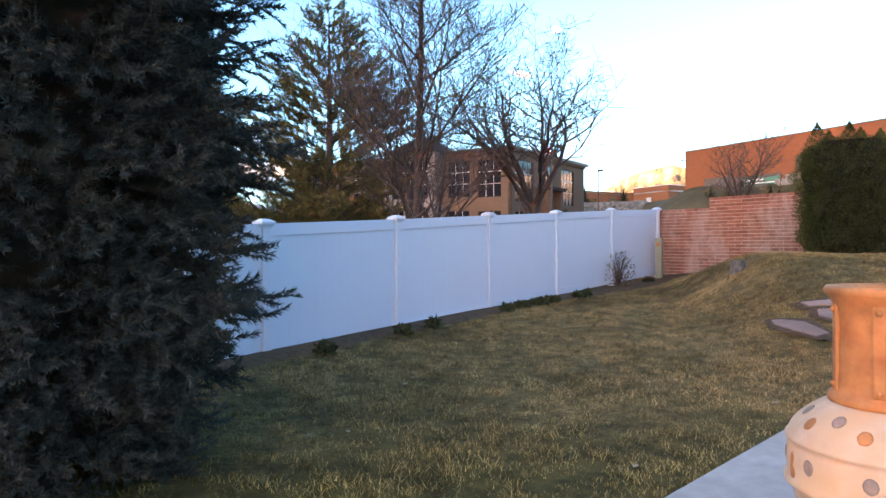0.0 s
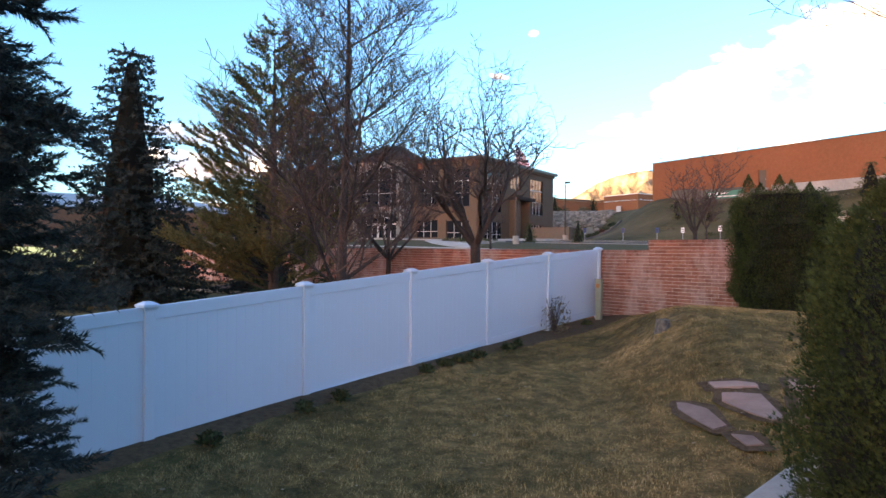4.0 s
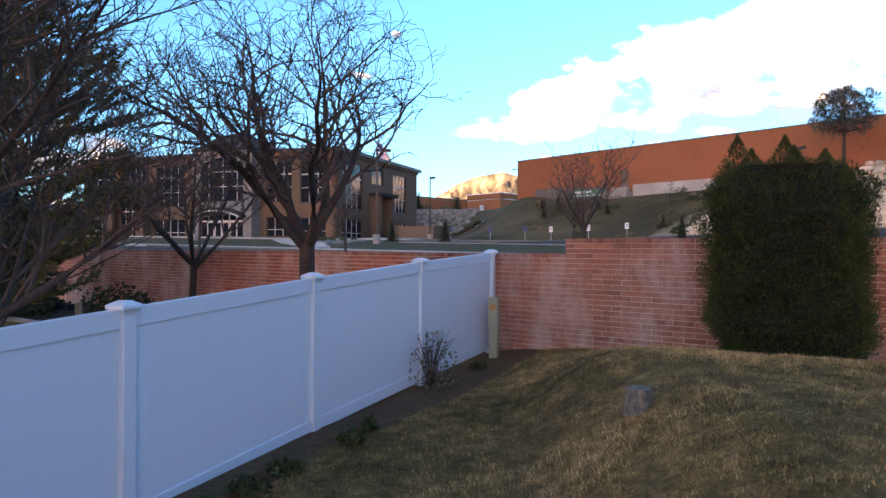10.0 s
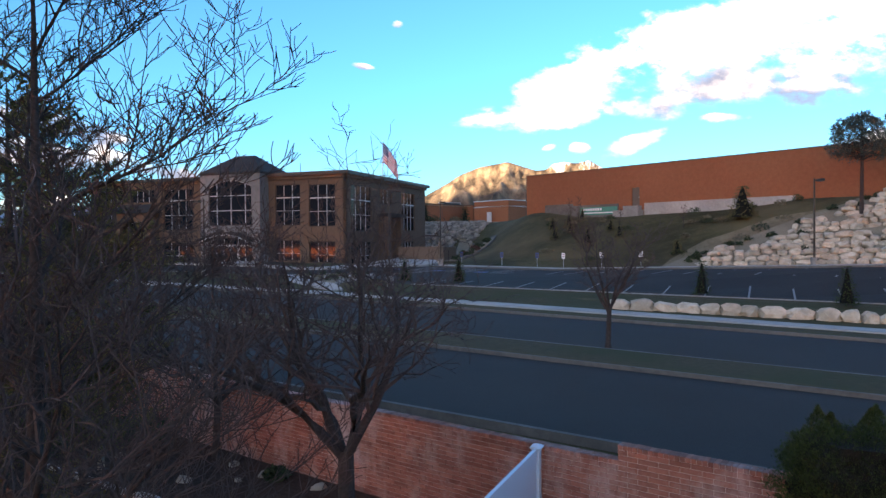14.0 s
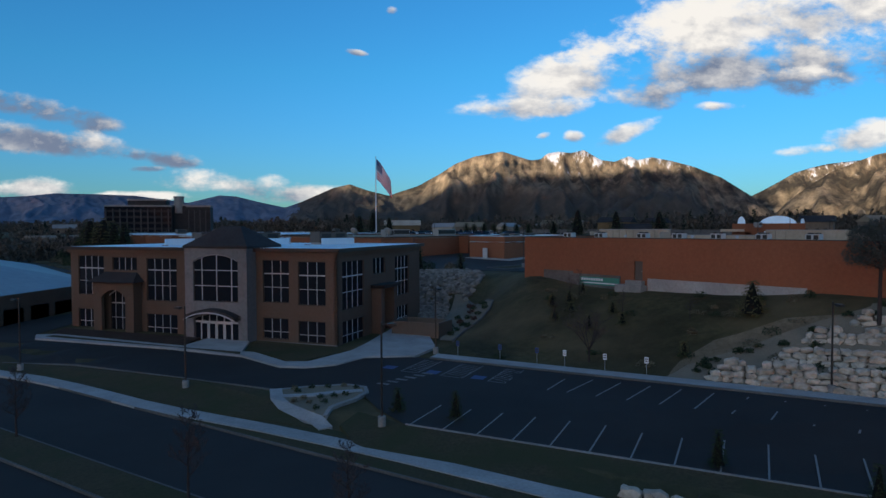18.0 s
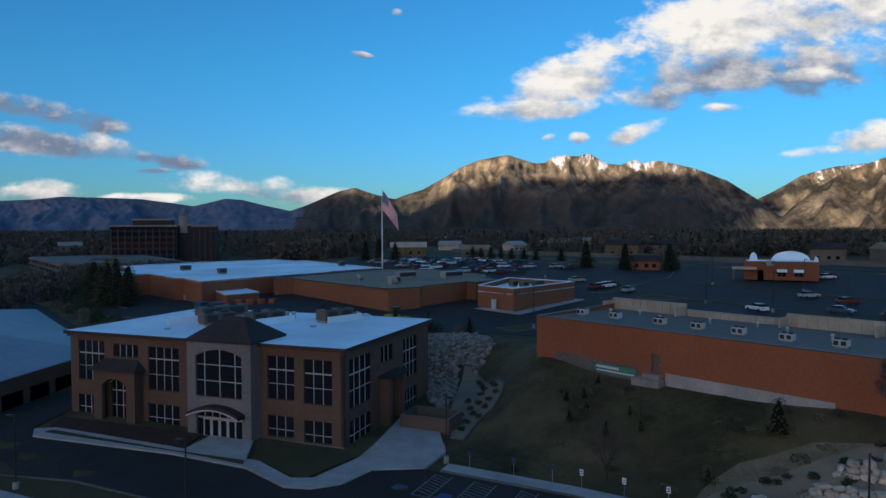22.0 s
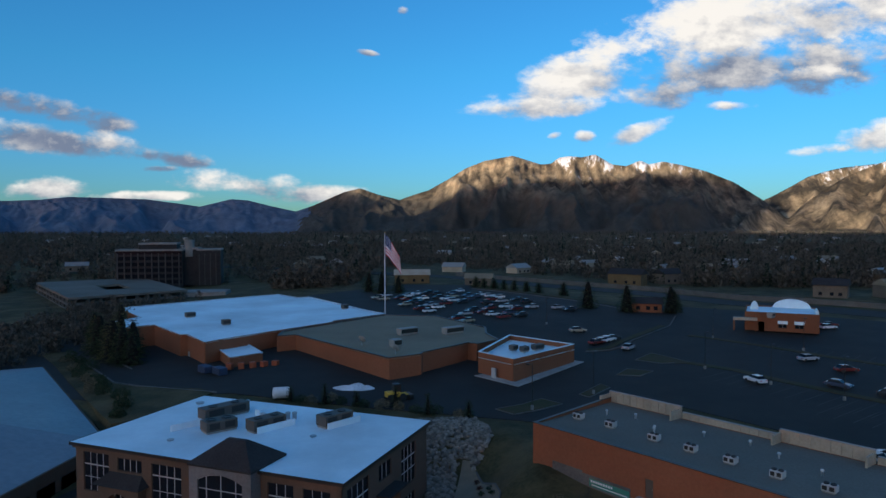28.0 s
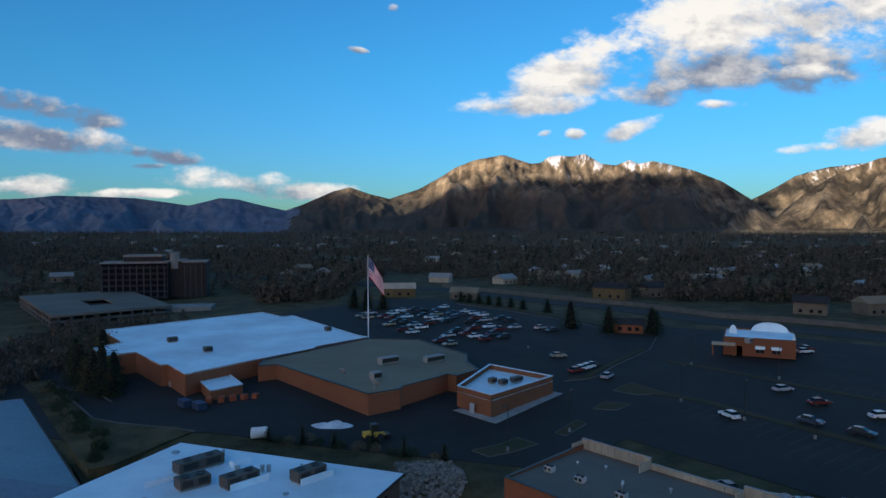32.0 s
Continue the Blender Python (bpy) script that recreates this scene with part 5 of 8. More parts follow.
for r, z, tilt, turn, count, mat in ((0.302, 0.777, 52, 0.0, 9, M_GREYSPOT), (0.337, 0.748, 45, 0.35, 9, M_TERRA), (0.381, 0.6, 0, 0.15, 10, M_GREYSPOT), (0.379, 0.575, 0, 0.47, 10, M_TERRA)):
    for k in range(count):
        if mat is M_TERRA and (k * 7 + count) % 3 == 0:
            continue
        bm = bmesh.new()
        bmesh.ops.create_icosphere(bm, subdivisions=2, radius=1)
        for v in bm.verts:
            v.co = Vector((v.co.x * 0.004, v.co.y * 0.027, v.co.z * (0.03 if mat is M_GREYSPOT or tilt else 0.055)))
        o = part("painted_spot", bm, mat, chim, smooth_faces=True)
        o.matrix_local = Matrix.Rotation(turn + k * math.tau / count, 4, "Z") @ Matrix.Translation((r, 0, z)) @ Matrix.Rotation(radians(-tilt), 4, "Y")
STAND = (yard_z(1.514, -8.09) + 0.03 + 3.42) / 0.73
stand = part("stand", lathe([(0.33, STAND), (0.34, STAND + 0.03), (0.28, STAND + 0.05), (0.24, 0.06), (0.235, 0.14), (0.2, 0.15)], 28), M_DARKMETAL, chim)

# ---- the neighbour's garden ----
NB = yard_z(-6, 9) + 0.1


def nb_z(x, y):
    return yard_z(x, y)


bare_tree(-3.6, 1.47, nb_z(-3.6, 1.47), 8.2, 0.105, 5, "tall bare tree behind the white fence", "leader", 1.3, 0.09, fork=0.1)
bare_tree(-2.42, 7.22, nb_z(-2.42, 7.22), 6.4, 0.14, 14, "bare spreading tree with a dark trunk by the wall", "fork", 1.05, 0.27, 0.0045, fork=0.3)
bare_tree(-6.98, 12.5, nb_z(-6.98, 12.5), 5.0, 0.09, 23, "small bare tree before the brick wall", "fork", 0.9, 0.1, fork=0.27)


conifer("pine", -9.2, 8.6, nb_z(-9.2, 8.6), 8.6, lambda f: 2.6 * min(1.0, 1.75 * (1 - f)) ** 0.8 * (0.72 + 0.4 * math.sin(f * 17) ** 2) + 0.1, 21, M_PINE, "tall pine with brownish green needles", rings=32, per=16, blade=(74, 0.9, 0.46, 0.012), gaps=0.32, skirt=0.05, core=0, inner=0.3, rise=0.6, pack=0.22)
conifer("blue_spruce", -14.5, 8.5, nb_z(-14, 8), 8.2, cone(2.4), 61, M_SPRUCE, "dark blue spruce in the next garden", rings=32, per=18, blade=(30, 0.9, 0.6, 0.03), gaps=0.06, skirt=0.04, core=0.45)
conifer("blue_spruce", -13.2, 14.2, nb_z(-13, 14), 4.6, cone(1.5), 62, M_SPRUCE, "smaller blue spruce near the brick wall", rings=26, per=15, blade=(28, 0.9, 0.45, 0.024), gaps=0.06, skirt=0.04, core=0.45)
for i, (x, y, w, h) in enumerate([(-9.5, 13.4, 1.8, 0.9), (-11.6, 12.5, 1.6, 0.8), (-5.0, 11.2, 0.5, 0.3)]):
    shrub("garden_shrub", x, y, nb_z(x, y), w, h, 80 + i, M_SHRUB, "low dark shrub under the brick wall", 500, 0.12)
MULCH = [(-1.1, 9.42), (-16.8, 19.15), (-18, 14), (-14, 13.2), (-11.6, 12.2), (-10.1, 11.3), (-8.0, 10.2), (-6.7, 9.6), (-6.0, 8.7), (-5.5, 7.6), (-5.2, 6.1), (-5.0, 5.0), (-4.9, 3.0), (-5.2, -1), (-3.2, -1), (0.2, 7.9)]
tagged(mesh_object("mulch_bed", draped(MULCH, nb_z, 0.035, 0.6), M_MULCH, smooth_faces=True), "dark bark mulch bed with scattered stones", "flower bed", kind="structure")
tagged(mesh_object("lawn_edging", ribbon([(-18, 14.2), (-14, 13.3), (-11.6, 12.2), (-10.1, 11.3), (-8.0, 10.2), (-7.2, 9.9), (-6.7, 9.6), (-6.2, 9.15), (-6.0, 8.7), (-5.75, 8.2), (-5.5, 7.6), (-5.2, 6.1), (-5.0, 5.0), (-4.9, 3.0), (-5.2, -1.0)], 0.15, nb_z, -0.1, 0.09), M_CONC), "curving pale concrete lawn edging", "edging", kind="structure")
rng = random.Random(9)
for k, (x, y) in enumerate([(-5.5, 9.3), (-4.0, 8.4), (-4.9, 7.3), (-3.4, 7.7), (-3.9, 10.7), (-5.8, 11.0), (-7.0, 10.9), (-5.3, 11.4), (-4.6, 9.8), (-2.9, 7.1), (-8.2, 11.6), (-6.3, 12.0), (-3.1, 9.9), (-2.2, 8.3), (-9.4, 12.4), (-4.4, 6.3)]):
    bm = bmesh.new()
    bmesh.ops.create_icosphere(bm, subdivisions=2, radius=1)
    r = rng.uniform(0.08, 0.19)
    for v in bm.verts:
        v.co = Vector((v.co.x * r * 1.3, v.co.y * r, v.co.z * r * 0.7)) * (1 + 0.3 * noise.noise(v.co * 2 + Vector((k, 0, 0))))
    o = mesh_object("garden_rock", bm, M_ROCKGREY, smooth_faces=True)
    o.location = (x, y, nb_z(x, y) + 0.05)
    o.rotation_euler.z = rng.uniform(0, 6)
    tagged(o, "grey garden stone lying in the mulch", "rock", "mulch stones")
post_l = mesh_object("garden_post", bevel(boxes((-0.06, 0.06, -0.06, 0.06, -0.1, 0.55)), 0.01), M_STUCCO)
post_l.location = (-9.3, 11.5, nb_z(-9.3, 11.5))
tagged(post_l, "short pale wooden garden post by the edging", "post")


# ---- office building ----
OF, OU, OV = V2(-16.6, 65.85), V2(-0.965, 0.262), V2(0.262, 0.965)
OM = Matrix(((OU.x, OV.x, 0, OF.x), (OU.y, OV.y, 0, OF.y), (0, 0, 1, 0), (0, 0, 0, 1)))
OW, OD, OB, OT = 35.6, 22.0, -0.9, 9.15
office = thing("office_building", "two-storey tan brick office with a grey gabled entrance bay", "building")
office.matrix_world = OM                   # parts below: along the front, inwards, up


def opening_wall(name, length, z0, z1, holes, mat, parent, m, thick=0.35):
    """A wall along x from 0 to length with rectangular holes (x0, x1, z0, z1), outer face at y = 0."""
    xs = sorted({0.0, length, *[h[0] for h in holes], *[h[1] for h in holes]})
    zs = sorted({z0, z1, *[h[2] for h in holes], *[h[3] for h in holes]})
    bm = bmesh.new()
    for a, b in zip(xs, xs[1:]):
        for c, d in zip(zs, zs[1:]):
            mx, mz = (a + b) / 2, (c + d) / 2
            if any(h[0] < mx < h[1] and h[2] < mz < h[3] for h in holes):
                continue
            box(bm, a, b, 0, thick, c, d, m)
    bmesh.ops.remove_doubles(bm, verts=bm.verts[:], dist=0.0005)
    bm.verts.index_update()
    seen = {}
    for f in bm.faces[:]:
        key = tuple(sorted(v.index for v in f.verts))
        seen.setdefault(key, []).append(f)
    bmesh.ops.delete(bm, geom=[f for fs in seen.values() if len(fs) > 1 for f in fs], context="FACES_ONLY")
    bmesh.ops.recalc_face_normals(bm, faces=bm.faces[:])
    return part(name, bm, mat, parent)


def window(parent, x0, x1, z0, z1, cols, rows, m, depth=0.16, bar=0.055, mat=None, heavy=True):
    """A window in a wall along x: dark rim, pale mullions (cols: a number of lights or their fractions), a pane in each light."""
    win = part("window", bmesh.new(), None, parent)
    cuts = [k / cols for k in range(1, cols)] if isinstance(cols, int) else list(cols)
    rim = bmesh.new()
    for x in (x0, x1 - 0.07):
        box(rim, x, x + 0.07, depth - 0.06, depth + 0.045, z0, z1, m)
    for z in (z0, z1 - 0.08):
        box(rim, x0 + 0.072, x1 - 0.072, depth - 0.06, depth + 0.045, z, z + 0.08, m)
    part("rim", rim, M_DARKMETAL, win, "dark bronze outer frame")
    for k in cuts:
        x = x0 + (x1 - x0) * k
        fr = bmesh.new()
        box(fr, x - bar / 2, x + bar / 2, depth - 0.05, depth + 0.04, z0 + 0.081, z1 - 0.081, m)
        part("mullion", fr, mat or M_FRAME, win)
    for r in rows:
        z = z0 + (z1 - z0) * r
        w = bar * (2.2 if heavy and r > 0.6 else 1.0)
        fr = bmesh.new()
        box(fr, x0 + 0.073, x1 - 0.073, depth - 0.055, depth + 0.035, z - w / 2, z + w / 2, m)
        part("transom", fr, mat or M_FRAME, win)
    zs = [z0, *[z0 + (z1 - z0) * r for r in rows], z1]
    xs = [x0, *[x0 + (x1 - x0) * k for k in cuts], x1]
    for xa, xb in zip(xs, xs[1:]):
        for a, b in zip(zs, zs[1:]):
            pb = bmesh.new()
            box(pb, xa, xb, depth, depth + 0.02, a, b, m)
            part("pane", pb, M_GLASS, win)
    return win


I4 = Matrix.Identity(4)
FRONT = [(30.5, 34.4, 3.75, 8.35, 4, (0.36, 0.68)), (25.6, 29.2, 6.7, 8.2, 4, ()), (20.0, 24.2, 3.35, 8.15, 4, (0.36, 0.72)), (5.6, 8.75, 3.7, 8.15, 3, (0.36, 0.68)), (1.3, 4.5, 3.55, 8.05, 3, (0.36, 0.68)),
         (30.9, 34.5, -0.1, 2.1, 4, (0.35,)), (20.0, 24.3, -0.45, 1.9, 4, (0.35,)), (5.7, 8.8, -0.1, 2.1, 3, (0.35,)), (1.35, 4.5, -0.3, 1.95, 3, (0.35,)), (26.3, 29.6, -0.5, 4.4, (0.2, 0.5, 0.8), (0.36, 0.7))]
opening_wall("front_wall", OW, OB, OT, [w[:4] for w in FRONT] + [(10.4, 16.8, -0.6, 8.6)], M_TANBRICK, office, I4)
for x0, x1, z0, z1, c, r in FRONT:
    window(office, x0, x1, z0, z1, c, r, I4)
# stone band at first-floor level and sills
part("string_course", boxes((0, 9.6, -0.03, 0, 2.6, 2.78)), M_TANBRICK_D, office)
part("string_course", boxes((17.5, 25.0, -0.03, 0, 2.6, 2.78)), M_TANBRICK_D, office)
part("string_course", boxes((30.9, OW, -0.03, 0, 2.6, 2.78)), M_TANBRICK_D, office)
part("plinth", boxes((0.0, 9.5, -0.04, 0, OB, -0.35)), M_GREYSTONE, office)
part("plinth", boxes((17.5, OW, -0.04, 0, OB, -0.25)), M_GREYSTONE, office)
# right-hand side wall (looks east)
SM = Matrix(((0, -1, 0, 0), (1, 0, 0, 0), (0, 0, 1, 0), (0, 0, 0, 1)))     # x runs inwards, y points to +u side
SMR = Matrix(((0, 1, 0, 0), (1, 0, 0, 0), (0, 0, 1, 0), (0, 0, 0, 1)))
SIDE = [(1.1, 5.9, 3.0, 8.05, 4, (0.36, 0.68)), (8.2, 11.4, 6.2, 8.1, 3, ()), (14.2, 18.4, 3.2, 8.05, 4, (0.36, 0.68)), (1.1, 5.9, -0.5, 1.9, 4, (0.35,)), (14.6, 18.2, -0.4, 1.9, 4, (0.35,)), (8.9, 10.8, -0.6, 4.4, 2, ())]
opening_wall("side_wall", OD, OB, OT, [w[:4] for w in SIDE], M_TANBRICK, office, SMR)
for x0, x1, z0, z1, c, r in SIDE:
    window(office, x0, x1, z0, z1, c, r, SMR)
part("side_wall", boxes((OW - 0.35, OW, 0.36, OD, OB, OT)), M_TANBRICK, office)
part("rear_wall", boxes((0.36, OW - 0.36, OD - 0.35, OD, OB, OT)), M_TANBRICK, office)
part("floor_slab", boxes((0.4, OW - 0.4, 0.4, OD - 0.4, 2.5, 2.7)), M_CONC_DARK, office)
part("inner_wall", boxes((0.4, OW - 0.4, 5.0, 5.2, OB, OT - 0.3)), M_STUCCO, office)
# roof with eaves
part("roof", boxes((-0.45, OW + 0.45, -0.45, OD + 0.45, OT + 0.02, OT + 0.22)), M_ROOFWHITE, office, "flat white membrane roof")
part("eaves_fascia", boxes((-0.5, OW + 0.5, -0.52, -0.46, OT - 0.12, OT + 0.25), (-0.52, -0.46, -0.46, OD + 0.5, OT - 0.12, OT + 0.25), (OW + 0.46, OW + 0.52, -0.46, OD + 0.5, OT - 0.12, OT + 0.25), (-0.5, OW + 0.5, OD + 0.46, OD + 0.52, OT - 0.12, OT + 0.25)), M_DARKMETAL, office)
part("cornice", boxes((-0.25, 9.3, -0.25, -0.01, OT - 0.45, OT - 0.01)), M_TANBRICK_D, office)
part("cornice", boxes((17.85, OW + 0.25, -0.25, -0.01, OT - 0.45, OT - 0.01)), M_TANBRICK_D, office)
part("cornice", boxes((-0.25, -0.01, -0.25, OD, OT - 0.45, OT - 0.01)), M_TANBRICK_D, office)

# entrance bay of grey stone, with an arched window, canopy and doors
BX0, BX1, BY = 9.6, 17.5, -1.6
BM_ = Matrix.Translation((BX0, BY, 0))
BW = BX1 - BX0
opening_wall("bay_wall", BW, OB, 9.6, [(1.1, 6.8, 3.75, 8.75), (1.1, 6.8, -0.55, 2.5)], M_GREYSTONE, office, BM_)
part("bay_side", boxes((BX0, BX0 + 0.35, BY + 0.36, 0.0, OB, 9.6)), M_GREYSTONE, office)
part("bay_side", boxes((BX1 - 0.35, BX1, BY + 0.36, 0.0, OB, 9.6)), M_GREYSTONE, office)


def arch_fill(x0, x1, z_spring, z_top, y0, y1, mat, name, m, above):
    """Fills a square opening's head above a shallow arch."""
    bm = bmesh.new()
    n = 14
    prev = None
    for k in range(n + 1):
        x = x0 + (x1 - x0) * k / n
        t = 2 * k / n - 1
        z = z_spring + (z_top - z_spring) * (1 - t * t)
        q = [bm.verts.new(m @ Vector(c)) for c in ((x, y0, z), (x, y0, above), (x, y1, above), (x, y1, z))]
        if prev:
            bm.faces.new((prev[0], q[0], q[1], prev[1]))
            bm.faces.new((prev[3], prev[2], q[2], q[3]))
            bm.faces.new((prev[0], prev[3], q[3], q[0]))
        prev = q
    bmesh.ops.recalc_face_normals(bm, faces=bm.faces[:])
    return part(name, bm, mat, office)


def arch_trim(x0, x1, z_spring, z_top, y0, y1, w, mat, name, m):
    bm = bmesh.new()
    n, prev = 16, None
    for k in range(n + 1):
        x = x0 + (x1 - x0) * k / n
        t = 2 * k / n - 1
        z = z_spring + (z_top - z_spring) * (1 - t * t)
        q = [bm.verts.new(m @ Vector(c)) for c in ((x, y0, z), (x, y0, z + w), (x, y1, z + w), (x, y1, z))]
        if prev:
            for j in range(4):
                bm.faces.new((prev[j], q[j], q[(j + 1) % 4], prev[(j + 1) % 4]))
        prev = q
    bmesh.ops.recalc_face_normals(bm, faces=bm.faces[:])
    return part(name, bm, mat, office)


arch_fill(1.1, 6.8, 8.0, 8.72, 0.003, 0.34, M_GREYSTONE, "arch_head", BM_, 8.752)
window(office, 1.1, 6.8, 3.75, 8.74, (0.16, 0.49, 0.82), (0.33, 0.66), BM_, 0.2, 0.08, None, False)
arch_trim(1.1, 6.8, 7.93, 8.66, 0.12, 0.22, 0.09, M_FRAME, "arch_frame", BM_)
# doors under a curved canopy
arch_fill(1.1, 6.8, 1.85, 2.4, 0.003, 0.34, M_GREYSTONE, "arch_head", BM_, 2.503)
arch_trim(0.75, 7.15, 1.95, 2.75, -1.1, 0.0, 0.32, M_DARKROOF, "canopy", BM_)
arch_trim(0.75, 7.15, 1.88, 2.64, -1.14, -1.02, 0.13, M_FRAME, "canopy_edge", BM_)
window(office, 1.15, 6.75, -0.55, 2.4, 6, (0.72,), BM_, 0.22, 0.09)
for x in (1.95, 2.97, 3.99, 5.01):
    dr = part("door", boxes((x, x + 0.12, 0.1, 0.18, -0.53, 1.55), (x + 0.83, x + 0.95, 0.1, 0.18, -0.53, 1.55), (x, x + 0.95, 0.1, 0.18, -0.53, -0.3), (x, x + 0.95, 0.1, 0.18, 1.4, 1.55), m=BM_), M_FRAME, office, "white-framed glazed entrance door")
    part("pane", boxes((x + 0.12, x + 0.83, 0.13, 0.15, -0.3, 1.4), m=BM_), M_GLASS, dr)
    part("handle", boxes((x + 0.78, x + 0.81, 0.05, 0.1, 0.3, 0.75), m=BM_), M_GALV, dr)
# hipped dark gable roof over the bay
g = bmesh.new()
cx = (BX0 + BX1) / 2
rings = []
for d, z in ((0.12, 9.36), (0.14, 9.6), (-2.75, 11.7)):
    rings.append([g.verts.new(c) for c in ((BX0 - d, BY - d, z), (BX1 + d, BY - d, z), (BX1 + d, 4.4 + d, z), (BX0 - d, 4.4 + d, z))])
for a, b in zip(rings, rings[1:]):
    for k in range(4):
        g.faces.new((a[k], a[(k + 1) % 4], b[(k + 1) % 4], b[k]))
g.faces.new(rings[-1])
g.faces.new(rings[0][::-1])
bmesh.ops.recalc_face_normals(g, faces=g.faces[:])
part("gable_roof", g, M_DARKROOF, office, "dark shingled hipped roof")
# side entrance porch with arch on the front
PM = Matrix.Translation((25.0, -1.2, 0))
opening_wall("porch_wall", 5.9, OB, 5.4, [(1.2, 4.7, OB, 4.6)], M_TANBRICK, office, PM, 0.4)
arch_fill(1.2, 4.7, 3.7, 4.55, 0.003, 0.39, M_TANBRICK, "arch_head", PM, 4.603)
part("porch_side", boxes((25.0, 25.4, -0.79, 0, OB, 5.4)), M_TANBRICK, office)
part("porch_side", boxes((30.5, 30.9, -0.79, 0, OB, 5.4)), M_TANBRICK, office)
part("porch_base", boxes((24.9, 26.6, -1.3, -1.2, OB, -0.45)), M_CONC, office)
part("porch_base", boxes((29.3, 31.0, -1.3, -1.2, OB, -0.45)), M_CONC, office)
pr = bmesh.new()
lo = [pr.verts.new(c) for c in ((24.5, -1.75, 5.42), (31.4, -1.75, 5.42), (31.4, 0, 5.42), (24.5, 0, 5.42))]
hi = [pr.verts.new(c) for c in ((25.6, -0.01, 6.5), (30.3, -0.01, 6.5))]
pr.faces.new((lo[0], lo[1], hi[1], hi[0]))
pr.faces.new((lo[1], lo[2], hi[1]))
pr.faces.new((lo[3], lo[0], hi[0]))
pr.faces.new(lo)
bmesh.ops.recalc_face_normals(pr, faces=pr.faces[:])
part("porch_roof", pr, M_DARKROOF, office, "dark shingled porch roof")
arch_trim(1.3, 4.6, 3.75, 4.42, 1.02, 1.12, 0.09, M_FRAME, "arch_frame", PM)
# canopy over the side door
part("side_canopy", boxes((-1.6, -0.01, 7.6, 12.2, 4.75, 5.0), (-1.7, -0.01, 7.5, 12.3, 5.0, 5.12)), M_DARKROOF, office)
part("side_porch", boxes((-1.2, -0.01, 7.8, 8.5, OB, 4.75)), M_TANBRICK, office)
part("side_porch", boxes((-1.2, -0.01, 11.3, 12.0, OB, 4.75)), M_TANBRICK, office)

# roof plant: each unit is a thing on the roof
RZ = OT + 0.22


def rooftop_unit(u, v, l, w, h, mat, label, rot=0, zf=None, frame_m=None, legs=0.25):
    m = (frame_m or OM) @ pose(u, v, RZ if zf is None else zf, 0, 0, rot)
    un = thing("rooftop_unit", label, "air conditioner", m=m)
    part("curb", boxes((-l / 2 + 0.1, l / 2 - 0.1, -w / 2 + 0.1, w / 2 - 0.1, 0, legs)), M_HVAC, un)
    part("casing", bevel(boxes((-l / 2, l / 2, -w / 2, w / 2, legs, legs + h)), 0.03), mat, un)
    for s in (-1, 1):
        part("grille", boxes((s * l / 4 - l / 6, s * l / 4 + l / 6, -w / 2 - 0.02, -w / 2, legs + 0.2 * h, legs + 0.85 * h)), M_DARKMETAL, un)
        part("fan_cowl", lathe([(w * 0.28, legs + h), (w * 0.3, legs + h + 0.12), (w * 0.24, legs + h + 0.13), (w * 0.2, legs + h + 0.05)], 14), M_DARKMETAL, un).location.x = s * l / 4
    return un


for u, v, l, w, h, mt, lb, r in [(26.2, 14.8, 6.4, 2.1, 1.3, M_HVACDARK, "long brown rooftop air unit", -68), (22.6, 9.4, 3.9, 2.2, 1.2, M_HVACDARK, "brown rooftop air unit beside the gable", -62), (17.5, 12.0, 4.6, 2.0, 1.3, M_HVACDARK, "brown rooftop air unit on a white curb", -68),
                                 (10.4, 16.6, 4.4, 2.0, 1.3, M_HVACDARK, "brown rooftop air unit near the edge", -68)]:
    rooftop_unit(u, v, l, w, h, mt, lb, r)
for u, v, l, w, r in [(27.0, 8.6, 4.0, 0.25, -68), (16.1, 12.2, 5.4, 0.25, -68), (9.0, 16.6, 5.2, 0.25, -68), (21.6, 17.6, 2.6, 1.2, -68)]:
    o = mesh_object("roof_screen", bevel(boxes((-l / 2, l / 2, -w / 2, w / 2, 0, 0.8)), 0.02), M_ROOFWHITE)
    o.matrix_world = OM @ pose(u, v, RZ, 0, 0, r)
    tagged(o, "low white upstand wall on the flat roof", "roof screen")
for u, v, r, h in [(20.6, 15.6, 0.35, 0.7), (17.4, 16.6, 0.28, 0.9), (16.6, 16.9, 0.28, 0.9), (33.5, 18.6, 0.5, 0.2), (10.3, 11.3, 0.35, 0.15), (25.3, 4.1, 0.35, 0.15), (12.9, 19.0, 0.15, 0.8), (26.0, 19.6, 0.2, 1.0)]:
    o = mesh_object("roof_vent", lathe([(r, 0), (r, h * 0.8), (r * 1.25, h * 0.82), (r * 1.1, h)], 12), M_GALV)
    o.matrix_world = OM @ Matrix.Translation((u, v, RZ))
    tagged(o, "small metal vent standing on the white roof", "roof vent")


# ---- bank behind the car park: rocks, signs, lamps, saplings ----
def boulder_mesh(seed, sub=2):
    rng = random.Random(seed)
    bm = bmesh.new()
    bmesh.ops.create_icosphere(bm, subdivisions=sub, radius=1)
    o = Vector((seed * 3.1, 0, 0))
    for v in bm.verts:
        c = v.co.copy()
        m = max(abs(c.x), abs(c.y), abs(c.z))
        c = c.lerp(c / m, 0.55)
        v.co = c * (1 + 0.34 * noise.noise(c * 1.3 + o) + 0.16 * noise.noise(c * 3.1 + o))
    me = bpy.data.meshes.new("boulder")
    bm.to_mesh(me)
    bm.free()
    return me


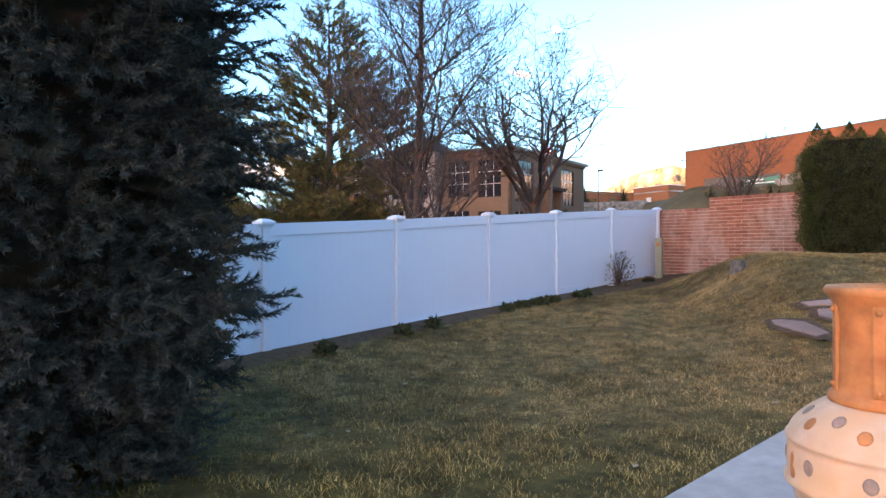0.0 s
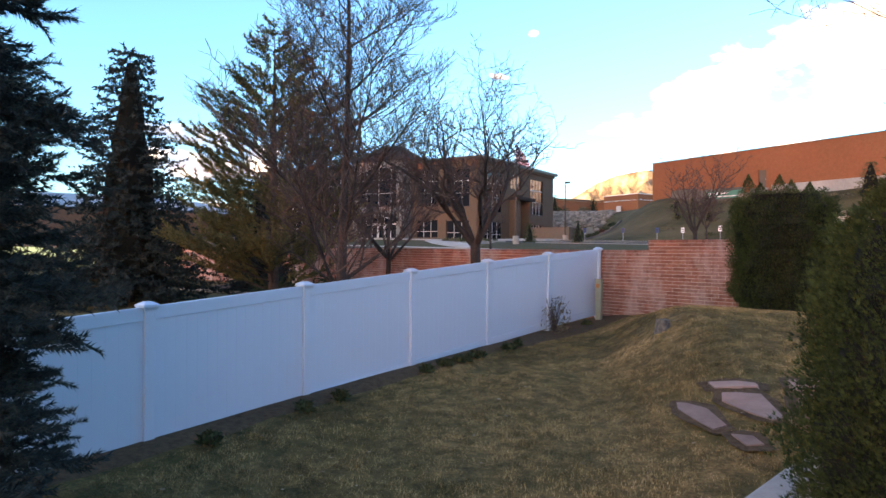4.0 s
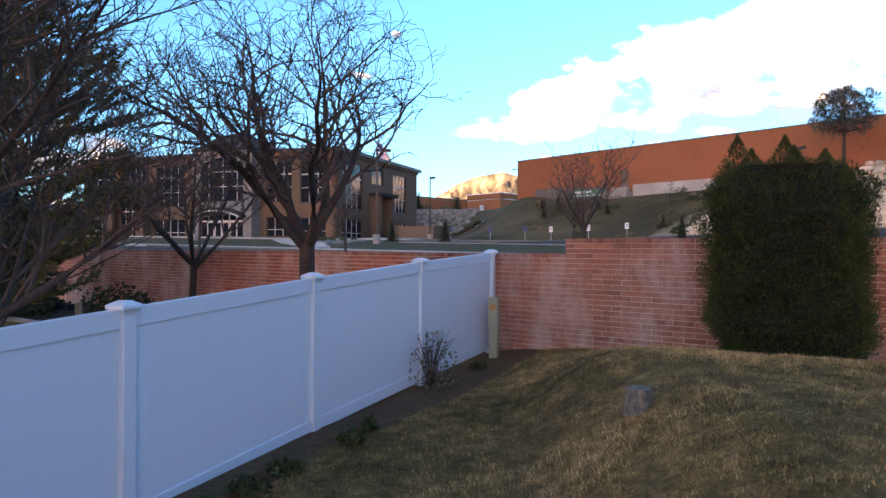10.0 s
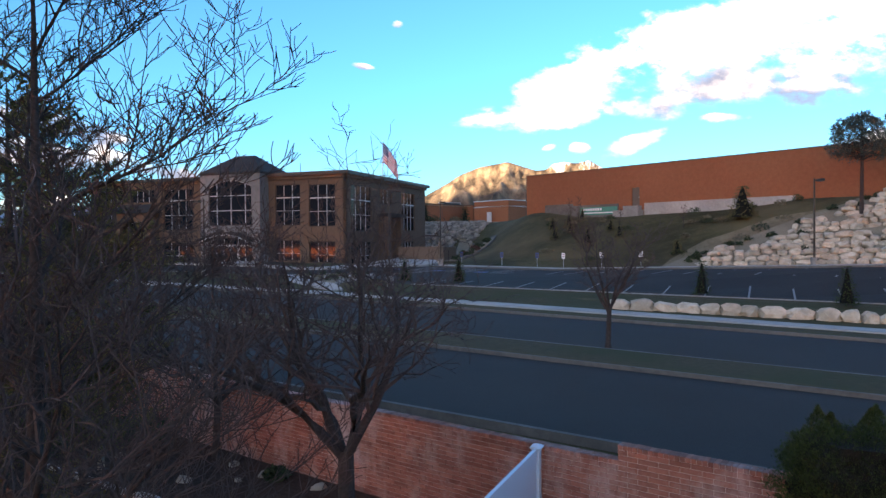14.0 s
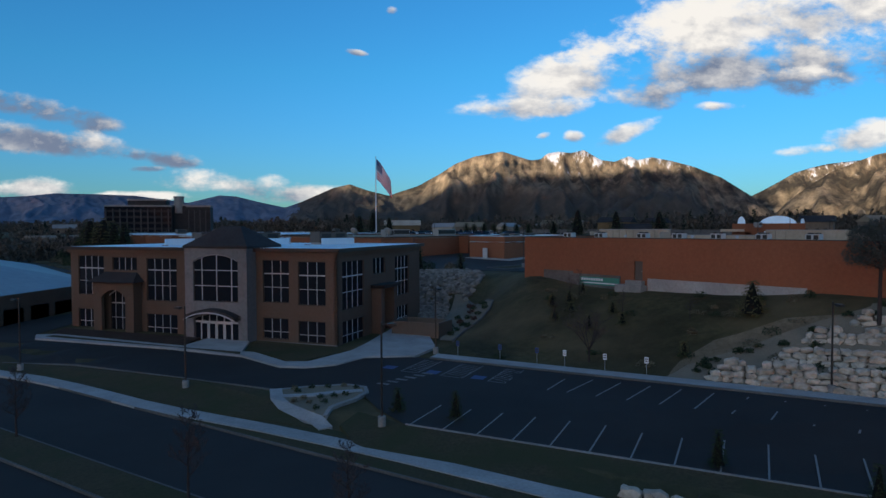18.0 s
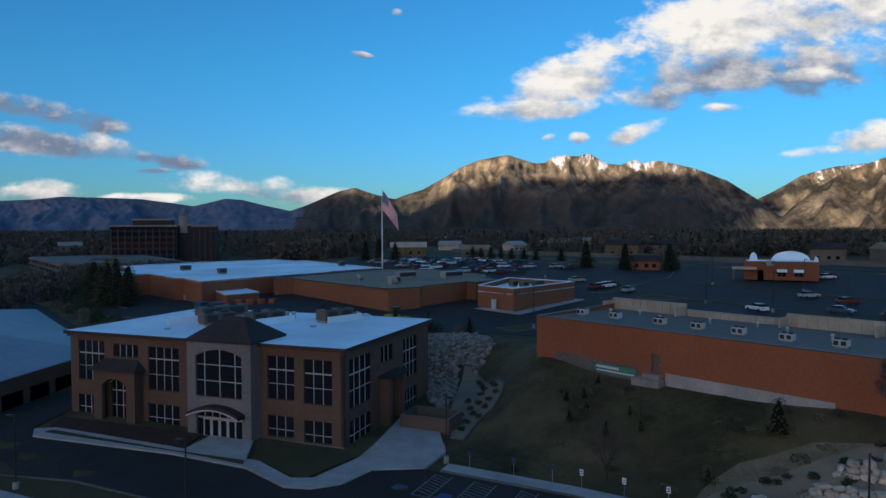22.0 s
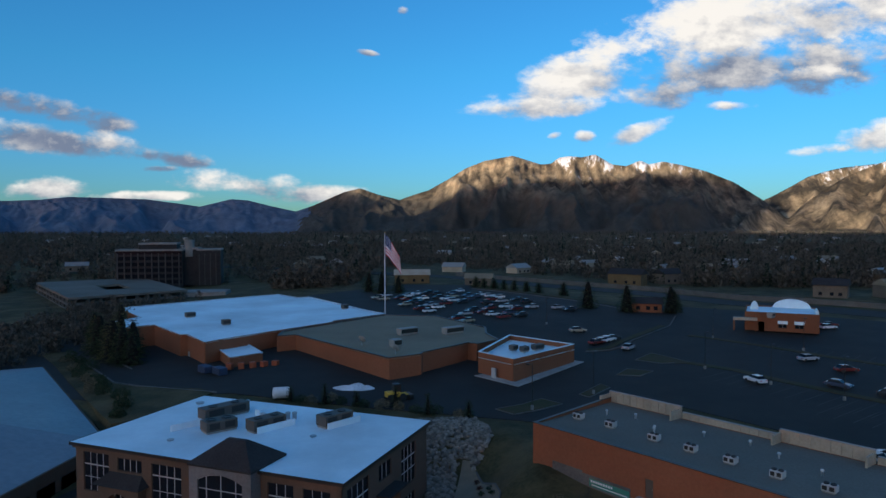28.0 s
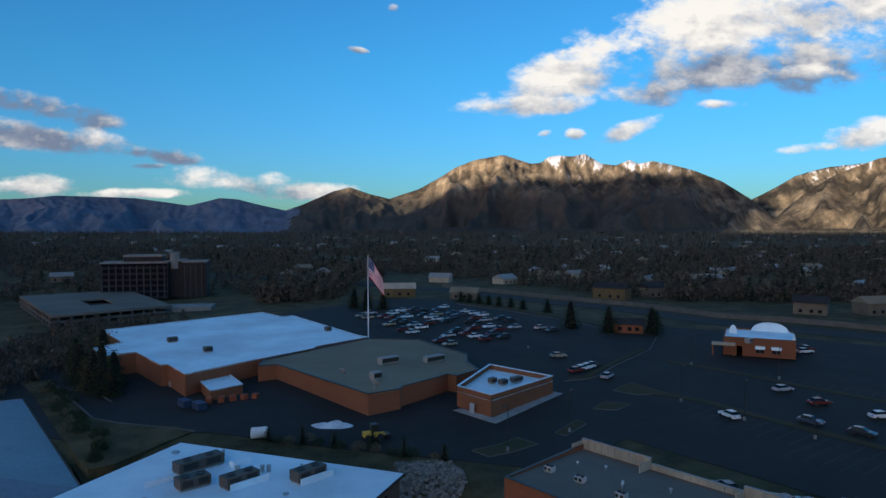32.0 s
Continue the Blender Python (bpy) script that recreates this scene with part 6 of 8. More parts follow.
BOULDERS = [boulder_mesh(s) for s in range(7)]
for me in BOULDERS:
    me.materials.append(M_ROCKOBJ)
rng = random.Random(77)


def boulder(x, y, z, sx, sy, sz, label, group, parent=None):
    o = new("boulder", rng.choice(BOULDERS))
    o.matrix_world = pose(x, y, z, rng.uniform(-8, 8), rng.uniform(-8, 8), rng.uniform(-25, 25) - 25) @ Matrix.Diagonal((sx, sy, sz, 1))
    return tagged(o, label, "boulder", group)


# the row along the pavement
a = 0.0
while a < 26:
    w = rng.uniform(0.36, 0.66)
    p = V2(5.5, 33.0) + V2(0.918, -0.396) * (a + w)
    q = p - ST_N * 1.2
    boulder(p.x, p.y, site_z(q.x, q.y) + 0.36, w, 0.4, rng.uniform(0.3, 0.42), "pale cream boulder edging the planted strip", "street boulders")
    a += 2 * w * 0.93

# rows of rocks that hold the gravel slope on the east part of the bank
ROWS = ((2.4, 24.4, 4), (6.0, 28.4, 3), (8.4, 30.0, 3), (10.4, 33.2, 3), (12.2, 35.5, 3))      # depth, start, courses


def terrace_edge(u):
    return float(np.interp(u, [1.5, 4.5, 6.0, 7.5, 9.5, 12.5], [21.5, 22.4, 24.0, 26.5, 29.4, 34.5]))


for u, start, courses in ROWS:
    row_wall = thing("boulder_wall", "row of cream boulders holding the gravel slope", "stone wall", "boulder rows")
    for r in range(courses):
        a = start + 0.35 * r + rng.uniform(0, 0.3)
        while a < 60:
            w = rng.uniform(0.28, 0.66)
            x, y = lot(u + 0.28 * r + rng.uniform(-0.12, 0.12), a + w)
            z = ground_z(*lot(u - 0.4, a + w)) + 0.2 + r * 0.42
            o = new("boulder", rng.choice(BOULDERS))
            o.parent = row_wall
            o.matrix_local = pose(x, y, z, rng.uniform(-10, 10), rng.uniform(-10, 10), rng.uniform(-22, 22) - 32) @ Matrix.Diagonal((w * rng.uniform(0.9, 1.1), 0.45, rng.uniform(0.2, 0.32), 1))
            a += 2 * w * 0.97 + (rng.uniform(0.5, 1.5) if r == courses - 1 and rng.random() < 0.25 else 0)
g = bmesh.new()
grid = {}
for i in range(27):
    for j in range(52):
        for di in (0, 1):
            for dj in (0, 1):
                if (i + di, j + dj) not in grid:
                    u = 1.75 + (i + di) * 0.42
                    x, y = lot(u, terrace_edge(u) + (j + dj) * 0.8)
                    grid[i + di, j + dj] = g.verts.new((x, y, ground_z(x, y) + 0.1 + 0.06 * noise.noise((x, y, 2))))
        g.faces.new((grid[i, j], grid[i, j + 1], grid[i + 1, j + 1], grid[i + 1, j]))
bmesh.ops.recalc_face_normals(g, faces=g.faces[:])
tagged(mesh_object("gravel_slope", g, M_GRAVEL, smooth_faces=True), "tan gravel slope between the boulder rows", "gravel bed", kind="structure")
for k in range(80):
    u = (3.4, 4.4, 5.2, 6.9, 7.6, 9.4, 11.2, 12.6)[k % 8] + rng.uniform(-0.3, 0.3)
    x, y = lot(u, terrace_edge(u) + (0.6 + rng.uniform(0, 2.5) if k < 24 else rng.uniform(2.5, 30)))
    shrub("terrace_shrub", x, y, ground_z(x, y) + 0.1, rng.uniform(0.55, 0.9), rng.uniform(0.3, 0.5), 300 + k, M_SHRUB, "small dark shrub on the gravel slope", 90, 0.15)
# bare earth beside the terraces' west edge
worn = [lot(u, terrace_edge(u) - 0.1) for u in (2.6, 4.5, 6.0, 7.5, 9.5, 11.5)] + [lot(11.0, 28.5), lot(9.4, 25.6), lot(8.4, 23.6), lot(6.6, 22.4), lot(5.0, 21.7), lot(3.6, 21.6)]
tagged(mesh_object("earth_path", draped(worn, ground_z, 0.05, 0.8), M_EARTH, smooth_faces=True), "strip of bare tan earth up the bank", "path", kind="structure")

for k, (x, y) in enumerate([(-15.8, 49.2), (-14.6, 49.6), (-13.4, 49.9), (-12.2, 50.2), (-11.2, 49.8), (-15.3, 48.4), (-14.3, 46.5), (-13.2, 47.0), (-12.3, 47.4), (-13.6, 45.6), (-12.6, 45.8), (-12.8, 44.4), (-14.8, 45.9), (-11.6, 47.9)]):
    shrub("gravel_shrub", x, y, site_z(x, y) + 0.1, 0.5, 0.32, 660 + k, M_SHRUB if k % 3 else M_TWIGLEAF, "small clipped shrub on the gravel island", 80, 0.12)

# grey rubble retaining wall beside the office, and its gravel skirt
RUBBLE = [(-13.8, 103.8), (-9.7, 105.2), (-5.4, 104.9), (-3.4, 101.3), (-2.6, 97.5), (-4.0, 93.7), (-4.9, 91.2), (-5.6, 93.9), (-7.2, 94.4), (-7.2, 90.3), (-7.6, 83.3), (-8.2, 78.6), (-10.6, 84.0), (-10.6, 88.0), (-13.5, 95.0)]
rub = [[], []]
ico = bmesh.new()
bmesh.ops.create_icosphere(ico, subdivisions=1, radius=1)
ICO_V, ICO_F = [v.co.copy() for v in ico.verts], [[v.index for v in f.verts] for f in ico.faces]
ico.free()
placed = 0
while placed < 1300:
    x, y = rng.uniform(-14.5, -0.5), rng.uniform(74, 106)
    if not inside(x, y, RUBBLE):
        continue
    placed += 1
    s = rng.uniform(0.26, 0.56)
    m = pose(x, y, ground_z(x, y) + 0.05, rng.uniform(-30, 30), rng.uniform(-30, 30), rng.uniform(0, 90)) @ Matrix.Diagonal((s, s * 0.8, s * 0.75, 1))
    k = len(rub[0])
    for c in ICO_V:
        q = m @ (c * rng.uniform(0.75, 1.2))
        rub[0].append(q)
    rub[1].extend(tuple(i + k for i in f) for f in ICO_F)
o = from_lists("rubble_wall", rub[0], rub[1], M_ROCKGREY)
tagged(o, "grey rubble stone retaining wall beside the office", "stone wall", kind="stuff")
GRAVEL = [(-6.6, 94.0), (-5.2, 93.4), (-4.6, 91.2), (-3.6, 88.0), (-1.9, 85.1), (-1.2, 82.0), (-1.5, 79.2), (-2.5, 76.4), (-4.0, 73.9), (-4.9, 70.5), (-5.2, 68.8), (-6.6, 69.4), (-6.7, 74.0), (-7.3, 78.4), (-7.3, 84.0), (-6.9, 90.0)]
tagged(mesh_object("gravel_bed", draped(GRAVEL, ground_z, 0.07, 0.7), M_GRAVEL, smooth_faces=True), "pale gravel slope with small shrubs", "gravel bed", kind="structure")
tagged(mesh_object("kerb", ribbon(GRAVEL[2:11], 0.18, ground_z, -0.2, 0.14), M_KERB), "thin concrete edging of the gravel bed", "kerb", kind="structure")
for k, (x, y) in enumerate([(-3.9, 86.2), (-2.6, 84.6), (-2.2, 82.9), (-3.6, 84.2), (-3.9, 82.6), (-2.1, 80.6), (-2.9, 79.3), (-4.1, 79.6), (-3.3, 77.4), (-4.6, 76.4), (-3.9, 75.0), (-5.2, 74.0), (-5.0, 78.4), (-5.6, 71.8), (-5.4, 81.5), (-6.1, 76.8), (-4.4, 88.6)]):
    shrub("gravel_shrub", x, y, ground_z(x, y) + 0.05, 0.85, 0.5, 600 + k, M_SHRUB if k % 4 else M_RUST, "small dark shrub on the gravel slope" if k % 4 else "small rust-brown shrub on the gravel slope", 110, 0.17)
o = mesh_object("trash_enclosure", boxes((-2.8, 2.8, -1.9, -1.7, 0, 1.6), (-2.8, 2.8, 1.7, 1.9, 0, 1.6), (-2.8, -2.6, -1.699, 1.699, 0, 1.6), (2.6, 2.8, -1.699, 1.699, 0, 1.6)), M_HVACDARK)
o.matrix_world = pose(-8.9, 73.4, site_z(-8.9, 73.4) - 0.1, 0, 0, -18)
tagged(o, "low dark brown bin enclosure beside the drive", "enclosure")

# parking signs
def parking_sign(x, y, h, mat, label, rot=-20):
    s = thing("parking_sign", label, "sign", "parking signs", m=pose(x, y, ground_z(x, y) - 0.1, 0, 0, rot))
    b = bmesh.new()
    tube(b, (0, 0, 0), (0, 0, h), 0.025, 0.025, 6)
    part("post", b, M_GALV, s)
    part("plate", bevel(boxes((-0.16, 0.16, -0.035, -0.025, h - 0.5, h)), 0.004), mat, s)
    part("text_bar", boxes((-0.11, 0.11, -0.04, -0.036, h - 0.2, h - 0.12)), M_DARKMETAL, s)
    part("text_bar", boxes((-0.11, 0.11, -0.04, -0.036, h - 0.38, h - 0.3)), M_DARKMETAL, s)
    return s


for a, mt in ((3.0, M_BLUE), (7.2, M_BLUE), (10.7, M_BLUE), (13.2, M_FLAGWHITE), (16.5, M_FLAGWHITE), (20.0, M_FLAGWHITE)):
    x, y = lot(2.4, a)
    parking_sign(x, y, 1.5, mt, "blue accessible parking sign on a post" if mt is M_BLUE else "small white parking sign on a post")


def street_lamp(x, y, z, h, arm, rot, label="tall dark bronze car park lamp on a concrete base"):
    s = thing("street_lamp", label, "street lamp", "car park lamps", m=pose(x, y, z, 0, 0, rot))
    part("base", lathe([(0.26, 0.0), (0.26, 0.62), (0.23, 0.66)], 16), M_CONC_DARK, s)
    b = bmesh.new()
    tube(b, (0, 0, 0.66), (0, 0, h), 0.075, 0.06, 8)
    part("pole", b, M_DARKMETAL, s)
    part("arm", boxes((0, arm, -0.03, 0.03, h - 0.2, h - 0.13)), M_DARKMETAL, s)
    part("head", bevel(boxes((arm - 0.1, arm + 0.45, -0.17, 0.17, h - 0.26, h - 0.08)), 0.02), M_DARKMETAL, s)
    return s


for x, y, h, r in [(-7.75, 41.5, 6.6, 20), (-6.4, 63.0, 6.4, -60), (-24.5, 49.5, 6.4, 160), (-42, 54.7, 6.4, 160), (22.4, 47.8, 6.4, -80), (30, 36, 6.4, 60)]:
    street_lamp(x, y, site_z(x, y), h, 0.5, r)

# young trees
for i, (x, y, h) in enumerate([(11.2, 36.2, 1.9), (17.0, 31.9, 1.9), (-7.2, 44.6, 1.5), (-3.2, 43.3, 1.7), (22.5, 29.5, 1.9)]):
    conifer("young_evergreen", x, y, site_z(x, y) + 0.1, h, 0.5, 700 + i, M_ARBOR, "small cone-shaped evergreen in the planted strip", rings=14, per=9, blade=(12, 0.9, 0.25, 0.02), gaps=0.05, skirt=0.06)
for i, (x, y, h) in enumerate([(3.7, 22.7, 0.0), (-6.7, 28.0, 3.8), (-15.4, 31.0, 4.2), (-30, 38.5, 4.0), (14.5, 17.0, 3.8), (-2.5, 12.6, 0.0)]):
    if h:
        bare_tree(x, y, site_z(x, y) + 0.1, h, 0.075, 720 + i, "slim young bare tree in the grass median", "leader", 0.7, 0.09, 0.009, 0.25)
bare_tree(3.9, 22.4, site_z(3.9, 22.4) + 0.1, 4.3, 0.1, 728, "bare forked tree in the grass median", "fork", 0.7, 0.14, 0.008, 0.3)
for i in range(18):
    a, u = rng.uniform(8, 26), rng.uniform(4, 19)
    x, y = lot(u, a)
    if V2(x - LB_P.x, y - LB_P.y).dot(LB_V) > -2.5:
        continue
    if i % 3:
        conifer("young_evergreen", x, y, ground_z(x, y) - 0.05, rng.uniform(0.9, 1.6), 0.5, 740 + i, M_PINE, "small dark evergreen on the grass bank", rings=10, per=8, blade=(10, 0.9, 0.3, 0.03), gaps=0.1, skirt=0.1)
    else:
        bare_tree(x, y, ground_z(x, y), rng.uniform(2.0, 3.0), 0.04, 740 + i, "thin bare sapling on the grass bank", "leader", 0.45, 0.1, 0.009, 0.25)
conifer("pine", 21.5, 60.0, ground_z(21.5, 60), 2.9, 1.4, 760, M_PINE, "young pine on the grass bank", rings=12, per=10, blade=(14, 0.9, 0.5, 0.04), gaps=0.1, skirt=0.05)
def round_pine(x, y, z, height, radius, seed, label):
    """A rounded pine: needle clumps at the ends of rising limbs, with gaps between them."""
    rng = random.Random(seed)
    tree = thing("pine", label, "tree", m=pose(x, y, z))
    wood = bmesh.new()
    mid = height - radius
    tube(wood, (0, 0, -0.1), (0.1, 0.06, mid), 0.17, 0.1, 9)
    tube(wood, (0.1, 0.06, mid - 0.02), (0.05, 0.1, height - 0.5), 0.1, 0.03, 7)
    V, F = [], []
    for k in range(90):
        a, up = k * 2.4, 1 - 1.78 * (k + 0.5) / 90
        r = radius * rng.uniform(0.55, 0.98) * (0.86 + 0.22 * noise.noise((math.cos(a) * 1.5, math.sin(a) * 1.5, up + seed)))
        flat = math.sqrt(1 - up * up)
        c = Vector((r * flat * math.cos(a), r * flat * math.sin(a), mid + 0.95 * r * up))
        tube(wood, (0.08, 0.06, mid + 0.5 * radius * (up - 0.6)), tuple(c), 0.035, 0.012, 4)
        size = rng.uniform(0.34, 0.62)
        for _ in range(210):
            d = Vector((rng.gauss(0, 1), rng.gauss(0, 1), rng.gauss(0.35, 0.8))).normalized()
            p = c + d * size * rng.uniform(0.25, 0.8)
            s = d.cross(Vector((rng.uniform(-1, 1), rng.uniform(-1, 1), rng.uniform(-1, 1)))).normalized() * 0.022
            i = len(V)
            V.extend((p - s, p + s, p + d * size * rng.uniform(0.25, 0.5)))
            F.append((i, i + 1, i + 2))
    part("trunk", wood, M_BARK, tree)
    tagged(from_lists("foliage", V, F, M_GREYPINE, tree), kind="stuff")


round_pine(28.5, 53.5, ground_z(28.5, 53.5), 8.8, 2.75, 761, "rounded grey-green pine on a bare trunk above the bank")
bare_tree(7.5, 45.0 + 14.5, ground_z(7.5, 59.5), 4.5, 0.08, 770, "bare tree standing on the grass bank", "fork", 0.7, 0.12, 0.01)

# ---- long brick store above the bank ----
LT = 10.2
LM = Matrix(((LB_E.x, LB_V.x, 0, LB_P.x), (LB_E.y, LB_V.y, 0, LB_P.y), (0, 0, 1, 0), (0, 0, 0, 1)))
store = thing("long_store", "long orange brick store seen from its plain rear side", "building")
store.matrix_world = LM
LL, LD = 82.0, 17.6
opening_wall("rear_wall", LL, 4.0, LT, [(15.85, 16.85, 5.7, 7.75)], M_LONGBRICK, store, I4)
dr = part("door", boxes((15.85, 16.85, 0.12, 0.18, 5.7, 7.75)), M_HVACDARK, store, "brown steel service door")
part("handle", boxes((16.65, 16.75, 0.08, 0.12, 6.65, 6.7)), M_GALV, dr)
for e0, e1, z0, z1 in ((3.2, 7.6, 4.0, 6.3), (7.62, 14.1, 3.8, 6.05), (17.5, 25.0, 3.9, 5.95), (25.02, 33.4, 4.0, 5.95)):
    part("stem_wall", boxes((e0, e1, -0.09, 0, z0, z1)), M_KERB if e1 < 15 else M_CONC, store, "pale concrete stem wall")
part("step", bevel(boxes((14.2, 17.45, -1.3, -0.1, 3.8, 5.2), (15.2, 17.2, -0.8, -0.1, 5.2, 5.68)), 0.02), M_CONC_DARK, store, "concrete landing below the service door")
SKEW = [(0.0, 0.36), (-1.35, LD), (-1.0, LD), (0.35, 0.36)]
part("end_wall", prism(SKEW, lambda x, y: 0.0, 4.0, LT), M_LONGBRICK, store)
part("end_wall", boxes((LL - 0.35, LL, 0.36, LD, 4.6, LT)), M_LONGBRICK, store)
part("front_wall", boxes((-0.98, LL - 0.36, LD - 0.35, LD, 4.6, LT - 0.62)), M_LONGBRICK, store)
part("roof", prism([(0.36, 0.36), (LL - 0.36, 0.36), (LL - 0.36, LD - 0.36), (-0.95, LD - 0.36)], lambda x, y: LT - 0.12 - 0.028 * y, -0.2, 0.0), M_ROOFGREY, store, "flat grey gravel roof")
part("coping", boxes((-0.05, LL + 0.05, -0.05, 0.38, LT, LT + 0.08)), M_DARKMETAL, store)
part("coping", prism([(-0.05, 0.4), (-1.4, LD), (-0.97, LD), (0.38, 0.4)], lambda x, y: 0.0, LT, LT + 0.08), M_DARKMETAL, store)
# parapet screens of upright panels at the front
for s0, s1, h in ((-1.25, 9.8, 0.9), (10.1, 22.0, 0.2), (22.3, 32.0, 0.85), (32.3, 47, 0.2), (47.3, 58, 0.85), (58.3, 74, 0.2)):
    scr = part("parapet", boxes((s0, s1, LD + 0.01, LD + 0.3, LT - 0.9, LT + h - 0.06)), M_STUCCO, store, "pale stucco parapet with upright ribs")
    part("parapet_cap", boxes((s0 - 0.05, s1 + 0.05, LD - 0.05, LD + 0.35, LT + h - 0.06, LT + h + 0.03)), M_CONC, scr)
    n = int((s1 - s0) / 1.05)
    for k in range(n + 1):
        x = s0 + (s1 - s0) * k / n
        part("brace", boxes((x - 0.045, x + 0.045, LD - 0.12, LD, LT - 0.62, LT + h - 0.1)), M_STUCCO, scr)
    if h > 0.5:
        for x in (s0, s1 - 0.2):
            part("return", boxes((x, x + 0.2, LD - 2.4, LD - 0.13, LT - 0.62, LT + h - 0.3)), M_STUCCO, scr)
for i, (e, v) in enumerate([(2.2, 6.2), (7.0, 6.3), (13.3, 5.8), (18.0, 5.5), (22.6, 5.2), (27.5, 4.8), (32.2, 4.8), (37.5, 4.6), (43, 4.6)]):
    rooftop_unit(e, v, 1.25, 0.95, 0.62, M_PALEUNIT, "small pale rooftop air unit on the gravel roof", 0, LT - 0.3, LM, 0.2)
for e, v in [(3.0, 11), (6.4, 12.5), (11.0, 9.5), (11.4, 8.8), (16, 12), (25, 11), (30, 9), (21, 13)]:
    o = mesh_object("roof_vent", lathe([(0.12, 0), (0.12, 0.5), (0.22, 0.52), (0.16, 0.7)], 10), M_GALV)
    o.matrix_world = LM @ Matrix.Translation((e, v, LT - 0.14 - 0.028 * v))
    tagged(o, "small metal vent on the gravel roof", "roof vent")
ban = thing("banner", "green banner with white unreadable lines low on the brick wall", "banner")
ban.matrix_world = LM
part("sheet", boxes((8.7, 14.0, -0.14, -0.1, 4.85, 5.75)), M_GREENSIGN, ban)
for k in range(9):
    part("text_bar", boxes((8.9 + k * 0.34, 9.14 + k * 0.34, -0.15, -0.141, 5.35, 5.62)), M_FLAGWHITE, ban)
part("text_bar", boxes((9.0, 13.8, -0.15, -0.141, 5.02, 5.14)), M_FLAGWHITE, ban)


# ---- shopping centre on the plateau ----
def store_block(name, label, poly, z_top, z_bot, roof_mat, parapet=0.35, wall_mat=None, label_roof=""):
    """A flat-roofed store: one wall for each side, a sunk roof, a coping."""
    b = thing(name, label, "building")
    n = len(poly)
    ctr = sum((Vector(p) for p in poly), Vector((0, 0))) / n
    area = sum(poly[i][0] * poly[(i + 1) % n][1] - poly[(i + 1) % n][0] * poly[i][1] for i in range(n))
    if area < 0:
        poly = poly[::-1]
    for i in range(n):
        p, q = Vector(poly[i]), Vector(poly[(i + 1) % n])
        d = (q - p).normalized()
        inn = V2(-d.y, d.x) * 0.3
        part("wall", prism([tuple(p), tuple(q), tuple(q + inn), tuple(p + inn)], lambda x, y: 0.0, z_bot, z_top), wall_mat or M_LONGBRICK, b)
        part("coping", prism([tuple(p - inn * 0.2), tuple(q - inn * 0.2), tuple(q + inn * 1.3), tuple(p + inn * 1.3)], lambda x, y: 0.0, z_top, z_top + 0.12), M_DARKMETAL if roof_mat is not M_ROOFWHITE else M_ROOFWHITE, b)
    part("roof", prism(poly, lambda x, y: 0.0, z_top - parapet - 0.2, z_top - parapet), roof_mat, b, label_roof)
    return b


RM = Matrix(((0.72, 0.69, 0, 0), (-0.69, 0.72, 0, 0), (0, 0, 1, 0), (0, 0, 0, 1)))
WRT, BRT, SBT = 9.8, 9.5, 9.65
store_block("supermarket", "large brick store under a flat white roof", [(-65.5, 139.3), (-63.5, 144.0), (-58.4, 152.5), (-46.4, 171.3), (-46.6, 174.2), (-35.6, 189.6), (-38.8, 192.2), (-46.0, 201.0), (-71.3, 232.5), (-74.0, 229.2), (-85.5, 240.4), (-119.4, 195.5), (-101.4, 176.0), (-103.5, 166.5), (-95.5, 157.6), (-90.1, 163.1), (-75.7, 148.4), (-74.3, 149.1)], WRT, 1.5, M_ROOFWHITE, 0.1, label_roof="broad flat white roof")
store_block("brown_roof_store", "brick store with a flat brown-grey roof", [(-54.5, 157.3), (-53.4, 150.3), (-49.6, 152.3), (-23.0, 127.0), (-17.5, 131.7), (-17.4, 133.6), (-11.3, 142.0), (-9.2, 145.6), (-7.2, 143.9), (-2.6, 150.4), (-5.6, 159.0), (-6.1, 168.0), (-20.8, 188.0), (-35.6, 189.4), (-46.4, 171.2)], BRT, 2.0, M_ROOFBROWN, 0.1, label_roof="brown-grey gravel roof")
store_block("corner_store", "small brick store with a sunk white roof", [(-6.4, 134.4), (0.5, 127.5), (13.4, 144.6), (-0.3, 155.7)], SBT, 3.5, M_ROOFWHITE, 1.0, label_roof="white roof inside a brick parapet")
sh = store_block("loading_shed", "small shed with a sloping white roof at the loading dock", [(-64.6, 144.2), (-60.6, 151.0), (-53.4, 141.2), (-58.1, 135.3)], 7.4, 2.0, M_ROOFWHITE, 0.05)


def on_roof(name, label, cat, x, y, z, bm, mat, rot=0):
    o = mesh_object(name, bm, mat)
    o.matrix_world = pose(x, y, z, 0, 0, rot)
    return tagged(o, label, cat)


def plain_unit(x, y, z, l, w, h, label="pale rooftop air unit", mat=None, rot=45):
    u = thing("rooftop_unit", label, "air conditioner", m=pose(x, y, z, 0, 0, rot))
    part("curb", boxes((-l / 2 + 0.15, l / 2 - 0.15, -w / 2 + 0.15, w / 2 - 0.15, 0, 0.3)), M_HVAC, u)
    part("casing", bevel(boxes((-l / 2, l / 2, -w / 2, w / 2, 0.3, 0.3 + h)), 0.04), mat or M_HVAC, u)
    part("grille", boxes((-l / 2 + 0.2, l / 2 - 0.2, -w / 2 - 0.03, -w / 2, 0.5, 0.1 + h)), M_DARKMETAL, u)
    return u


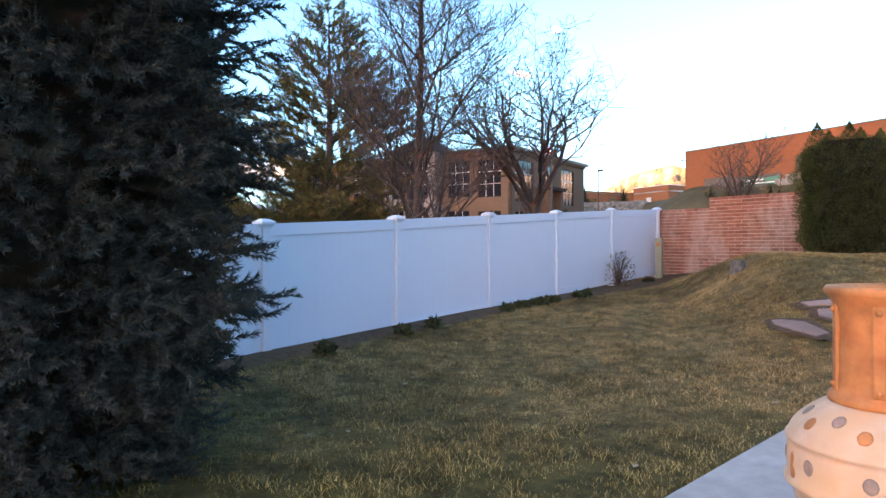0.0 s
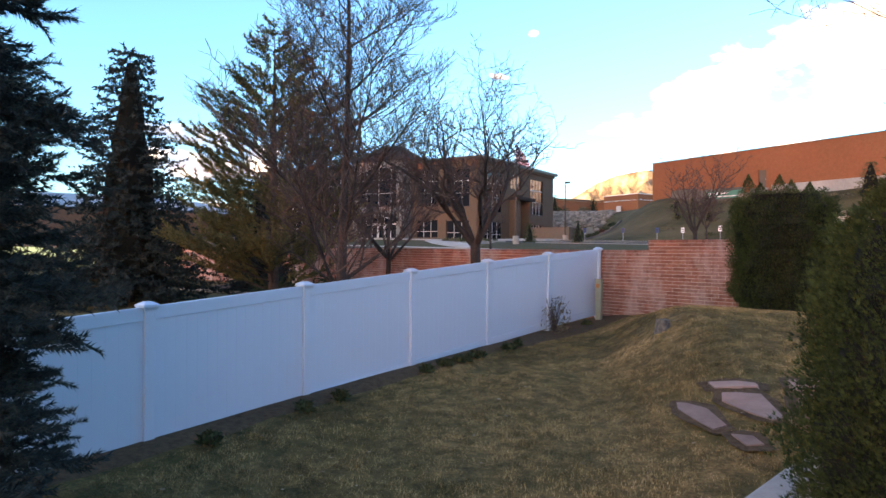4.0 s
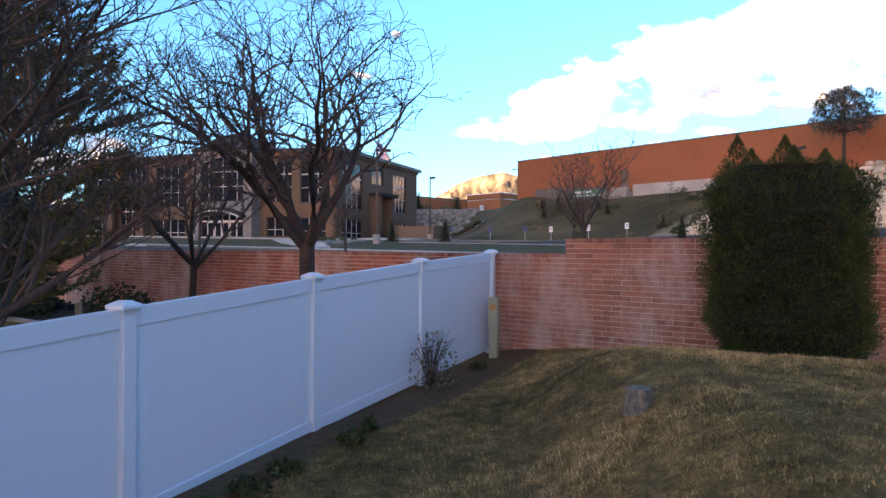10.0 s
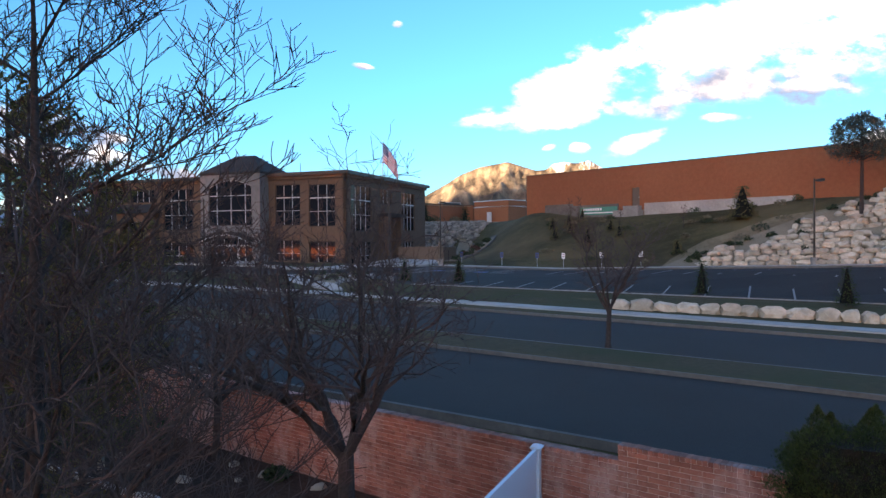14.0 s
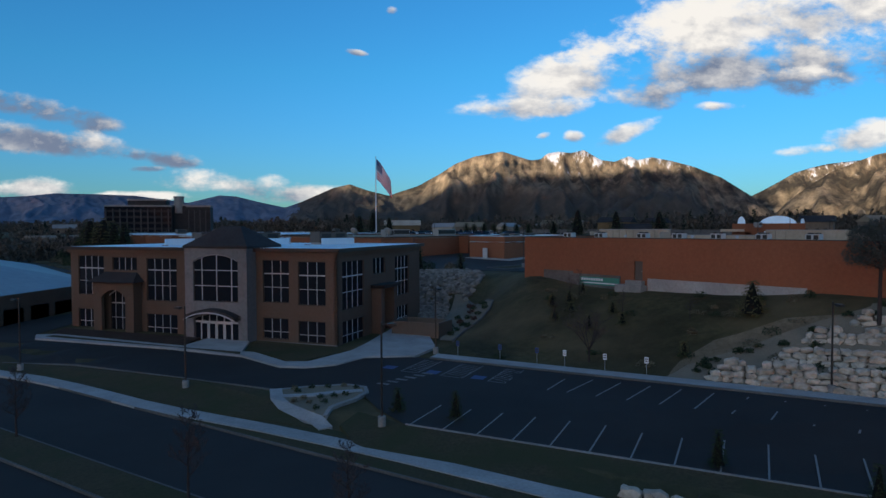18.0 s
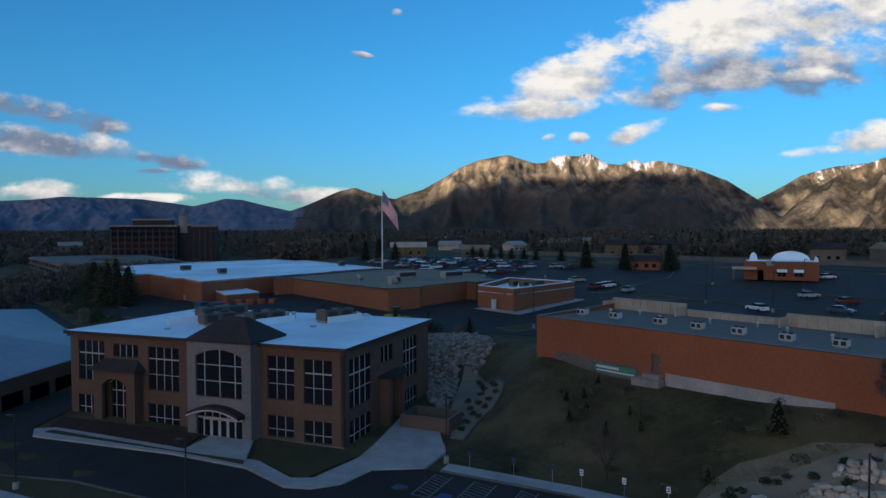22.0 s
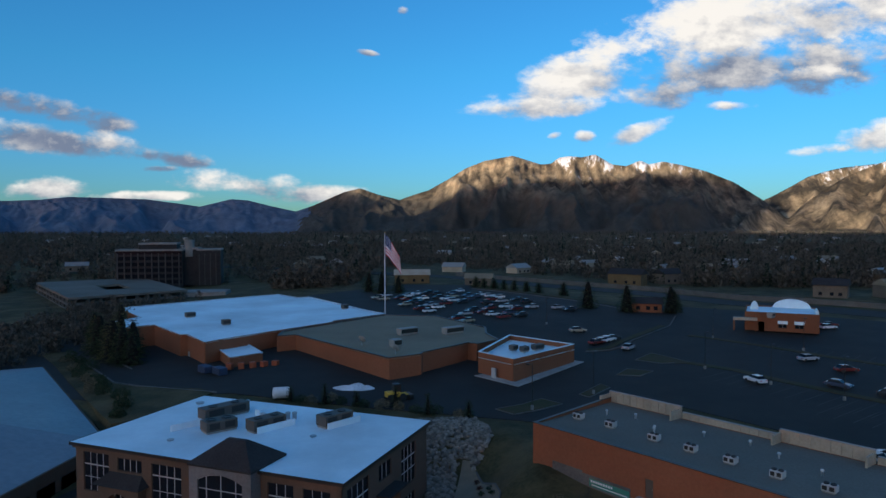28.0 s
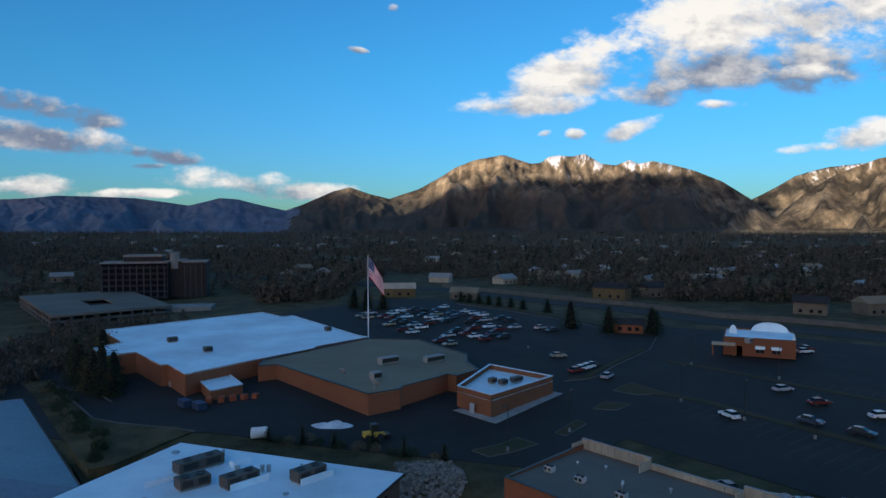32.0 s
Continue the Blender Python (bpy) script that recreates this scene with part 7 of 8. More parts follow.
for x, y, l in [(-24, 156, 5.0), (-13.5, 158.5, 5.5), (-24, 140, 2.2)]:
    plain_unit(x, y, BRT - 0.1, l, 1.9, 1.3)
for x, y, l in [(-88, 178, 2.6), (-72, 165, 2.0), (-50, 200, 1.8)]:
    plain_unit(x, y, WRT - 0.1, l, 1.6, 1.1, "dark rooftop unit on the white roof", M_HVACDARK)
for x, y, l in [(0.6, 140, 1.6), (5.6, 141.5, 2.8), (2.8, 138.8, 1.8)]:
    plain_unit(x, y, SBT - 0.7, l, 1.3, 0.9, "grey rooftop unit on the white roof", M_HVACDARK)
for x, y in [(-31.5, 141.0), (-22.6, 131.5)]:
    d = thing("satellite_dish", "pale satellite dish on the brown roof", "satellite dish", m=pose(x, y, BRT - 0.1, 0, 0, 160))
    b = bmesh.new()
    tube(b, (0, 0, 0), (0, 0, 1.1), 0.06, 0.06, 6)
    part("mast", b, M_GALV, d)
    o = part("dish", lathe([(0.05, 0.0), (0.5, 0.08), (0.85, 0.25), (0.8, 0.27), (0.45, 0.12), (0.04, 0.05)], 20), M_HVAC, d, smooth_faces=True)
    o.matrix_local = pose(0, 0, 1.2, 60, 0, 0)
# doors at the loading side
for x, y, w, h, lb in [(-67.5, 142.8, 1.2, 2.4, "pale steel rear door"), (-73.3, 148.2, 1.2, 2.4, "pale steel rear door"), (-51.4, 151.8, 0, 0, "")]:
    if w:
        on_roof("rear_door", lb, "door", x, y, 3.6, boxes((-w / 2, w / 2, -0.25, 0.25, 0, h)), M_HVAC, -44)
on_roof("dock_door", "pale roller door of the loading dock", "door", -48.0, 154.3, 3.9, boxes((-1.5, 1.5, -0.25, 0.25, 0, 3.0)), M_HVAC, -47)
on_roof("rear_door", "white steel side door", "door", -3.2, 129.9, 5.2, boxes((-0.55, 0.55, -0.12, 0.12, 0, 2.2)), M_FRAME, -43)

# asphalt around the stores
RZF = lambda x, y: retail_z(x, y) if y > 112 else retail_z(x, 112)
def retail_slab(name, poly, lift, mat, label, cat):
    bm = prism(poly, lambda x, y: 0.0, -0.3, lift)
    for co, no in (((0, 235, 0), (0, 1, 0)), ((-50, 0, 0), (1, 0, 0))):
        bmesh.ops.bisect_plane(bm, geom=bm.verts[:] + bm.edges[:] + bm.faces[:], plane_co=co, plane_no=no)
    for v in bm.verts:
        v.co.z += retail_z(v.co.x, v.co.y)
    return tagged(mesh_object(name, bm, mat), label, cat, kind="structure")


retail_slab("car_park", [(-118, 128), (-72, 112), (-50, 116), (-26, 110), (6, 104), (13, 106), (24, 118), (60, 84), (150, 60), (190, 150), (100, 205), (62, 224), (28, 236), (-20, 300), (-48, 300), (-90, 250), (-122, 200), (-126, 160)], 0.03, M_ASPHALT, "dark asphalt of the shopping centre car park", "car park")
for pts, w, lb in [([(18.0, 157.2), (22.4, 159.6), (28.6, 170.4), (41.6, 190.6)], 1.6, "brown grass strip beside the access road"), ([(28.5, 147.6), (37.0, 146.2), (44.9, 140.2), (50.2, 133.0), (56.5, 125.9), (65.5, 116.3), (90, 91)], 2.0, "brown planted strip between parking aisles"),
                   ([(45.0, 176.6), (49.0, 173.8), (58.1, 165.9), (68.6, 154.6), (80.4, 143.6), (112, 114)], 1.8, "brown planted strip between parking aisles"),
                   ([(-16, 286), (-3, 277), (10, 264), (22, 250), (34, 232), (46, 218)], 5.0, "brown grass strip at the edge of the car park")]:
    tagged(mesh_object("planted_strip", ribbon(pts, w, retail_z, -0.2, 0.16), M_VERGE), lb, "verge", kind="structure")
for poly in ([(-2.4, 110.2), (2.0, 113.2), (5.2, 116.8), (8.6, 114.0), (5.0, 110.6), (0.6, 107.6)], [(12.0, 120.0), (16.6, 127.4), (18.0, 125.0), (13.6, 118.4)], [(26.6, 147.8), (31.4, 154.8), (37.6, 146.6), (31.4, 144.9)], [(20.5, 134.3), (23.5, 139.5), (28.3, 137.9), (25.0, 134.0)]):
    tagged(mesh_object("traffic_island", prism(poly, retail_z, -0.2, 0.14), M_VERGE), "small kerbed island of brown grass", "traffic island", kind="structure")
    tagged(mesh_object("kerb", ribbon(poly + poly[:2], 0.16, retail_z, -0.2, 0.19), M_KERB), "concrete kerb round a small island", "kerb", kind="structure")
LEFTBANK = [(-116, 156), (-109.2, 156.5), (-93, 140), (-77.3, 124.4), (-70.4, 121.2), (-56.6, 118.7), (-52.9, 115.6), (-58.5, 101), (-61.5, 98.8), (-67.8, 105.3), (-87.6, 126.2), (-102, 142)]
tagged(mesh_object("grass_bank", prism(LEFTBANK, retail_z, -3.0, 0.22), M_HILL), "brown grass bank between the drive and the metal hall", "verge", kind="structure")
for pts in [[(-16, 282), (2, 264), (22, 240), (40, 214)], [(49.0, 207.0), (43.4, 189.9), (30.1, 169.6), (25.4, 160.6), (22.6, 157.4), (16.9, 155.0)], [(-154.7, 214.4), (-132.9, 194.3), (-106.5, 161), (-80.5, 136.5)], [(-109.2, 157), (-77.3, 125), (-70.4, 121.9), (-52.5, 116.2)]]:
    tagged(mesh_object("kerb", ribbon(pts, 0.3, retail_z, -0.1, 0.26), M_KERB), "grey kerb in the shopping centre car park", "kerb", kind="structure")
retail_slab("pavement", [(-7, 131.5), (1.4, 124.2), (15.5, 144.9), (13.6, 146.2), (0.9, 127.4), (-5.4, 132.8)], 0.15, M_CONC, "concrete walk round the corner store", "pavement")
far_road = ribbon([(-200, 430), (-100, 395), (-31, 347), (14, 301), (50, 270), (74, 238), (94, 226), (150, 190), (260, 130)], 13, retail_z, -0.3, 0.08)
tagged(mesh_object("road", far_road, M_ROAD), "grey main road beyond the shopping centre", "road", kind="structure")
bw = mesh_object("boundary_wall", ribbon([(-29, 359), (-5, 335), (19.6, 311), (56.5, 279.5), (80.8, 247.5), (100.6, 238), (160, 199)], 0.4, retail_z, -0.3, 1.7), M_KERB)
tagged(bw, "long pale concrete boundary wall by the main road", "wall", kind="structure")

# cars
def make_car(paint):
    c = thing("parked_car", "parked " + paint + " car on the asphalt", "car", "parked cars")
    prof = [(-2.2, 0.35), (-2.25, 0.75), (-2.1, 0.95), (-1.0, 1.02), (1.2, 1.0), (2.0, 0.85), (2.2, 0.65), (2.15, 0.35)]
    bm = bmesh.new()
    l = [bm.verts.new((x, -0.88, z)) for x, z in prof]
    r = [bm.verts.new((x, 0.88, z)) for x, z in prof]
    bm.faces.new(l[::-1])
    bm.faces.new(r)
    for k in range(len(prof)):
        bm.faces.new((l[k], l[(k + 1) % len(prof)], r[(k + 1) % len(prof)], r[k]))
    bmesh.ops.recalc_face_normals(bm, faces=bm.faces[:])
    part("body", bevel(bm, 0.06), M_PAINT[paint], c)
    cab = [(-1.75, 0.98), (-1.3, 1.45), (0.25, 1.48), (1.0, 0.99)]
    bm = bmesh.new()
    l = [bm.verts.new((x, -0.8 + (0.14 if z > 1.2 else 0), z)) for x, z in cab]
    r = [bm.verts.new((x, 0.8 - (0.14 if z > 1.2 else 0), z)) for x, z in cab]
    bm.faces.new(l[::-1])
    bm.faces.new(r)
    for k in range(4):
        bm.faces.new((l[k], l[(k + 1) % 4], r[(k + 1) % 4], r[k]))
    bmesh.ops.recalc_face_normals(bm, faces=bm.faces[:])
    part("cabin_glass", bevel(bm, 0.03), M_GLASS, c)
    part("roof_panel", bevel(boxes((-1.3, 0.25, -0.64, 0.64, 1.46, 1.51)), 0.02), M_PAINT[paint], c)
    for x in (-1.35, 1.35):
        for s in (-1, 1):
            w = lathe([(0.32, -0.1), (0.33, -0.08), (0.33, 0.08), (0.32, 0.1)], 14)
            o = part("wheel", w, M_TYRE, c)
            o.matrix_local = pose(x, s * 0.8, 0.33, 90, 0, 0)
    for s in (-0.65, 0.65):
        part("headlight", boxes((2.1, 2.2, s - 0.18, s + 0.18, 0.62, 0.78)), M_FRAME, c)
        part("tail_light", boxes((-2.27, -2.2, s - 0.16, s + 0.16, 0.7, 0.86)), M_RED, c)
    return c


PROTO = {k: make_car(k) for k in M_PAINT}
used = set()


def put_car(x, y, rot, kind, zf=retail_z):
    m = pose(x, y, zf(x, y) + 0.03, 0, 0, rot)
    if kind not in used:
        used.add(kind)
        PROTO[kind].matrix_world = m
    else:
        copy_thing(PROTO[kind], m)


KINDS = ["white", "silver", "dark", "blue", "white", "dark", "red", "tan"]
for x, y, r, k in [(45.4, 131, 112, "white"), (62.8, 150, 20, "silver"), (65, 122.5, -40, "dark"), (59, 128.4, -45, "blue"), (73.5, 132.5, 10, "white"), (66, 140.5, 10, "red"), (27, 158.5, 60, "silver"), (84, 188.5, 15, "white"), (86, 192, 15, "red"),
                   (34, 97.6, 105, "dark"), (40.1, 93.6, 120, "dark"), (42.8, 92.8, 120, "blue"), (46, 92, 120, "silver"), (48.8, 92.6, 120, "white"), (52, 90, 120, "dark"), (20.5, 163.5, 40, "red"), (22, 165.4, 40, "white"), (23.6, 167.3, 40, "white"), (25, 169, 40, "dark"), (17.5, 179, 15, "tan")]:
    put_car(x, y, r, k)
rng = random.Random(3)
for row in range(7):
    for i in range(13):
        if rng.random() < 0.42:
            continue
        o = V2(-40, 252) + V2(0.6, -0.8) * (i * 5.4) + V2(0.8, 0.6) * (row * 6.4 - 14)
        if o.x > 14 and o.y < 178 or o.y < 176:
            continue
        put_car(o.x, o.y, rng.choice((37, 217)) + rng.uniform(-3, 3), rng.choice(KINDS))

for x, y, r in ((39, 140.6, 40), (47.6, 129.4, 40), (56, 120, 40), (66, 109, 40), (50, 173.2, 40), (66, 160, 40), (82, 146, 40), (3.5, 110.5, 150), (14.5, 120.6, 60), (-8, 205, 60), (-22, 222, 60), (10, 190, 60)):
    lamp = street_lamp(x, y, retail_z(x, y) + 0.1, 7.5, 0.6, r, "tall dark car park lamp in the shopping centre")

# faint bay markings of the shopping centre car park
V, F = [], []
for x0, y0, dx, dy, n, sx, sy in ((36, 133, 0.66, -0.75, 22, 0.75, 0.66), (48, 112, 0.66, -0.75, 20, 0.75, 0.66), (52, 165, 0.76, -0.65, 24, 0.65, 0.76), (-34, 236, 0.6, -0.8, 24, 0.8, 0.6), (-24, 244, 0.6, -0.8, 24, 0.8, 0.6), (-14, 252, 0.6, -0.8, 20, 0.8, 0.6), (-44, 230, 0.6, -0.8, 22, 0.8, 0.6)):
    for k in range(n):
        p = V2(x0, y0) + V2(dx, dy) * (2.7 * k)
        q = p + V2(sx, sy) * 9.6
        w = V2(dx, dy) * 0.06
        i = len(V)
        V += [(c.x, c.y, retail_z(c.x, c.y) + 0.045) for c in (p - w, p + w, q + w, q - w)]
        F.append((i, i + 1, i + 2, i + 3))
tagged(from_lists("bay_marking", V, F, M_WORNLINE), "worn white bay lines on dark asphalt", "road marking", kind="stuff")

# flagpole with its flag
pole = thing("flagpole", "very tall white flagpole with a large striped flag", "flagpole", m=pose(-37.9, 201.5, 7.0))
b = bmesh.new()
for z0, z1, r0, r1 in ((0, 9, 0.19, 0.16), (9, 18, 0.16, 0.12), (18, 25.6, 0.12, 0.07)):
    tube(b, (0, 0, z0), (0, 0, z1), r0, r1, 12)
part("pole", b, M_FLAGWHITE, pole)
part("finial", lathe([(0.05, 25.6), (0.2, 25.75), (0.05, 25.95)], 12), M_YELLOW, pole)


def flag_point(u, v):
    """u along the fly, v down the hoist, 0 to 1: a flag that hangs in folds."""
    x = 0.25 + 5.2 * u * (0.9 + 0.1 * v)
    z = 25.2 - 6.2 * v * (1 - 0.1 * u) - 6.5 * u ** 1.25
    y = 0.6 * math.sin(u * 7 + v * 1.4) * u ** 0.6
    return Vector((x * 0.92, y - 0.3 * x * 0.3, z))


flag = part("flag", bmesh.new(), None, pole, "limp striped flag with a navy corner")


def flag_patch(name, u0, u1, v0, v1, mat, off=0.0):
    bm = bmesh.new()
    n, k = 18, 2
    grid = [[bm.verts.new(flag_point(u0 + (u1 - u0) * i / n, v0 + (v1 - v0) * j / k) + Vector((0, off, 0))) for j in range(k + 1)] for i in range(n + 1)]
    back = [[bm.verts.new(v.co + Vector((0, 0.02, 0))) for v in col] for col in grid]
    for i in range(n):
        for j in range(k):
            bm.faces.new((grid[i][j], grid[i + 1][j], grid[i + 1][j + 1], grid[i][j + 1]))
            bm.faces.new((back[i][j], back[i][j + 1], back[i + 1][j + 1], back[i + 1][j]))
    return part(name, bm, mat, flag, smooth_faces=True)


for s in range(13):
    flag_patch("stripe", 0.4 if s < 7 else 0.0, 1.0, s / 13, (s + 1) / 13, M_RED if s % 2 == 0 else M_FLAGWHITE)
flag_patch("canton", 0.0, 0.4, 0.0, 7 / 13, M_NAVY)
for r in range(5):
    for c in range(6):
        p = flag_point(0.035 + 0.065 * c, (0.6 + r * 1.35) / 13)
        part("star", boxes((p.x - 0.09, p.x + 0.09, p.y - 0.03, p.y + 0.05, p.z - 0.09, p.z + 0.09)), M_FLAGWHITE, flag)

# bank with an arched white roof gable, red cottage, garage, hotel, metal hall
cz = retail_z(68, 182) - 0.1
CM = Matrix(((0.94, 0.34, 0, 61.4), (-0.34, 0.94, 0, 184.6), (0, 0, 1, 7.3), (0, 0, 0, 1))) @ Matrix.Diagonal((0.93, 1.4, 1.05, 1))
chap = thing("corner_bank", "small brick building with white arched parapets", "building")
chap.matrix_world = CM
opening_wall("front_wall", 18.5, 0, 4.6, [(8.5, 10.6, 0.9, 2.7), (12.6, 14.7, 0.9, 2.7), (3.5, 5.0, 0, 2.4)], M_LONGBRICK, chap, I4)
for x0, x1 in ((8.5, 10.6), (12.6, 14.7)):
    window(chap, x0, x1, 0.9, 2.7, 2, (), I4)
    part("awning", boxes((x0 - 0.2, x1 + 0.2, -0.7, -0.01, 2.0, 2.7)), M_ROOFWHITE, chap)
part("side_wall", boxes((0, 0.3, 0.36, 12, 0, 4.6)), M_LONGBRICK, chap)
part("side_wall", boxes((18.2, 18.5, 0.36, 12, 0, 4.6)), M_LONGBRICK, chap)
part("rear_wall", boxes((0.31, 18.19, 11.7, 12, 0, 4.6)), M_LONGBRICK, chap)
part("roof", boxes((0.2, 18.3, 0.36, 11.8, 4.1, 4.3)), M_ROOFWHITE, chap, "flat white roof")
part("porch", boxes((-3.0, 3.2, -1.5, -0.02, 2.6, 3.2)), M_STUCCO, chap, "pale flat porch roof")
for x in (-2.7, 2.8):
    part("porch_column", boxes((x - 0.2, x + 0.2, -1.4, -1.0, 0, 2.6)), M_LONGBRICK, chap)
for x0, x1, y0, h, d in ((7.2, 17.4, 11.2, 2.1, 0.4), (1.2, 3.4, 6.0, 1.9, 0.4), (17.6, 18.4, 0.4, 1.2, 3.0)):
    bm = bmesh.new()
    n, prev = 18, None
    for k in range(n + 1):
        t = k / n
        x = x0 + (x1 - x0) * t
        z = 4.6 + h * max(0.0, 1 - (2 * t - 1) ** 2) ** 0.6
        q = [bm.verts.new(c) for c in ((x, y0, 4.3), (x, y0, z), (x, y0 + d, z), (x, y0 + d, 4.3))]
        if prev:
            for j in range(4):
                bm.faces.new((prev[j], q[j], q[(j + 1) % 4], prev[(j + 1) % 4]))
        prev = q
    bmesh.ops.recalc_face_normals(bm, faces=bm.faces[:])
    part("arched_parapet", bm, M_ROOFWHITE, chap, "white arched parapet")
plain_unit(66.5, 180.5, cz + 4.3, 2.0, 1.4, 1.0)

def gabled_house(x, y, rot, l, w, h, wall_mat, roof_mat, label, name="house", z=None):
    zz = retail_z(x, y) if z is None else z
    hs = thing(name, label, "house", m=pose(x, y, zz - 0.2, 0, 0, rot))
    for a in ((-l / 2, l / 2, -w / 2, -w / 2 + 0.2, 0, h), (-l / 2, l / 2, w / 2 - 0.2, w / 2, 0, h), (-l / 2, -l / 2 + 0.2, -w / 2 + 0.2, w / 2 - 0.2, 0, h), (l / 2 - 0.2, l / 2, -w / 2 + 0.2, w / 2 - 0.2, 0, h)):
        part("wall", boxes(a), wall_mat, hs)
    bm = bmesh.new()
    e = 0.5
    v = [bm.verts.new(c) for c in ((-l / 2 - e, -w / 2 - e, h), (l / 2 + e, -w / 2 - e, h), (l / 2 + e, w / 2 + e, h), (-l / 2 - e, w / 2 + e, h), (-l / 2 - e, 0, h + w * 0.3), (l / 2 + e, 0, h + w * 0.3))]
    for q in ((0, 1, 5, 4), (2, 3, 4, 5), (1, 2, 5), (3, 0, 4), (3, 2, 1, 0)):
        bm.faces.new([v[i] for i in q])
    part("roof", bm, roof_mat, hs)
    for k in (-0.28, 0.05, 0.3):
        part("window", boxes((k * l - 0.6, k * l + 0.6, -w / 2 - 0.03, -w / 2, 0.9, 2.1)), M_GLASS, hs)
    return hs


gabled_house(42.6, 217, -12, 9, 6, 2.8, M_LONGBRICK, M_DARKROOF, "low red brick hut with a pale roof between evergreens", "restaurant")
for i, (x, y, h) in enumerate([(25, 222, 9), (36.1, 215, 8.5), (49, 213, 8.5), (52, 221, 6), (-14.9, 289.3, 4.5), (-11.3, 286.7, 4), (-6.9, 282.9, 4.4), (-2.7, 279.2, 4), (1.5, 274.3, 4.4), (6.3, 270.9, 4.2), (10.9, 265.2, 4), (19.9, 256.8, 5), (-50, 260, 9), (-44, 262, 7), (-57, 268, 8),
                               (-103.6, 160, 6.5), (-99, 154, 7.5), (-94, 149, 6.5), (-90, 145, 7.5), (-86, 142.5, 6.5), (-83, 141, 5.5), (-96, 158, 7), (-88, 150, 6.5), (-112, 172, 6), (-108, 178, 7)]):
    h *= 1.3 if i > 14 else 1.0
    conifer("pine", x, y, retail_z(x, y), h, cone(h * 0.4, 0.6), 800 + i, M_PINE if i > 14 and i % 3 == 0 else M_SHRUB, "dark evergreen at the edge of the car park", rings=14, per=12, blade=(14, 1.0, 0.8, 0.07), gaps=0.05, skirt=0.03, core=0.5)

hall = thing("metal_hall", "broad hall under a low pale metal roof", "building")
hz = 0.0
HP = [(-58.6, 71.5), (-58.6, 92.7), (-103.3, 139.7), (-150, 112), (-128, 58), (-75, 48)]
for i in range(6):
    p, q = Vector(HP[i]), Vector(HP[(i + 1) % 6])
    d = (p - q).normalized()
    inn = V2(-d.y, d.x) * 0.3
    part("wall", prism([tuple(p), tuple(q), tuple(q + inn), tuple(p + inn)], lambda x, y: 0.0, -1.5, 3.6), M_TANBRICK, hall)
bm = bmesh.new()
rim = [bm.verts.new((x, y, 3.62)) for x, y in HP]
low = [bm.verts.new((x, y, 3.3)) for x, y in HP]
mid = [bm.verts.new((x * 0.55 - 46.0 * 0.9 + 1.0, y * 0.55 + 39, 6.4)) for x, y in HP]
for i in range(6):
    j = (i + 1) % 6
    bm.faces.new((rim[i], rim[j], mid[j], mid[i]))
    bm.faces.new((low[i], low[j], rim[j], rim[i]))
bm.faces.new(mid)
bm.faces.new(low[::-1])
bmesh.ops.recalc_face_normals(bm, faces=bm.faces[:])
part("roof", bm, M_METALROOF, hall, "pale blue-grey metal roof")
# solid dark panels give the shade inside the open garage bays
for k in range(4):
    part("garage_opening", boxes((-58.55, -58.3, 73.5 + k * 4.6, 76.9 + k * 4.6, -1.4, 1.9)), M_DARKROOF, hall)
hbank = ribbon([(-56.5, 94.5), (-80, 120), (-101, 142)], 3.5, lambda x, y: 1.0, -2.0, 1.6)
tagged(mesh_object("hedge_bank", hbank, M_VERGE), "brown grass bank beside the metal hall", "verge", kind="structure")

# hotel and parking deck further off
HM = Matrix(((0.93, -0.3, 0, -199), (0.3, 0.93, 0, 322), (0, 0, 1, 4), (0, 0, 0, 1))) @ Matrix.Diagonal((0.86, 0.86, 1.08, 1))
hotel = thing("hotel", "dark brown glass and concrete hotel block", "building")
hotel.matrix_world = HM
for x0, x1, y0, y1, h in ((0, 38, 0, 16, 17.0), (38, 46, 6, 24, 17.5), (46, 60, 4, 20, 17), (12, 34, 5, 18, 20)):
    part("block", boxes((x0, x1 - 0.05, y0, y1, 0, h)), M_HOTEL, hotel)
    part("roof_edge", boxes((x0 - 0.2, x1 + 0.1, y0 - 0.3, y1 + 0.2, h, h + 0.8)), M_CONC_DARK, hotel)
for k in range(10):
    part("pier", boxes((k * 3.9 + 0.6, k * 3.9 + 1.3, -0.7, -0.07, 0, 16)), M_HOTELPIER, hotel)
for k in range(6):
    part("window_band", boxes((0.5, 37.5, -0.06, -0.01, 1.5 + k * 2.8, 3.2 + k * 2.8)), M_HOTELGLASS, hotel)
for k in range(4):
    part("pier", boxes((47 + k * 3.3, 47.6 + k * 3.3, 3.4, 3.99, 0, 15.5)), M_HOTELPIER, hotel)
part("stair_tower", lathe([(3.0, 14.0), (3.0, 21.5), (3.2, 21.6), (3.2, 22.2), (0.2, 22.3)], 20), M_CONC_DARK, hotel).location = (41, 8, 0)
deck = thing("parking_deck", "low concrete parking deck with open sides", "parking garage")
GP = [(-228, 303), (-166, 238), (-137, 274), (-194, 338)]


def deck_point(a, b):
    p, q = Vector(GP[0]).lerp(Vector(GP[1]), a), Vector(GP[3]).lerp(Vector(GP[2]), a)
    return tuple(p.lerp(q, b))


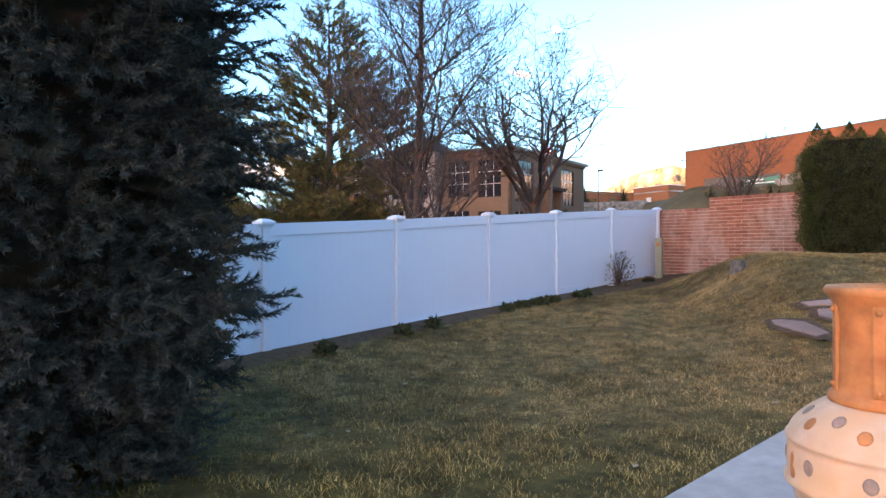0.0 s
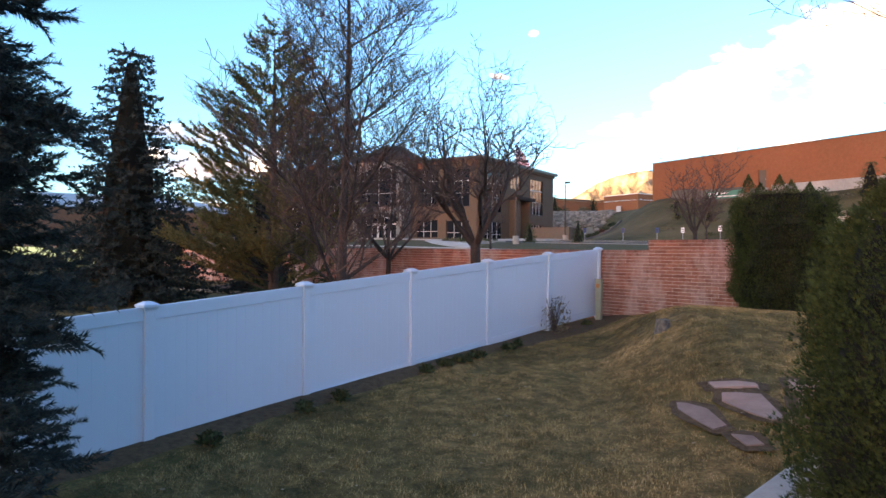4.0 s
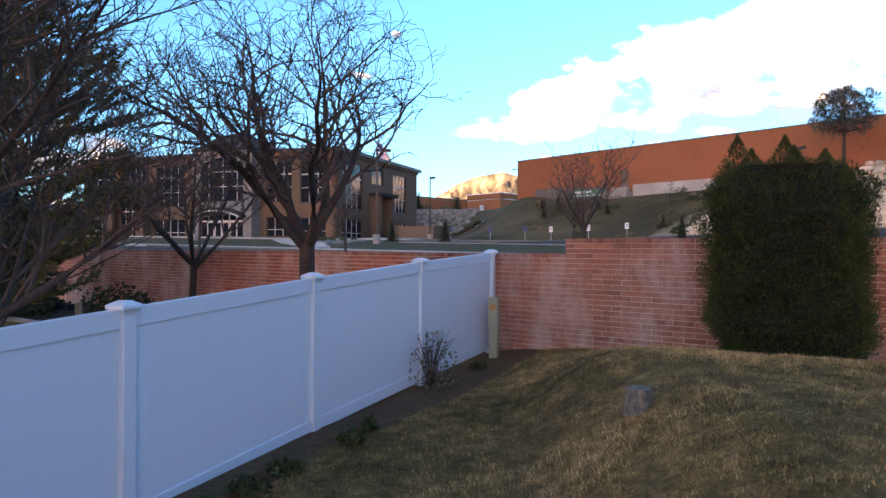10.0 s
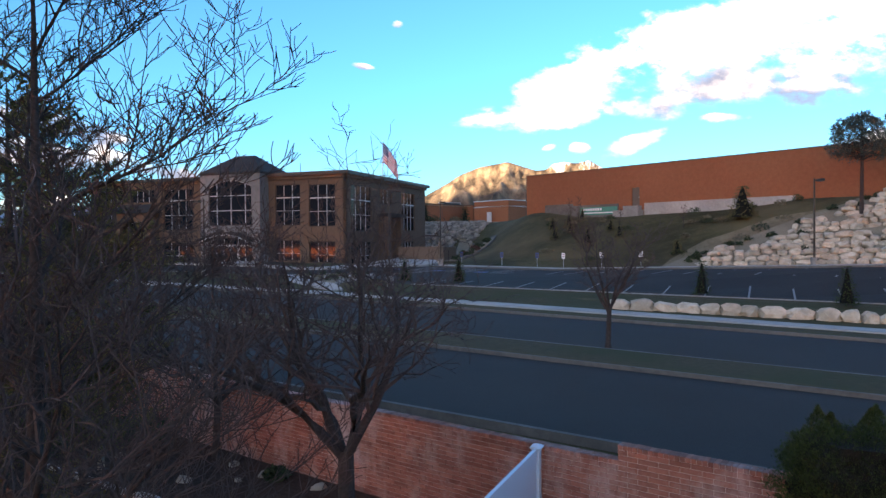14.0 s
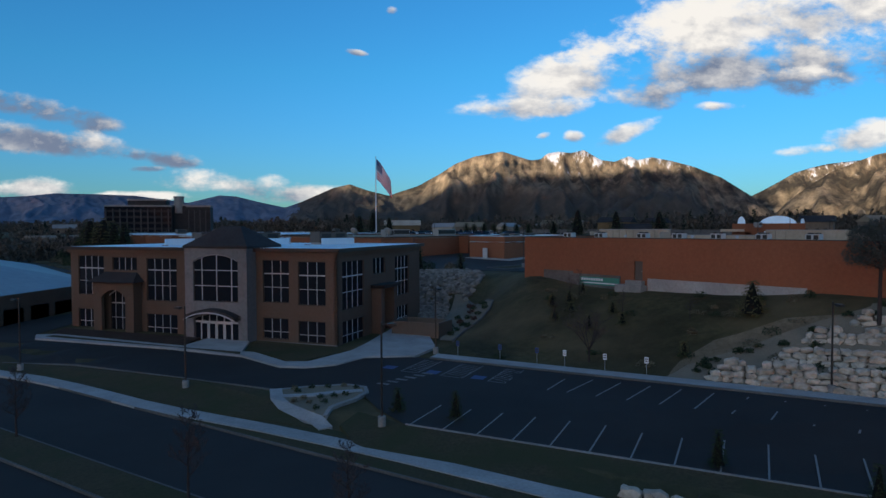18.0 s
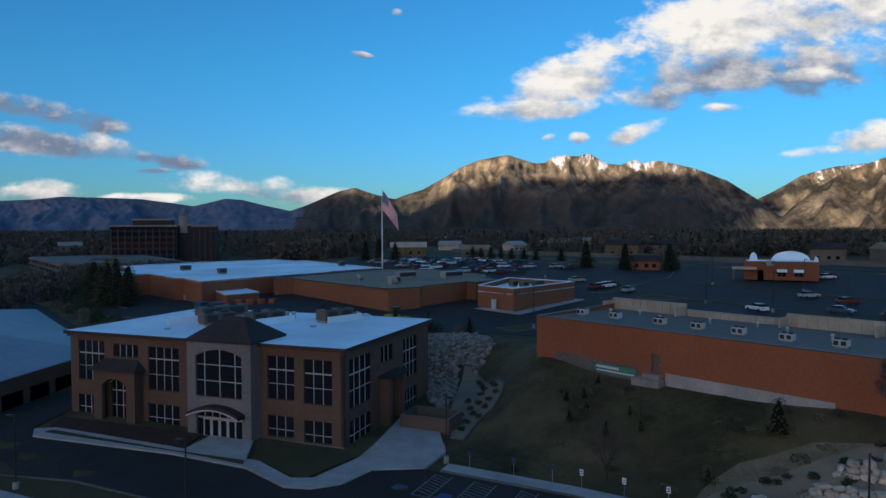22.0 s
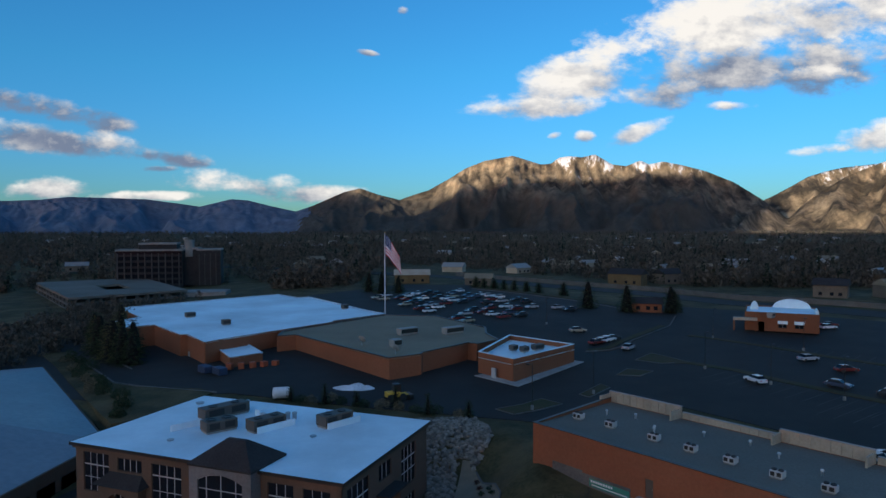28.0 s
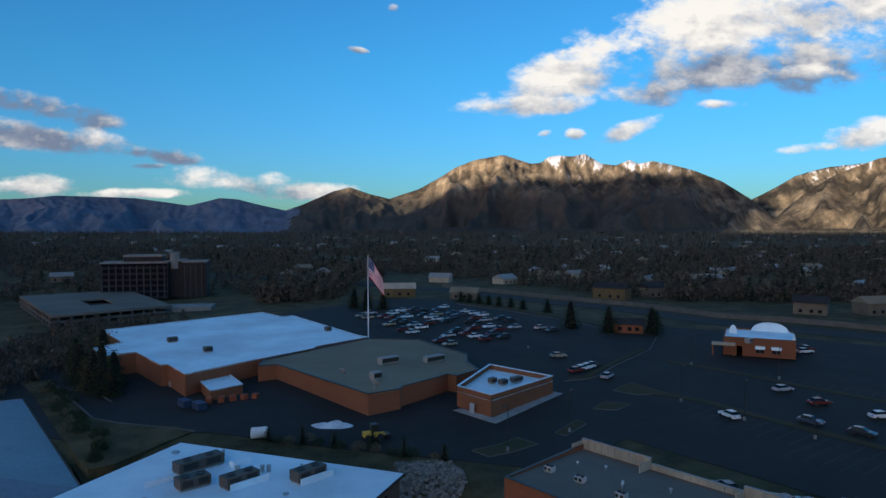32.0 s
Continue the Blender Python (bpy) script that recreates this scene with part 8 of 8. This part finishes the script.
for lv in range(3):
    for a0, a1, b0, b1 in ((0, 0.42, 0, 1), (0.72, 1, 0, 1), (0.42, 0.72, 0, 0.4), (0.42, 0.72, 0.62, 1)):
        part("deck_slab", prism([deck_point(a0, b0), deck_point(a1, b0), deck_point(a1, b1), deck_point(a0, b1)], lambda x, y: 0.0, 3.4 + lv * 2.3 - 0.9, 3.4 + lv * 2.3), M_ROOFGREY if lv == 2 else M_DECK, deck)
for i in range(4):
    p, q = Vector(GP[i]), Vector(GP[(i + 1) % 4])
    for k in range(10):
        c = p.lerp(q, (k + 0.5) / 10)
        c = c.lerp(Vector((-181, 288)), 0.02)
        part("column", boxes((c.x - 0.4, c.x + 0.4, c.y - 0.4, c.y + 0.4, 1, 7.9)), M_DECK, deck)
on_roof("annex", "low flat brown annex beside the parking deck", "building", -138, 283, 2.0, boxes((-14, 14, -7, 7, 0, 4.6)), M_CONC_DARK, 15)
gabled_house(-46, 312, 10, 16, 8, 4, M_YELLOWSTUCCO, M_STUCCO, "low ochre shop building beyond the car park", "shop")
gabled_house(-14, 303, -8, 12, 7, 3.2, M_FARWALL, M_ROOFBROWN, "low tan shop beyond the car park", "shop")
gabled_house(52.4, 309.5, -30, 15, 8, 5, M_YELLOWSTUCCO, M_DARKROOF, "ochre building behind the boundary wall", "house")
for x, y, r, wm, rm in ((30, 392, -20, M_FARWALL, M_ROOFBROWN), (46, 398, 25, M_STUCCO, M_CONC_DARK), (72, 318, 30, M_FARWALL, M_DARKROOF), (118, 262, -30, M_FARWALL, M_DARKROOF), (140, 262, 15, M_FARWALL, M_ROOFBROWN), (156, 232, 10, M_FARWALL, M_DARKROOF)):
    gabled_house(x, y, r, 11, 8, 4.6, wm, rm, "tan house among trees beyond the boundary wall", "house")

# snow pile, loader and clutter behind the office
sn = bmesh.new()
bmesh.ops.create_grid(sn, x_segments=20, y_segments=12, size=1)
for v in sn.verts:
    r = max(0.0, 1 - (v.co.x ** 2 + v.co.y ** 2))
    v.co = Vector((v.co.x * 4.2, v.co.y * 1.9, 0.9 * r * (0.7 + 0.9 * noise.noise((v.co.x * 2.2, v.co.y * 2.2, 4)))))
o = mesh_object("snow_heap", sn, M_SNOWPILE, smooth_faces=True)
o.location = (-28.5, 121.0, retail_z(-28, 121) - 0.05)
tagged(o, "heap of old white snow on the asphalt", "snow pile")
ld = thing("wheel_loader", "yellow wheel loader parked behind the office", "loader", m=pose(-19.5, 114, retail_z(-19, 114), 0, 0, 30))
part("body", bevel(boxes((-1.8, 0.6, -0.8, 0.8, 0.7, 1.6)), 0.08), M_YELLOW, ld)
part("cab", bevel(boxes((-0.5, 0.7, -0.7, 0.7, 1.6, 2.9)), 0.06), M_DARKMETAL, ld)
part("bucket", bevel(boxes((2.0, 2.9, -1.1, 1.1, 0.2, 1.0)), 0.06), M_DARKMETAL, ld)
part("arm", boxes((0.6, 2.1, -0.6, -0.4, 0.9, 1.15), (0.6, 2.1, 0.4, 0.6, 0.9, 1.15)), M_YELLOW, ld)
for x in (-1.2, 1.0):
    for s in (-0.95, 0.95):
        w = part("wheel", lathe([(0.6, -0.2), (0.65, -0.15), (0.65, 0.15), (0.6, 0.2)], 16), M_TYRE, ld)
        w.matrix_local = pose(x, s, 0.65, 90, 0, 0)
tk = thing("water_tank", "white tank lying on the asphalt", "tank", m=pose(-39.5, 113.5, retail_z(-39, 113), 0, 0, 20))
o = part("drum", lathe([(0.2, 0), (0.9, 0.1), (1.0, 0.4), (1.0, 2.6), (0.9, 2.9), (0.2, 3.0)], 18), M_FLAGWHITE, tk, smooth_faces=True)
o.matrix_local = pose(-1.5, 0, 1.0, 0, 90, 0)
part("cradle", boxes((-1.2, 1.2, -0.6, 0.6, 0, 0.3)), M_DARKMETAL, tk)
for i in range(5):
    o = mesh_object("crate", bevel(boxes((-0.6, 0.6, -0.6, 0.6, 0, 1.3)), 0.05), M_DUMP)
    o.matrix_world = pose(-57.5 + 2.1 * i, 133.6 + 0.9 * i, retail_z(-55, 134), 0, 0, 20 * i)
    tagged(o, "red-orange crate stacked by the loading shed", "crate", "dock crates")
for i, (x, y) in enumerate([(-62, 132), (-58, 130)]):
    o = mesh_object("dumpster", bevel(boxes((-1.6, 1.6, -0.9, 0.9, 0.1, 1.5)), 0.06), M_NAVYBIN)
    o.matrix_world = pose(x, y, retail_z(x, y), 0, 0, -40)
    tagged(o, "dark blue steel dumpster at the loading dock", "dumpster")

# planting between the office, the drive and the metal hall
rng = random.Random(77)
for i in range(16):
    t = i / 15
    x, y = -38 + 31 * t + rng.uniform(-1, 1), 112.5 - 7.5 * t * t + rng.uniform(-1.2, 1.2)
    if i % 3:
        shrub("bank_shrub", x, y, ground_z(x, y) - 0.05, rng.uniform(1.8, 2.8), rng.uniform(1.0, 1.7), 900 + i, M_SHRUB if i % 2 else M_TWIGLEAF, "rounded dark shrub on the bank behind the office", 420, 0.2)
    else:
        conifer("young_evergreen", x, y, ground_z(x, y) - 0.05, rng.uniform(2.2, 3.4), 0.9, 900 + i, M_SHRUB, "small dark evergreen on the bank behind the office", rings=12, per=10, blade=(14, 0.9, 0.45, 0.04), gaps=0.05, skirt=0.05, core=0.5)
for i in range(15):
    t = i / 14
    x, y = -104 + 43 * t + rng.uniform(-2, 2), 148.0 - 43.5 * t + rng.uniform(-2, 2)
    shrub("bank_shrub", x, y, retail_z(x, y) + 0.15, rng.uniform(2.4, 4.0), rng.uniform(1.4, 2.8), 930 + i, M_SHRUB if i % 3 else M_TWIGLEAF, "large dark shrub on the grass bank by the drive", 520, 0.28)
for i in range(34):
    u, a = rng.uniform(3, 22), rng.uniform(6, 30)
    x, y = lot(u, a)
    if V2(x - LB_P.x, y - LB_P.y).dot(LB_V) > -1.5:
        continue
    shrub("bank_shrub", x, y, ground_z(x, y) - 0.1, rng.uniform(0.7, 1.7), rng.uniform(0.35, 0.8), 960 + i, M_TWIGLEAF if i % 3 else M_SHRUB, "low straggling brush on the grass bank", 160, 0.14)


# ---- valley woods, houses, mountains ----
def puffs(centres, widths, heights, count, rs, peak):
    """Leafless crowns: a haze of small thin triangles in each crown's volume."""
    n = len(centres)
    a, t, u = rs.random((n, count)) * 2 * np.pi, rs.random((n, count)) ** 0.5, rs.random((n, count))
    prof = (1 - u) ** 0.8 if peak else np.sqrt(np.clip(1 - (2 * u - 0.85) ** 2 * 0.75, 0, 1))
    r = widths[:, None] * t * prof
    c = np.stack([centres[:, 0:1] + r * np.cos(a), centres[:, 1:2] + r * np.sin(a), centres[:, 2:3] + heights[:, None] * u], -1)
    size = (widths * 0.34)[:, None, None, None]
    tri = c[:, :, None, :] + (rs.random((n, count, 3, 3)) - 0.5) * 2 * size * np.array([0.9, 0.9, 1.2])
    return tri.reshape(-1, 3)


def far_wood():
    rs = np.random.RandomState(12)
    rng = random.Random(12)
    near, far, fir = [], [], []
    while len(near) + len(far) < 12500:
        t = rng.random() ** 1.7
        y = 300 + 2500 * t
        x = rng.uniform(-0.86, 0.76) * (y + 120)
        if -75 < x < 100 and y < 385 - 1.1 * x or x >= 100 and y < 275 or -240 < x < -110 and 215 < y < 345:
            continue
        d = V2(x, y)
        if abs((d - V2(-31, 347)).dot(V2(0.7, 0.714))) < 9 and y < 420:
            continue
        if noise.noise((x * 0.006, y * 0.004, 2)) < -0.42 or x < -110 and y < 470 and rng.random() < 0.6:
            continue
        s = rng.uniform(0.6, 1.35) * (1 + 0.7 * t)
        row = (x, y, 8.2 if y > 420 else retail_z(x, y), 2.9 * s, 6.4 * s * rng.uniform(0.65, 1.2))
        (fir if rng.random() < 0.13 else near if y < 900 else far).append(row)
    for _ in range(260):
        x, y = rng.uniform(-150, -112), rng.uniform(135, 235)
        near.append((x, y, retail_z(x, y), 1.9, rng.uniform(3, 6)))
    near, far, fir = np.array(near), np.array(far), np.array(fir)
    woods = np.concatenate([puffs(near[:, :3], near[:, 3], near[:, 4], 70, rs, False), puffs(far[:, :3], far[:, 3], far[:, 4], 26, rs, False)])
    return woods, puffs(fir[:, :3], fir[:, 3] * 0.75, fir[:, 4] * 1.15, 45, rs, True)


woods, firs = far_wood()
tagged(from_arrays("far_woods", woods, np.arange(len(woods)).reshape(-1, 3), M_FARTREE), "brown leafless winter woods filling the valley", "woods", kind="stuff")
tagged(from_arrays("far_conifers", firs, np.arange(len(firs)).reshape(-1, 3), M_FARFIR), "dark conifers scattered through the winter woods", "woods", kind="stuff")
rng = random.Random(5)
house_protos = [gabled_house(60 + 60 * i, 430 - 40 * i, 20 * i, 12, 8, 3.4, M_FARWALL if i < 2 else M_STUCCO, (M_ROOFBROWN, M_CONC_DARK, M_HVAC)[i], "small pale house among winter trees") for i in range(3)]
for i in range(120):
    y = 380 + 1500 * rng.random() ** 1.4
    x = rng.uniform(-0.75, 0.68) * y
    if -250 < x < -110 and y < 380:
        continue
    copy_thing(house_protos[i % 3], pose(x, y, 8.0, 0, 0, rng.uniform(0, 180)))

RIDGE_Y = 3600.0
SKY_X = [-3600, -3200, -2897, -2689, -2517, -2280, -2045, -1846, -1731, -1551, -1453, -1324, -1180, -1084, -910, -816, -722, -598, -551, -443, -321, -245, -139, 12, 87, 161, 215, 250, 309, 374, 441, 529, 602, 674, 718, 790, 891, 1005, 1148, 1290, 1417, 1485, 1595, 1703, 1812, 1914, 2500, 3200]
SKY_Z = [190, 190, 185, 191, 206, 199, 189, 163, 146, 187, 180, 148, 117, 148, 221, 242, 208, 177, 195, 228, 294, 342, 383, 409, 384, 360, 365, 395, 403, 396, 411, 357, 347, 376, 355, 369, 348, 317, 258, 167, 68, 140, 218, 289, 331, 370, 470, 520]
BACK_X = [1325, 1525, 1558, 1625, 1726, 1825, 1925, 2024, 2123, 2313, 3000]
BACK_Z = [20, 128, 198, 230, 285, 344, 375, 398, 408, 430, 560]


def range_mesh(name, y0, ridge_y, x0, x1, nx, ny, crest_x, crest_z, mat, label, seed, carve=0.5):
    """A range as a height field: spurs run down from the crest, with gullies cut between them."""
    verts, faces = [], []
    depth = (ridge_y - y0) * 1.16
    for j in range(ny):
        y = y0 + depth * j / (ny - 1)
        f = (y - y0) / (ridge_y - y0)
        for i in range(nx):
            xr = x0 + (x1 - x0) * i / (nx - 1)
            env = float(np.interp(xr, crest_x, crest_z))
            warp = 0.5 * noise.noise((xr / 500, y / 420, seed)) + 0.22 * noise.noise((xr / 170, y / 190, seed + 2))
            big = 1 - abs(2 * noise.noise((xr / 300 + warp, y / 1500, seed + 5)))
            mid = 1 - abs(2 * noise.noise((xr / 105 + 1.6 * warp, y / 520, seed + 9)))
            fine = 1 - abs(2 * noise.noise((xr / 38 + 2 * warp, y / 150, seed + 13)))
            if f <= 1:
                bell = math.sin(math.pi * min(1.0, f ** 0.8 * 0.94))
                z = env * f ** 1.12
                z -= env * bell * (carve * (1 - big) + 0.3 * carve * (1 - mid)) + (0.05 * env + 6) * f * (1 - fine)
                z = max(z, 0.12 * env * f) * smooth(0.0, 0.08, f)
                z += 7 * f * noise.noise((xr / 22, y / 22, 0))
            else:
                z = env - (f - 1) * 900
            verts.append((xr * y / ridge_y, y, 6.0 + z))
    for j in range(ny - 1):
        for i in range(nx - 1):
            k = j * nx + i
            faces.append((k, k + 1, k + nx + 1, k + nx))
    return tagged(from_lists(name, verts, faces, mat, smooth_faces=True), label, "mountain", kind="structure")


range_mesh("mountain_range_behind", 3700, 4350, 1500, 3300, 150, 40, BACK_X, BACK_Z, M_MTN, "pale snow-streaked mountain range in the distance", 31.0, 0.3)
o = range_mesh("mountains", 2600, RIDGE_Y, -3700, 3300, 560, 104, SKY_X, SKY_Z, M_MTN, "rugged brown mountain range with snow on its crest", 3.7)
o.data.materials.append(M_HAZERANGE)
# left end of the range takes the haze-blue colour
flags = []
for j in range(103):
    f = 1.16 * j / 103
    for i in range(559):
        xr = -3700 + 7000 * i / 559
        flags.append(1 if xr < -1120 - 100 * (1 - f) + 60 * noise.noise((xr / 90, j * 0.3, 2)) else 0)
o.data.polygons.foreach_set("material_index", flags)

# unseen ridge added behind the viewer, its crest shaped to shade town and slopes
L_AXIS = V2(SUN_D.y, -SUN_D.x)
SH_X = [-3600, -1400, -1010, -900, -800, -690, -600, -420, -250, 0, 310, 600, 850, 1010, 1130, 1200, 1500, 2600]
SH_Z = [320, 300, 260, 235, 190, 60, 80, 190, 250, 285, 300, 325, 315, 290, 245, -70, -90, -100]
verts, faces = [], []
rows = []
UP = 4000.0
for i in range(160):
    xr = -5200 + 9400 * i / 159
    p = V2(xr, RIDGE_Y - 350)
    l, s = p.dot(L_AXIS), p.dot(SUN_D)
    h = float(np.interp(xr, SH_X, SH_Z)) + 34 * noise.noise((xr / 210, 3, 0)) + 22 * noise.noise((xr / 70, 8, 0))
    top = h + math.tan(SUN_EL) * (UP + s)
    c = L_AXIS * l - SUN_D * UP
    for back, z in ((1400, -30.0), (0, top), (-1400, -30.0)):
        q = c - SUN_D * back
        verts.append((q.x, q.y, z))
for i in range(159):
    k = i * 3
    faces += [(k, k + 1, k + 4, k + 3), (k + 1, k + 2, k + 5, k + 4)]
o = from_lists("western_mountains", verts, faces, M_MTN)
tagged(o, "unseen ridge added on the sunset side to shade the town", "mountain", kind="structure")
